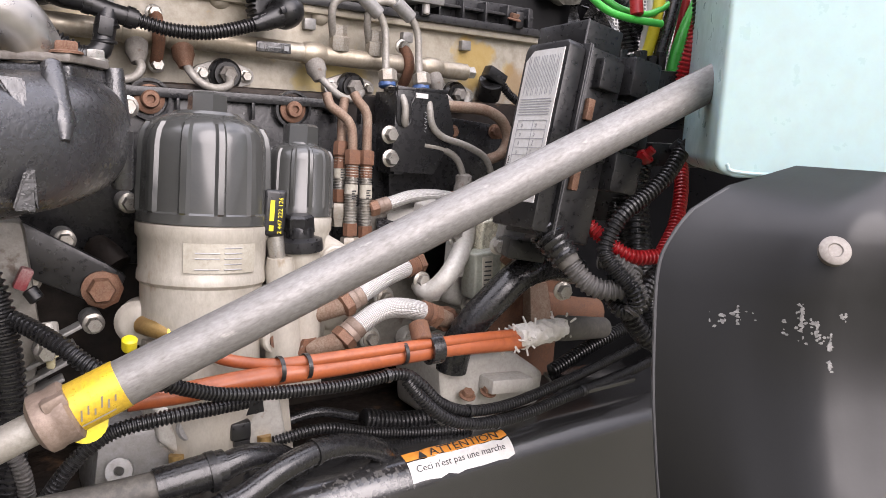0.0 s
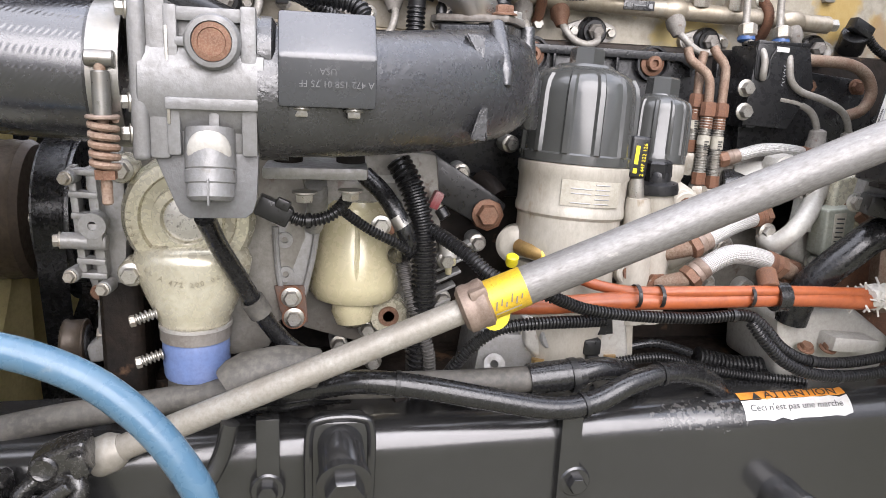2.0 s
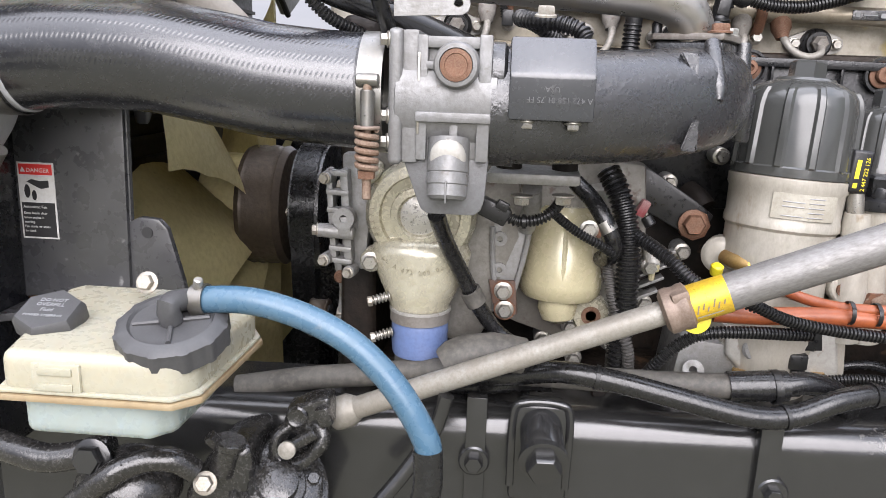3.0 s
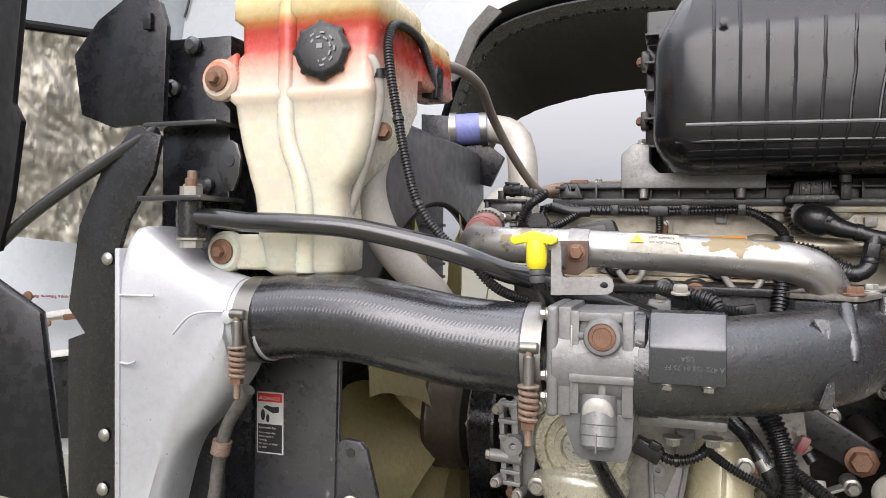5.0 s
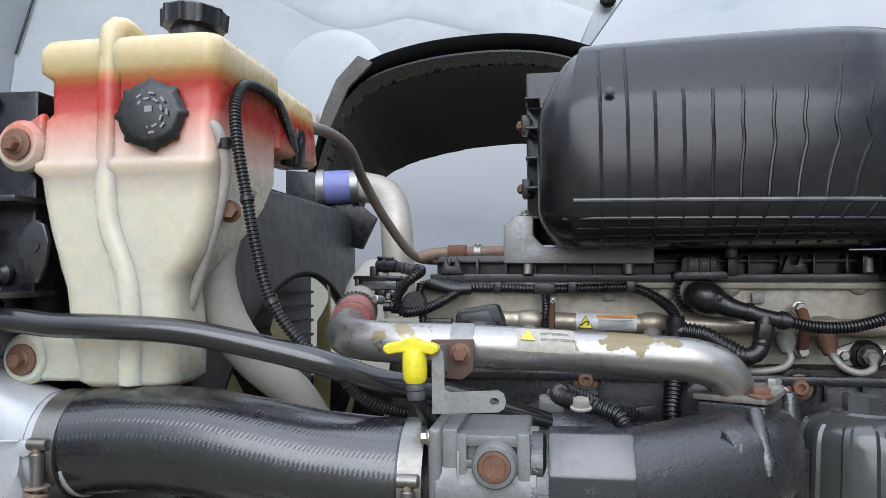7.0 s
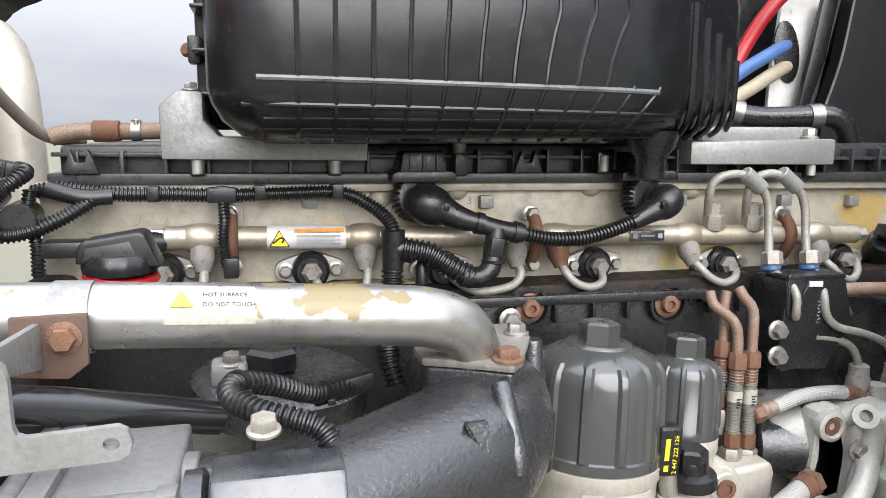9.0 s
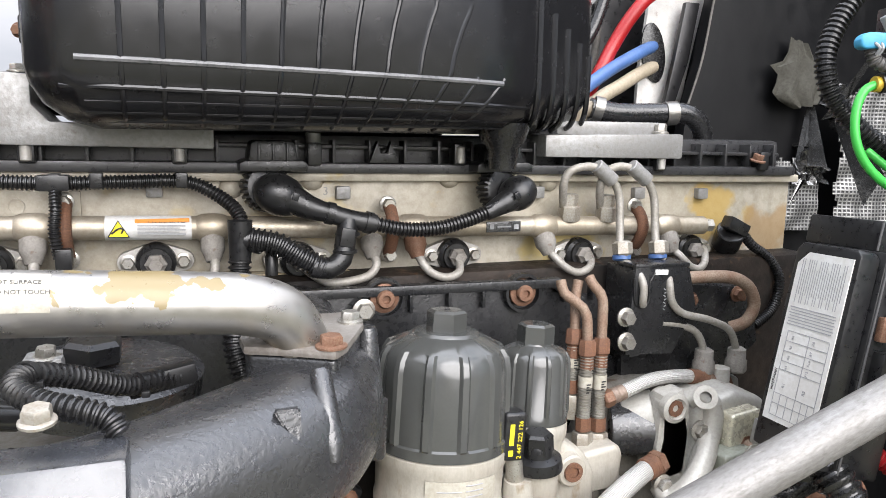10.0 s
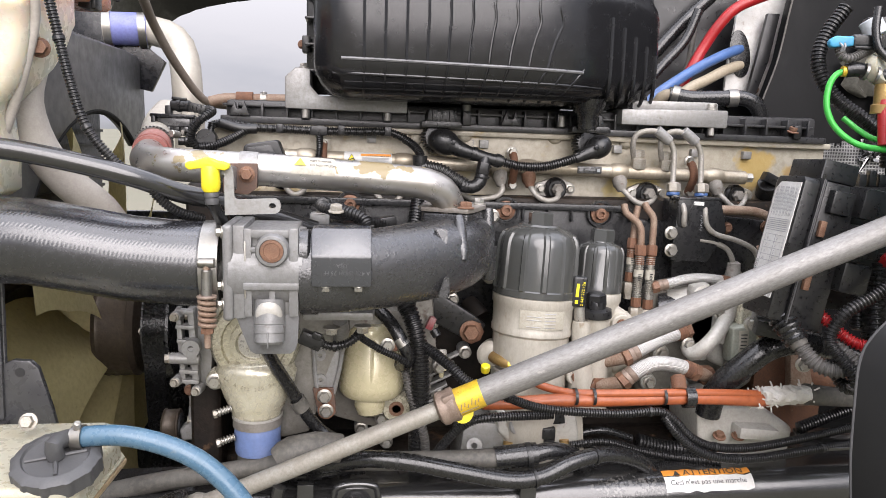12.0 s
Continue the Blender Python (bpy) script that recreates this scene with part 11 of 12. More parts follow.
part("lid_rim", prism([(-0.012, -0.035), (FW + 0.010, -0.035), (FW + 0.010, FH + 0.012), (-0.012, FH + 0.012)], fo - fn * 0.032, fu, fv, 0.006, 0.002), M_PLASTIC, fuse)
part("tray", prism([(-0.010, -0.035), (FW + 0.007, -0.035), (FW + 0.007, FH + 0.010), (-0.010, FH + 0.010)], fo - fn * 0.085, fu, fv, 0.052, 0.004), M_PLASTIC, fuse)
# grey bead, lighter than the black lid, along the rim
part("edge_bead", tube([fo + fu * (FW + 0.0105) - fn * 0.029 + fv * (-0.03), fo + fu * (FW + 0.0105) - fn * 0.029 + fv * (FH + 0.010)], 0.0012, 8), M_RESCAP, fuse, "thin grey rim edge")
part("chart", prism([(0, 0), (FW, 0), (FW, FH), (0.012, FH), (0, FH - 0.012)], fo - fn * 0.0006, fu, fv, 0.0012, 0), M_WHITE, fuse, "white printed fuse chart")
def chart(a, b, l, h, m=None):
    q = fo + fn * 0.0009 + fu * (a * FW) + fv * (b * FH)
    part("chart_line", prism([(0, 0), (l * FW, 0), (l * FW, h * FH), (0, h * FH)], q, fu, fv, 0.0002, 0), m or M_GREYPRINT, fuse)
for i in range(20):
    chart(0.10 + i * 0.043, 0.70 + 0.05 * (i % 3 == 1), 0.011, 0.26 - 0.05 * (i % 3 == 1) - 0.06 * (i % 5 == 2))
for k in range(7):
    chart(0.06 + 0.02 * (k % 2), 0.67 - k * 0.017, 0.86, 0.006)
for b in (0.53, 0.47, 0.41, 0.35, 0.30, 0.16, 0.10, 0.03):
    chart(0.12, b, 0.80, 0.004)
for a in (0.12, 0.55, 0.92):
    chart(a, 0.03, 0.011, 0.50)
for a in (0.26, 0.40, 0.68, 0.80):
    chart(a, 0.03, 0.011, 0.13)
for i in range(4):
    for a in (0.30, 0.70):
        words(("R6", "R5", "R4", "R3")[i] if a < 0.5 else ("R8", "R7", "F14", "")[i] or "F15", fo + fn * 0.001 + fu * ((a - 0.03) * FW) + fv * ((0.485 - 0.06 * i) * FH), fv, -fu, 0.0042, M_GREYPRINT, fuse, "chart_code")
for s, a in (("R1", 0.30), ("R2", 0.70)):
    words(s, fo + fn * 0.001 + fu * (a * FW) + fv * (0.20 * FH), fv, -fu, 0.0048, M_GREYPRINT, fuse, "chart_code")
words("HDEP-MAN", fo + fn * 0.001 + fu * (0.085 * FW) + fv * (0.17 * FH), fv, -fu, 0.0045, M_PRINT, fuse, "chart_code")
for k, d in enumerate((0.035, 0.115)):
    part("latch", box(fo + fu * (FW + 0.010) + fv * d - fn * 0.042, (0.010, 0.008, 0.024), (0, 10, 0), 0.002), M_RUSTBOLT, fuse, "rusty latch spring")
    part("latch_block", box(fo + fu * (FW + 0.009) + fv * (d + 0.042) - fn * 0.058, (0.034, 0.020, 0.034), (0, 10, 0), 0.003), M_PLASTIC, fuse)
part("upper_box", prism([(-0.030, 0), (FW - 0.006, 0), (FW - 0.006, 0.030), (-0.030, 0.030)], fo + fv * (FH + 0.012) - fn * 0.085, fu, fv, 0.055, 0.003), M_PLASTIC, fuse, "smaller black relay box")
part("upper_seam", tube([fo + fu * (FW - 0.005) + fv * (FH + 0.013) - fn * 0.0295, fo + fu * (FW - 0.005) + fv * (FH + 0.041) - fn * 0.0295], 0.0012, 8), M_RESCAP, fuse, "thin grey seam")
for k in range(3):
    part("relay_block", box(fo + fu * (FW + 0.004) + fv * (0.055 + 0.055 * k) - fn * 0.105, (0.045, 0.04, 0.045), (0, 10, 0), 0.004), M_PLASTIC, fuse)
side_box = thing("control_unit", "flat black control unit beside the fuse box", "control unit", (0.7, 0.666, 0.053))
part("case", box((0.762, 0.706, 0.043), (0.12, 0.08, 0.075), (0, 0, -20), 0.006), M_PLASTIC, side_box)
part("case_lower", box((0.701, 0.717, -0.052), (0.13, 0.08, 0.13), (0, 0, -25), 0.008), M_PLASTIC, side_box)
for i in range(6):
    p = V((0.718, 0.708, 0.087)) + V((0.014 * i, -0.004 * i, 0.006 * (i % 2)))
    part("connector", box(p, (0.011, 0.02, 0.026), (0, 0, -20), 0.002), M_PLASTIC, side_box)

# ---- cab wall: white bracket plate, cables, insulation ----
wp = thing("cab_bracket", "dirty white steel cab bracket with oval cable hole", "bracket", (0.9, 1.32, 0.2))
part("plate", xz([(q[0], q[2]) for q in ((0.818, 1.34, 0.503), (0.952, 1.34, 0.516), (0.924, 1.34, 0.386), (0.908, 1.34, 0.308), (0.898, 1.34, 0.244), (0.798, 1.34, 0.253), (0.8, 1.34, 0.324), (0.812, 1.34, 0.42))], 1.33, 1.34, 0.002), M_DIRTYWHITE, wp)
GR = V((0.828, 1.329, 0.355))
part("grommet", prism([(0.026 * math.cos(math.tau * k / 24), 0.056 * math.sin(math.tau * k / 24)) for k in range(24)], GR + V((0, 0.002, 0)), (0.98, 0, 0.18), (-0.18, 0, 0.98), 0.005, 0.0015), M_RUBBER, wp, "black oval rubber grommet")
for p in ((0.893, 1.327, 0.424), (0.887, 1.327, 0.35), (0.873, 1.327, 0.273)):
    part("screw", lathe(p, (0, -1, 0), [(0.009, 0), (0.009, 0.005), (0.005, 0.009)], 12), M_RUST, wp, "rusty screw")
for label, pts, r, m in (
    ("blue rubber cable passing through the cab wall", [(0.57, 1.26, 0.228), (0.629, 1.26, 0.27), (0.7, 1.28, 0.312), (0.77, 1.3, 0.346), (0.831, 1.335, 0.368)], 0.0120, M_BLUEWIRE),
    ("tan dusty hose passing through the cab wall", [(0.605, 1.26, 0.205), (0.669, 1.26, 0.26), (0.726, 1.28, 0.287), (0.779, 1.3, 0.312), (0.834, 1.335, 0.33)], 0.0125, M_TANHOSE),
    ("red battery cable passing through the cab wall", [(0.636, 1.31, 0.206), (0.689, 1.3, 0.3), (0.723, 1.3, 0.362), (0.752, 1.29, 0.413), (0.79, 1.28, 0.454), (0.872, 1.27, 0.49)], 0.0125, M_RED),
    ("black cable beside the red battery cable", [(0.544, 1.32, 0.203), (0.629, 1.32, 0.313), (0.684, 1.32, 0.377), (0.714, 1.32, 0.449)], 0.011, M_RUBBER),
    ("grey cable beside the red battery cable", [(0.652, 1.35, 0.196), (0.7, 1.35, 0.293), (0.716, 1.35, 0.362), (0.72, 1.35, 0.444)], 0.007, M_DUSTYRUBBER),
    ("dark cable bundle above the engine's rear", [(0.513, 1.38, 0.202), (0.623, 1.38, 0.338), (0.702, 1.38, 0.427), (0.772, 1.38, 0.495)], 0.016, M_RUBBER),
):
    run_hose("cab_cable", label, "cable", pts, r, m, 16)
run_hose("heater_hose", "short black heater hose with worm clamps behind the head", "hose", [(0.559, 1.1, 0.24), (0.603, 1.09, 0.233), (0.658, 1.08, 0.234), (0.708, 1.07, 0.235), (0.738, 1.07, 0.218), (0.758, 1.08, 0.183)], 0.0155, M_RUBBER, 18)
hf = thing("heater_fitting", "pale dusty elbow fitting on the heater hose", "fitting", (0.555, 1.11, 0.238))
part("elbow", tube([(0.57, 1.098, 0.239), (0.554, 1.105, 0.237), (0.544, 1.115, 0.225), (0.543, 1.12, 0.194)], 0.0125, 16), M_TANHOSE, hf)
part("band", ring((0.565, 1.1, 0.241), (0.578, 1.095, 0.238), 0.0160, 0.0022, 24), M_STEEL, hf)
hc = thing("worm_clamp", "bright steel worm clamp on the heater hose", "hose clamp", (0.685, 1.075, 0.234))
part("band", ring((0.676, 1.077, 0.234), (0.694, 1.073, 0.235), 0.016, 0.002, 24), M_STEEL, hc)
rear = thing("rear_wall_panel", "black padded firewall panel behind the engine", "panel", (0.95, 1.4, 0.0))
part("pad", rough_up(prism([(0.925, 0.56), (0.905, 0.447), (0.887, 0.338), (0.858, 0.247), (0.85, 0.129), (0.85, -0.9), (1.60, -0.9), (1.60, 0.90), (0.925, 0.90)], (0, 1.29, 0), (1, 0, 0), (0, 0, 1), 0.03, 0.005), 0.003, 6), M_CABWALL, rear)
part("dark_gap", span((0.55, 1.42, -0.3), (1.58, 1.45, 0.9), 0.004), M_SHIELD, rear)
part("seam_strip", tube([(0.922, 1.258, 0.55), (0.903, 1.258, 0.447), (0.885, 1.258, 0.338), (0.857, 1.258, 0.247)], 0.0022, 8), M_DUSTYRUBBER, rear, "pale worn edge of the lining")
part("edge_fold", prism([(0.874, 0.447), (0.905, 0.447), (0.887, 0.338), (0.858, 0.247), (0.836, 0.247), (0.855, 0.338)], (0, 1.31, 0), (1, 0, 0), (0, 0, 1), 0.012, 0.003), M_SHIELD, rear)
M_MESH = mat("silver_insulation", (0.065, 0.065, 0.067), 0.36, 0.5, (0.035, 0.035, 0.037), 7, fine=(0.05, 0.05, 0.05), bump=0.1)
M_BRIGHTFOIL = mat("bright_torn_foil", (0.30, 0.30, 0.295), 0.20, 0.9, (0.12, 0.12, 0.12), 25, fine=(0.08, 0.08, 0.08), bump=0.2)
# beige cloth coloured near black: the shade it hangs in is painted on
M_RAG = mat("shaded_lining_cloth", (0.046, 0.044, 0.034), 0.9, 0, (0.036, 0.034, 0.026), 22, fine=(0.028, 0.026, 0.020), bump=0.3)
def scrim(m):
    """A woven grid of threads over the foil."""
    N, Lk = m.node_tree.nodes, m.node_tree.links
    bs = N["Principled BSDF"]
    tc = N.new("ShaderNodeTexCoord")
    waves = []
    for axis, sc in (("X", 44), ("Z", 42)):
        w = N.new("ShaderNodeTexWave")
        w.bands_direction = axis
        w.inputs["Scale"].default_value, w.inputs["Distortion"].default_value = sc, 0.6
        Lk.new(tc.outputs["Object"], w.inputs["Vector"])
        waves.append(w.outputs["Fac"])
    top, rp, mx, bp = N.new("ShaderNodeMath"), N.new("ShaderNodeMapRange"), N.new("ShaderNodeMixRGB"), N.new("ShaderNodeBump")
    top.operation = "MAXIMUM"
    Lk.new(waves[0], top.inputs[0]), Lk.new(waves[1], top.inputs[1])
    rp.inputs["From Min"].default_value, rp.inputs["From Max"].default_value = 0.55, 0.92
    Lk.new(top.outputs[0], rp.inputs["Value"])
    Lk.new(rp.outputs[0], mx.inputs[0])
    Lk.new(bs.inputs["Base Color"].links[0].from_socket, mx.inputs[1])
    mx.inputs[2].default_value = (0.27, 0.27, 0.265, 1)
    Lk.new(mx.outputs[0], bs.inputs["Base Color"])
    bp.inputs["Strength"].default_value, bp.inputs["Distance"].default_value = 0.6, 0.001
    Lk.new(top.outputs[0], bp.inputs["Height"])
    Lk.new(bp.outputs[0], bs.inputs["Normal"])
scrim(M_MESH)
def scrim_sheet(o_, u_, w_, h_, seed, torn):
    """A foil sheet with a woven face; torn(a, b) says where it is missing."""
    u_, v_ = V(u_).normalized(), V((0, 0, 1))
    n_ = u_.cross(v_)
    ib = bmesh.new()
    nx, nz = int(w_ / 0.006), int(h_ / 0.006)
    grid = [[ib.verts.new(V(o_) + u_ * (w_ * k / nx) + v_ * (h_ * i / nz) + n_ * (0.012 * noise.noise((k * 0.05, i * 0.05, seed)) + 0.005 * noise.noise((k * 0.19, i * 0.19, seed + 2)))) for k in range(nx + 1)] for i in range(nz + 1)]
    for i in range(nz):
        for k in range(nx):
            if not torn(w_ * k / nx, h_ * i / nz):
                ib.faces.new((grid[i][k], grid[i][k + 1], grid[i + 1][k + 1], grid[i + 1][k]))
    bmesh.ops.delete(ib, geom=[v for v in ib.verts if not v.link_faces], context="VERTS")
    bmesh.ops.solidify(ib, geom=ib.faces[:], thickness=0.002)
    return ib
ins = thing("insulation_sheet", "torn silver reinforced insulation on the cab wall", "insulation", (1.05, 1.24, 0.0))
part("lower_sheet", scrim_sheet((0.90, 1.245, 0.02), (1, -0.06, 0), 0.262, 0.155, 0, lambda a, b: b > 0.130 + 0.05 * (a / 0.26 - 0.6) + 0.03 * noise.noise((a * 40, 1, 0)) + 0.02 * noise.noise((a * 120, 4, 0))), M_MESH, ins, angle=70)
part("upper_sheet", scrim_sheet((1.178, 1.215, 0.02), (1, -0.35, 0), 0.24, 0.36, 5, lambda a, b: a < 0.008 + 0.012 * noise.noise((b * 30, 2, 0)) or b > 0.250 + 0.5 * a + 0.03 * noise.noise((a * 40, 7, 0))), M_MESH, ins, angle=70)
# the torn edge crumpled into bright folds
def crumple(c, w, h, seed):
    cb, rows = bmesh.new(), []
    for i in range(13):
        rows.append([cb.verts.new((c[0] + w * (k / 12 - 0.5) * (1.1 - 0.5 * i / 12) + 0.010 * noise.noise((k * 0.9, i * 0.8, seed)), c[1] + 0.030 * noise.noise((k * 0.55, i * 0.6, seed + 3)), c[2] + h * (i / 12 - 0.5) + 0.012 * noise.noise((k * 0.7, i * 0.9, seed + 6)))) for k in range(13)])
    for r0, r1 in zip(rows, rows[1:]):
        for k in range(12):
            cb.faces.new((r0[k], r0[k + 1], r1[k + 1], r1[k]))
    bmesh.ops.recalc_face_normals(cb, faces=cb.faces)
    bmesh.ops.solidify(cb, geom=cb.faces[:], thickness=0.0012)
    return cb
part("crumpled_edge", crumple((1.135, 1.225, 0.150), 0.075, 0.075, 1), M_BRIGHTFOIL, ins, "bright crumpled foil edge", angle=20)
part("crumpled_edge", crumple((1.178, 1.215, 0.262), 0.022, 0.085, 9), M_BRIGHTFOIL, ins, "bright crumpled foil edge", angle=20)
tat = thing("torn_lining", "torn beige lining flap on the cab wall, its shade put into the colour", "lining", (1.06, 1.24, 0.33))
tb, rag = bmesh.new(), []
RAG = ((0.389, 1.070, 1.112), (0.362, 1.066, 1.128), (0.344, 1.052, 1.150), (0.334, 1.022, 1.163), (0.318, 1.040, 1.158), (0.302, 1.040, 1.152), (0.284, 1.029, 1.146), (0.272, 1.046, 1.140), (0.262, 1.068, 1.130))
for i, (z, x0, x1) in enumerate(RAG):
    rag.append([tb.verts.new((x0 + (x1 - x0) * k / 12, 1.240 - 0.0025 * i + 0.010 * math.sin(k * 1.15 + i * 0.25) * i / 8 + 0.006 * noise.noise((k * 0.5, i * 0.7, 4)), z + 0.010 * noise.noise((k * 0.4, i * 0.3, 8)) - 0.012 * (k / 12) * (i < 2))) for k in range(13)])
for r0, r1 in zip(rag, rag[1:]):
    for k in range(12):
        tb.faces.new((r0[k], r0[k + 1], r1[k + 1], r1[k]))
bmesh.ops.recalc_face_normals(tb, faces=tb.faces)
bmesh.ops.solidify(tb, geom=tb.faces[:], thickness=0.0015)
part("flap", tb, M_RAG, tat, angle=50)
run_hose("wall_conduit", "thick grey-black corrugated conduit looping down the cab wall", "wiring conduit", [(0.712, 0.781, 0.368), (0.686, 0.784, 0.328), (0.672, 0.782, 0.289), (0.677, 0.773, 0.25), (0.701, 0.758, 0.215), (0.735, 0.741, 0.186), (0.768, 0.723, 0.155), (0.808, 0.713, 0.116)], 0.0105, M_CONDUIT, 16, 0.0062, 0.0014)
run_hose("wall_cable", "thin black cable arching beside the valve", "cable", [(0.705, 0.695, 0.353), (0.701, 0.69, 0.318), (0.706, 0.683, 0.288), (0.728, 0.671, 0.265)], 0.006, M_RUBBER, 12)
run_hose("green_air_line", "bright green nylon air line looping from a valve", "air line", [(0.675, 0.71, 0.259), (0.66, 0.715, 0.252), (0.65, 0.715, 0.231), (0.648, 0.71, 0.2), (0.658, 0.702, 0.173), (0.68, 0.69, 0.151), (0.708, 0.678, 0.141), (0.764, 0.668, 0.138)], 0.0048, M_GREEN, 16)
valve = thing("air_valve", "black air valve with push-in fittings and pale knob", "valve", (0.712, 0.698, 0.26))
part("tee", tube([(0.674, 0.711, 0.259), (0.688, 0.706, 0.261), (0.706, 0.699, 0.257), (0.74, 0.685, 0.246)], 0.011, 16), M_PLASTIC, valve)
part("collet", lathe((0.674, 0.711, 0.258), (-1, 0.3, 0), [(0.0085, 0), (0.0085, 0.006)], 14), M_YELLABEL, valve)
part("knob", lathe((0.72, 0.695, 0.263), (0.3, -1, 0.2), [(0.024, -0.01), (0.026, 0), (0.022, 0.008)], 24), M_BEIGE, valve, "pale plastic knob")
for f in ((0.691, 0.694, 0.257), (0.705, 0.688, 0.252)):
    part("fitting_ring", ring(f, V(f) + V((0.004, -0.001, -0.001)), 0.011, 0.002, 18), M_STEEL, valve)
part("stem", lathe((0.724, 0.69, 0.239), (0, 0, -1), [(0.012, 0), (0.012, 0.03), (0.015, 0.032), (0.015, 0.045)], 16), M_BRASS, valve, "brass stem")
part("red_rod", cyl((0.723, 0.686, 0.215), (0.723, 0.673, 0.145), 0.0085, n=14), M_RED, valve, "red rod below the valve")
part("white_cylinder", cyl((0.731, 0.748, 0.343), (0.742, 0.74, 0.318), 0.017, n=22), M_HOOD, valve, "white filter bowl with label")
part("bracket", box((0.763, 0.755, 0.324), (0.06, 0.03, 0.05), (0, 0, -20), 0.004), M_PLASTIC, valve)
bc = thing("blue_connector", "sky-blue electrical connector with short conduit", "connector", (0.664, 0.711, 0.301))
M_CYAN = mat("cyan_plastic", (0.05, 0.33, 0.55), 0.4, 0, bump=0.05)
part("shell", prism([(-0.017, -0.006), (-0.012, -0.009), (0.004, -0.0085), (0.017, -0.0075), (0.017, 0.0065), (-0.008, 0.0085), (-0.014, 0.006), (-0.018, 0.001)], (0.662, 0.718, 0.302), (0.94, -0.33, 0.03), (0, 0, 1), 0.016, 0.0028, seg=3), M_CYAN, bc)
for dx in (-0.006, 0.000):
    part("wire_port", box((0.661 + dx, 0.7035 - 0.33 * dx, 0.2985), (0.003, 0.004, 0.0032), (0, 0, -20), 0.0005), M_PRINT, bc)
    part("wire", tube([(0.661 + dx, 0.7025 - 0.33 * dx, 0.2985), (0.6605 + dx * 0.7, 0.6995, 0.2935), (0.660 + dx * 0.5, 0.704, 0.287)], 0.0017, 8), M_GREYPRINT, bc, "grey wire")
part("latch", box((0.672, 0.700, 0.3045), (0.010, 0.003, 0.0035), (0, 4, -20), 0.0008), M_PRINT, bc)
part("socket", box((0.698, 0.709, 0.3035), (0.040, 0.022, 0.019), (0, 2, -20), 0.004, seg=3), M_PLASTIC, bc)
part("socket_rail", box((0.694, 0.7005, 0.2935), (0.030, 0.006, 0.004), (0, 2, -20), 0.001), M_PLASTIC, bc)
part("strap", ring((0.711, 0.7055, 0.3035), (0.716, 0.704, 0.3035), 0.0125, 0.0022, 20), M_RUBBER, bc)
part("conduit", tube([(0.659, 0.712, 0.294), (0.662, 0.708, 0.281), (0.674, 0.703, 0.277), (0.698, 0.707, 0.287), (0.724, 0.711, 0.301)], 0.0065, 12, 0.0042, 0.0009), M_DUSTCONDUIT, bc)

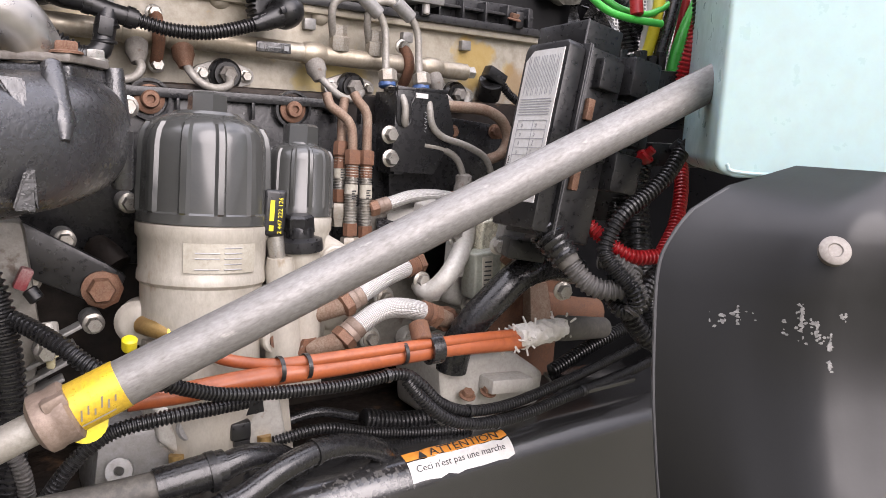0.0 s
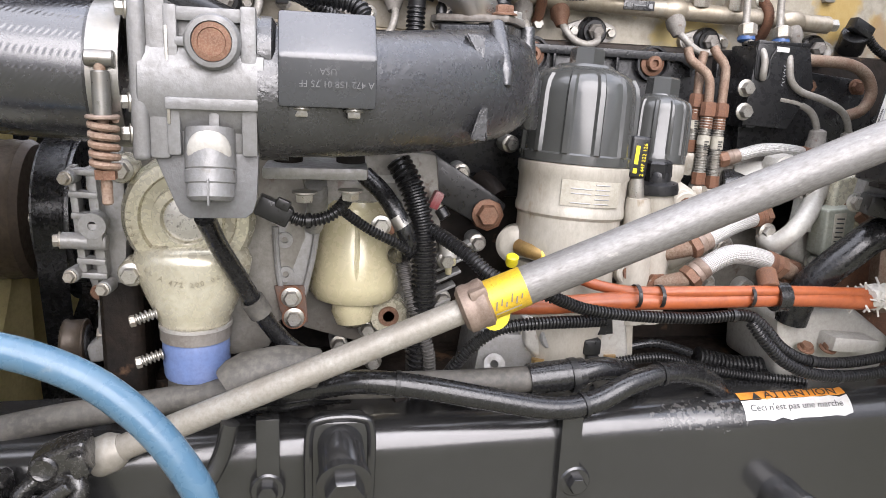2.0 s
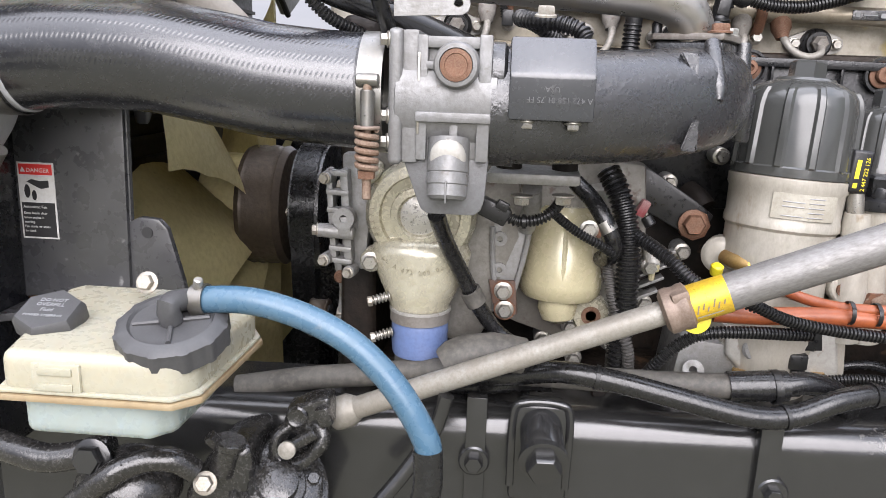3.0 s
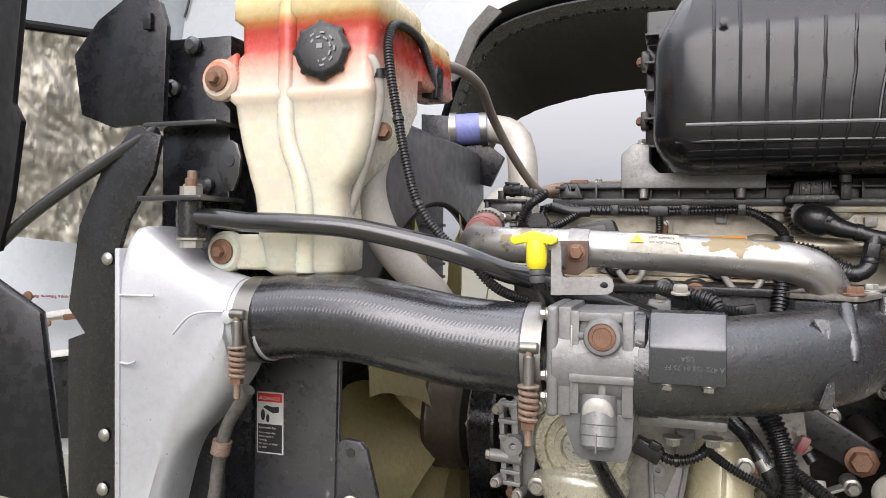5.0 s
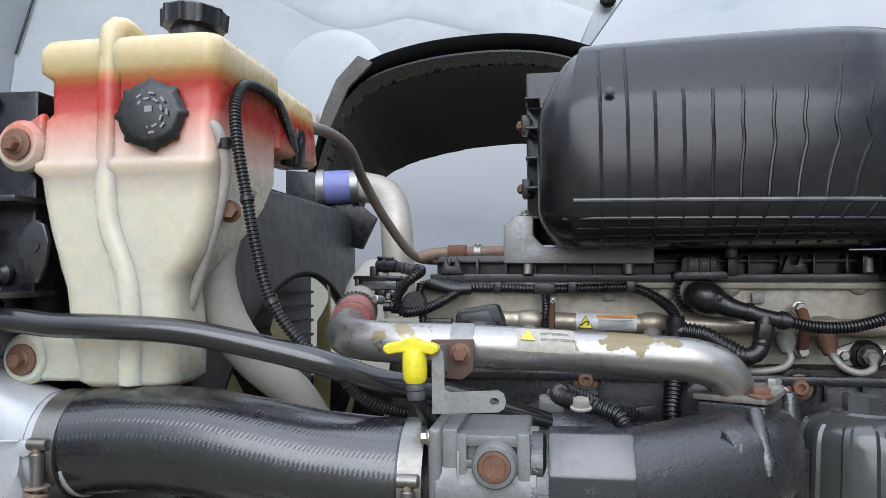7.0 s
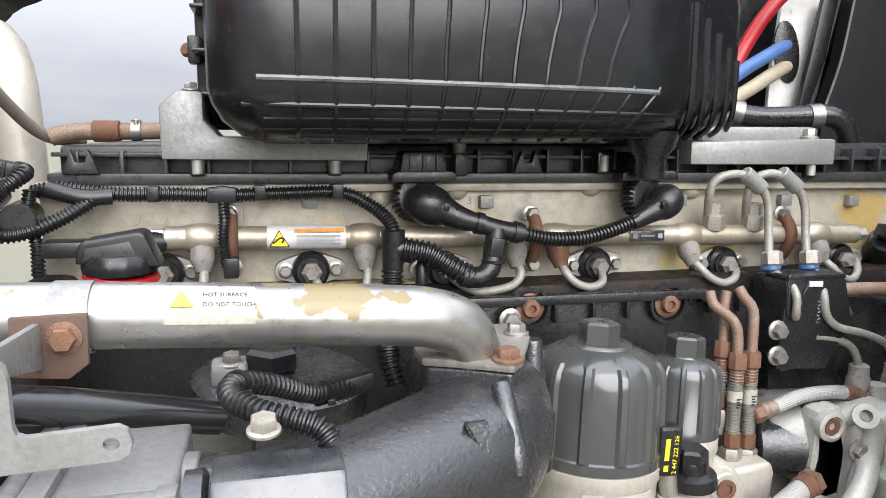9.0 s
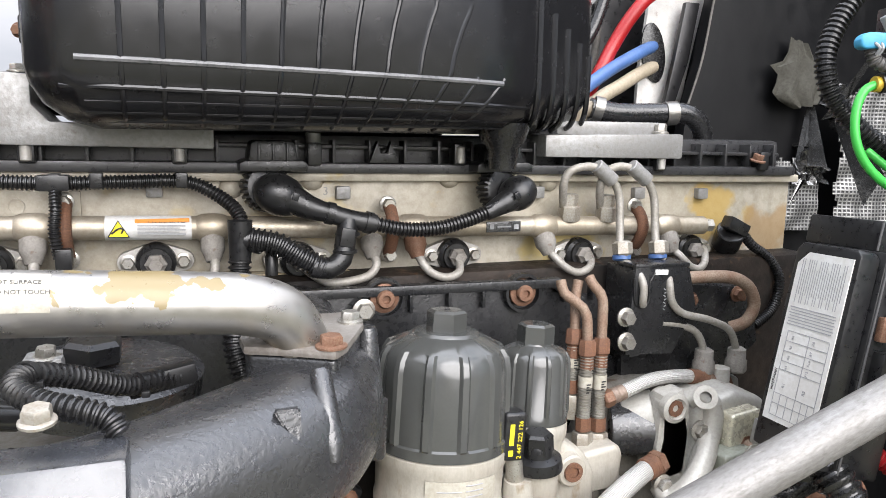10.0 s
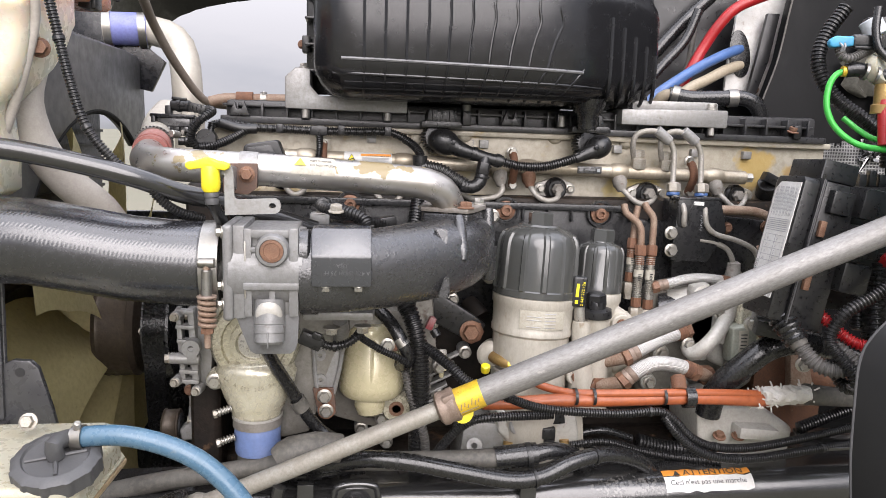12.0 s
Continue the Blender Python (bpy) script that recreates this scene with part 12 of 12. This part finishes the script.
# ---- cable bunch over the fuse box ----
bunch = (
    ("green_cable", "thick green cable in the bunch above the fuse box", [(0.856, 0.668, 0.208), (0.835, 0.674, 0.17), (0.816, 0.678, 0.125), (0.81, 0.684, 0.08), (0.814, 0.685, 0.035)], 0.0085, M_GREEN, 0),
    ("green_cable", "thin green wire curving above the fuse box", [(0.694, 0.735, 0.188), (0.717, 0.715, 0.164), (0.734, 0.701, 0.154), (0.767, 0.692, 0.153), (0.801, 0.685, 0.171)], 0.0045, M_GREEN, 0),
    ("yellow_cable", "yellow cable in the bunch above the fuse box", [(0.793, 0.697, 0.203), (0.782, 0.693, 0.151), (0.78, 0.699, 0.115), (0.775, 0.708, 0.078), (0.779, 0.708, 0.034)], 0.0078, M_YWIRE, 0),
    ("white_cable", "white cable in the bunch above the fuse box", [(0.791, 0.711, 0.205), (0.783, 0.705, 0.153), (0.782, 0.711, 0.116), (0.784, 0.705, 0.034)], 0.006, M_WHITE, 0),
    ("black_cable", "black cable in the bunch above the fuse box", [(0.812, 0.684, 0.204), (0.796, 0.683, 0.145), (0.789, 0.689, 0.093), (0.79, 0.689, 0.034)], 0.009, M_RUBBER, 0),
    ("red_cable", "red cable in the bunch above the fuse box", [(0.838, 0.692, 0.209), (0.828, 0.689, 0.156), (0.821, 0.693, 0.096), (0.811, 0.687, 0.035)], 0.006, M_RED, 0),
    ("red_conduit", "red corrugated conduit near the washer tank", [(0.806, 0.642, 0.156), (0.794, 0.641, 0.113), (0.791, 0.648, 0.078), (0.799, 0.657, 0.027)], 0.0085, M_RED, 0.005),
    ("black_conduit", "black corrugated conduit near the washer tank", [(0.802, 0.641, 0.197), (0.796, 0.633, 0.14), (0.805, 0.631, 0.099), (0.814, 0.632, 0.014)], 0.010, M_CONDUIT, 0.0055),
    ("black_conduit", "black corrugated conduit near the washer tank", [(0.82, 0.629, 0.198), (0.813, 0.622, 0.141), (0.82, 0.619, 0.086), (0.828, 0.623, 0.014)], 0.010, M_CONDUIT, 0.0055),
    ("black_conduit", "black corrugated conduit behind the fuse box", [(0.785, 0.765, 0.211), (0.788, 0.751, 0.157), (0.789, 0.742, 0.111)], 0.012, M_CONDUIT, 0.0055),
    ("black_conduit", "thick black corrugated conduit standing under the control unit", [(0.743, 0.671, -0.026), (0.728, 0.658, -0.077), (0.719, 0.64, -0.133), (0.712, 0.625, -0.174), (0.712, 0.598, -0.241)], 0.019, M_CONDUIT, 0.0075),
    ("black_conduit", "black corrugated conduit standing under the control unit", [(0.722, 0.692, -0.05), (0.712, 0.677, -0.093), (0.705, 0.66, -0.142)], 0.011, M_CONDUIT, 0.0055),
    ("red_conduit", "red corrugated battery conduit", [(0.609, 0.621, -0.106), (0.622, 0.61, -0.12), (0.638, 0.596, -0.136), (0.657, 0.582, -0.145), (0.692, 0.571, -0.143)], 0.0082, M_RED, 0.005),
    ("red_conduit", "red corrugated battery conduit rising to the firewall", [(0.698, 0.579, -0.143), (0.73, 0.589, -0.111), (0.755, 0.605, -0.072), (0.773, 0.624, -0.038)], 0.0082, M_RED, 0.005),
    ("harness_loop", "black corrugated harness loop by the fender", [(0.7, 0.566, -0.021), (0.677, 0.564, -0.047), (0.649, 0.566, -0.069), (0.618, 0.57, -0.09), (0.604, 0.575, -0.114), (0.598, 0.574, -0.136), (0.609, 0.562, -0.157), (0.621, 0.55, -0.175), (0.63, 0.552, -0.196), (0.624, 0.567, -0.202), (0.622, 0.584, -0.186), (0.629, 0.585, -0.16)], 0.0086, M_CONDUIT, 0.0052),
    ("harness_loop", "dusty corrugated harness below the ribbed boot", [(0.567, 0.605, -0.143), (0.576, 0.596, -0.158), (0.589, 0.584, -0.173), (0.607, 0.571, -0.178), (0.624, 0.562, -0.171), (0.638, 0.568, -0.154)], 0.0112, M_DUSTCONDUIT, 0.0058),
    ("harness_loop", "dusty corrugated harness twisted into a loop", [(0.606, 0.591, -0.146), (0.615, 0.573, -0.148), (0.627, 0.562, -0.162), (0.634, 0.552, -0.186), (0.625, 0.555, -0.203)], 0.0098, M_DUSTCONDUIT, 0.0055),
    ("harness_loop", "black corrugated harness sinking behind the fender", [(0.656, 0.57, -0.203), (0.677, 0.575, -0.175), (0.697, 0.576, -0.163)], 0.010, M_CONDUIT, 0.0055),
    ("black_conduit", "black corrugated conduit dropping behind the fender", [(0.667, 0.598, -0.211), (0.688, 0.59, -0.243), (0.712, 0.583, -0.259)], 0.012, M_CONDUIT, 0.0058),
)
for name, label, pts, r, m, rib in bunch:
    run_hose(name, label, "cable", pts, r, m, 14, rib, 0.0011)
boot = thing("ribbed_boot", "black rubber bellows boot on a wiring plug", "rubber boot", (0.56, 0.614, -0.124))
bd = (V((0.569, 0.603, -0.147)) - V((0.558, 0.629, -0.118))).normalized()
prof = []
for k in range(5):
    prof += [(0.0165 + 0.004 * (k < 3), 0.009 * k), (0.0215 - 0.0008 * k, 0.009 * k + 0.003), (0.0165, 0.009 * k + 0.0065)]
part("bellows", lathe((0.556, 0.63, -0.115), bd, prof, 28), M_RUBBER, boot)
part("collar", lathe((0.568, 0.607, -0.143), bd, [(0.013, 0), (0.014, 0.004), (0.012, 0.012)], 18), M_DUSTYRUBBER, boot)
run_hose("rubber_hose", "thick black rubber coolant hose climbing to the firewall", "hose", [(0.51, 0.74, -0.309), (0.514, 0.735, -0.276), (0.529, 0.725, -0.245), (0.554, 0.715, -0.215), (0.589, 0.71, -0.186), (0.645, 0.72, -0.179), (0.722, 0.75, -0.197)], 0.0205, M_RUBBER, 24)
junction = thing("junction_block", "dark battery junction block with red terminals", "junction block", (0.797, 0.659, -0.025))
part("block", box((0.8, 0.657, -0.028), (0.09, 0.05, 0.03), (0, 0, -25), 0.004), M_PLASTIC, junction)
for k, p in enumerate(((0.736, 0.661, -0.037), (0.776, 0.637, -0.024), (0.804, 0.619, -0.024))):
    part("terminal", lathe(p, (0.2, -0.6, 0.6), [(0.012, 0), (0.012, 0.014), (0.006, 0.016), (0.006, 0.024)], 12), M_RED if k != 1 else M_PLASTIC, junction)
conn = thing("gearbox_plug", "grey dusty connector plugs behind the ribbed boot", "connector", (0.589, 0.703, -0.129))
for p, s in (((0.584, 0.702, -0.15), (0.05, 0.04, 0.025)), ((0.617, 0.7, -0.111), (0.05, 0.03, 0.03)), ((0.586, 0.729, -0.131), (0.03, 0.03, 0.03)), ((0.631, 0.679, -0.113), (0.04, 0.03, 0.02))):
    part("plug", box(p, s, (0, 8, -20), 0.004), M_PLASTIC if s[0] == 0.05 else M_CAST, conn)
for p in ((0.565, 0.727, -0.149), (0.623, 0.666, -0.2)):
    bolt(conn, p, (-0.3, -1, 0), M_ZINC, 0.009, 0.012)

# ---- fender shield and washer tank ----
fender = thing("fender_shield", "large glossy black plastic splash shield with scuff marks", "splash shield", (0.648, 0.362, -0.295))
shield_rows = []
fbm = bmesh.new()
# a sheet with a rounded near corner: left edges of its rows, from the top down
LEFT = ((0.701, 0.424, -0.03), (0.67, 0.442, -0.042), (0.643, 0.458, -0.052), (0.627, 0.466, -0.063), (0.61, 0.475, -0.076), (0.596, 0.48, -0.094), (0.583, 0.484, -0.119), (0.576, 0.482, -0.148), (0.571, 0.474, -0.204), (0.567, 0.465, -0.259), (0.567, 0.455, -0.315), (0.567, 0.443, -0.371), (0.569, 0.425, -0.454))
RIGHT_TOP, RIGHT_LOW = V((0.754, 0.272, -0.034)), V((0.734, 0.214, -0.383))
for k, p in enumerate(LEFT):
    p = V(p)
    f = (LEFT[0][2] - p.z) / (LEFT[0][2] - LEFT[-1][2])
    q = RIGHT_TOP.lerp(RIGHT_LOW, f)
    if k == 0:
        q.z += 0.004
    row = []
    for i in range(25):
        s = i / 24
        bulge = 0.030 * math.sin(math.pi * min(1, s * 1.3)) * (0.4 + 0.6 * f)
        crease = 0.008 * math.exp(-((s - 0.45) / 0.10) ** 2)
        # the upper lip leans back, the face under it is drawn in, and the skirt swells out again
        swell = f / 0.10 if f < 0.10 else 0.5 + 0.5 * math.cos(math.pi * min(1, (f - 0.10) / 0.40))
        inner = min(1, max(0, (s - 0.10) / 0.40))
        lean = min(1, s * 4) * 0.10 * max(0, f - 0.45) ** 1.4 + 0.026 * swell * inner * inner * (3 - 2 * inner)
        row.append(fbm.verts.new(p.lerp(q, s) + V((-0.55, -0.82, 0)) * (bulge + crease + lean)))
    shield_rows.append(row)
for a, b in zip(shield_rows, shield_rows[1:]):
    for i in range(24):
        fbm.faces.new((a[i], a[i + 1], b[i + 1], b[i]))
bmesh.ops.recalc_face_normals(fbm, faces=fbm.faces)
bmesh.ops.solidify(fbm, geom=fbm.faces[:], thickness=0.004)
shield_tree = BVHTree.FromBMesh(fbm)
part("sheet", fbm, M_FENDER, fender, angle=60)
FB = V((0.635, 0.358, -0.091))
FQ, FN, _, _ = shield_tree.find_nearest(FB + V((-0.03, -0.045, 0)))
FN = ((FN if FN.y < 0 else -FN) + V((0, 0, 0.45))).normalized()
part("fastener", lathe(FQ + FN * 0.004, FN, [(0.0130, -0.006), (0.0135, 0.0004), (0.0125, 0.0012), (0.0065, 0.0016), (0.0055, 0.0006), (0.0025, 0.0006)], 30), M_FLANGE, fender, "dull round steel fastener")
# the grey of this bead stands in for the highlight along the edge
part("edge_bead", tube([V(q) + V((-0.002, -0.003, 0)) for q in LEFT], 0.0022, 8), M_RESCAP, fender, "grey bead painted as the edge's highlight")
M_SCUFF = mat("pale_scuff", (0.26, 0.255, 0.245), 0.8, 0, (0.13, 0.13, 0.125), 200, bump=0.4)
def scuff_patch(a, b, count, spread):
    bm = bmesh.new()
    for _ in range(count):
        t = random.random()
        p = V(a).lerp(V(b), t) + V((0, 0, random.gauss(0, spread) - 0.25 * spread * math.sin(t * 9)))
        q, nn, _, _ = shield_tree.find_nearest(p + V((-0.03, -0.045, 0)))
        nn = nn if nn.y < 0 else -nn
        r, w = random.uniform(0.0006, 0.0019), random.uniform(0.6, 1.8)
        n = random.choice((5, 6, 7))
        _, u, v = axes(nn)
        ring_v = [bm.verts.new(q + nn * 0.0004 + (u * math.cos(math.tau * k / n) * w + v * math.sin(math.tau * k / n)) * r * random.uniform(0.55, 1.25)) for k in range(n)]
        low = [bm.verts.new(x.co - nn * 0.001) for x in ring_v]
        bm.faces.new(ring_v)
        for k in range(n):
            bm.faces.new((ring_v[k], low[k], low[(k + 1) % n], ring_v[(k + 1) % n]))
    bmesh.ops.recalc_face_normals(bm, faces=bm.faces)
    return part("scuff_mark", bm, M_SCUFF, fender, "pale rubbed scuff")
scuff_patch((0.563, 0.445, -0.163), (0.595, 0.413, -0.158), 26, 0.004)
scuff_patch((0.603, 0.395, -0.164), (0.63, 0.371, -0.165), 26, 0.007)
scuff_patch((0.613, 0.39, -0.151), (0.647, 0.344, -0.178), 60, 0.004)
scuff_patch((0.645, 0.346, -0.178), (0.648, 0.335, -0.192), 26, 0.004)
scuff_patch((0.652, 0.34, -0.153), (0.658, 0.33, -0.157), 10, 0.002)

# ---- windscreen washer tank above the shield ----
wash = thing("washer_fluid_tank", "pale blue-green translucent washer fluid tank", "fluid tank", (0.695, 0.421, 0.025))
WL = V((0.646, 0.48, 0.034))
wu = V((0.74, -0.67, 0)).normalized()
wb = prism([(0, -0.060), (0.006, -0.070), (0.02, -0.076), (0.16, -0.074), (0.30, -0.06), (0.30, 0.22), (0.0, 0.22)], WL + V((0.148, 0.163, 0.0)), wu, V((0.0, 0.0, 1)), 0.22, 0.016, seg=5)
part("tank", wb, M_WASHER, wash)
part("parting_seam", tube([WL + V((0.148, 0.163, 0.0)) + wu * a - wu.cross(V((0, 0, 1))) * -0.2203 + V((0, 0, b)) for a, b in ((0.012, -0.062), (0.03, -0.0705), (0.16, -0.0685), (0.29, -0.056))], 0.0018, 8), M_WASHER, wash, "moulded parting seam")
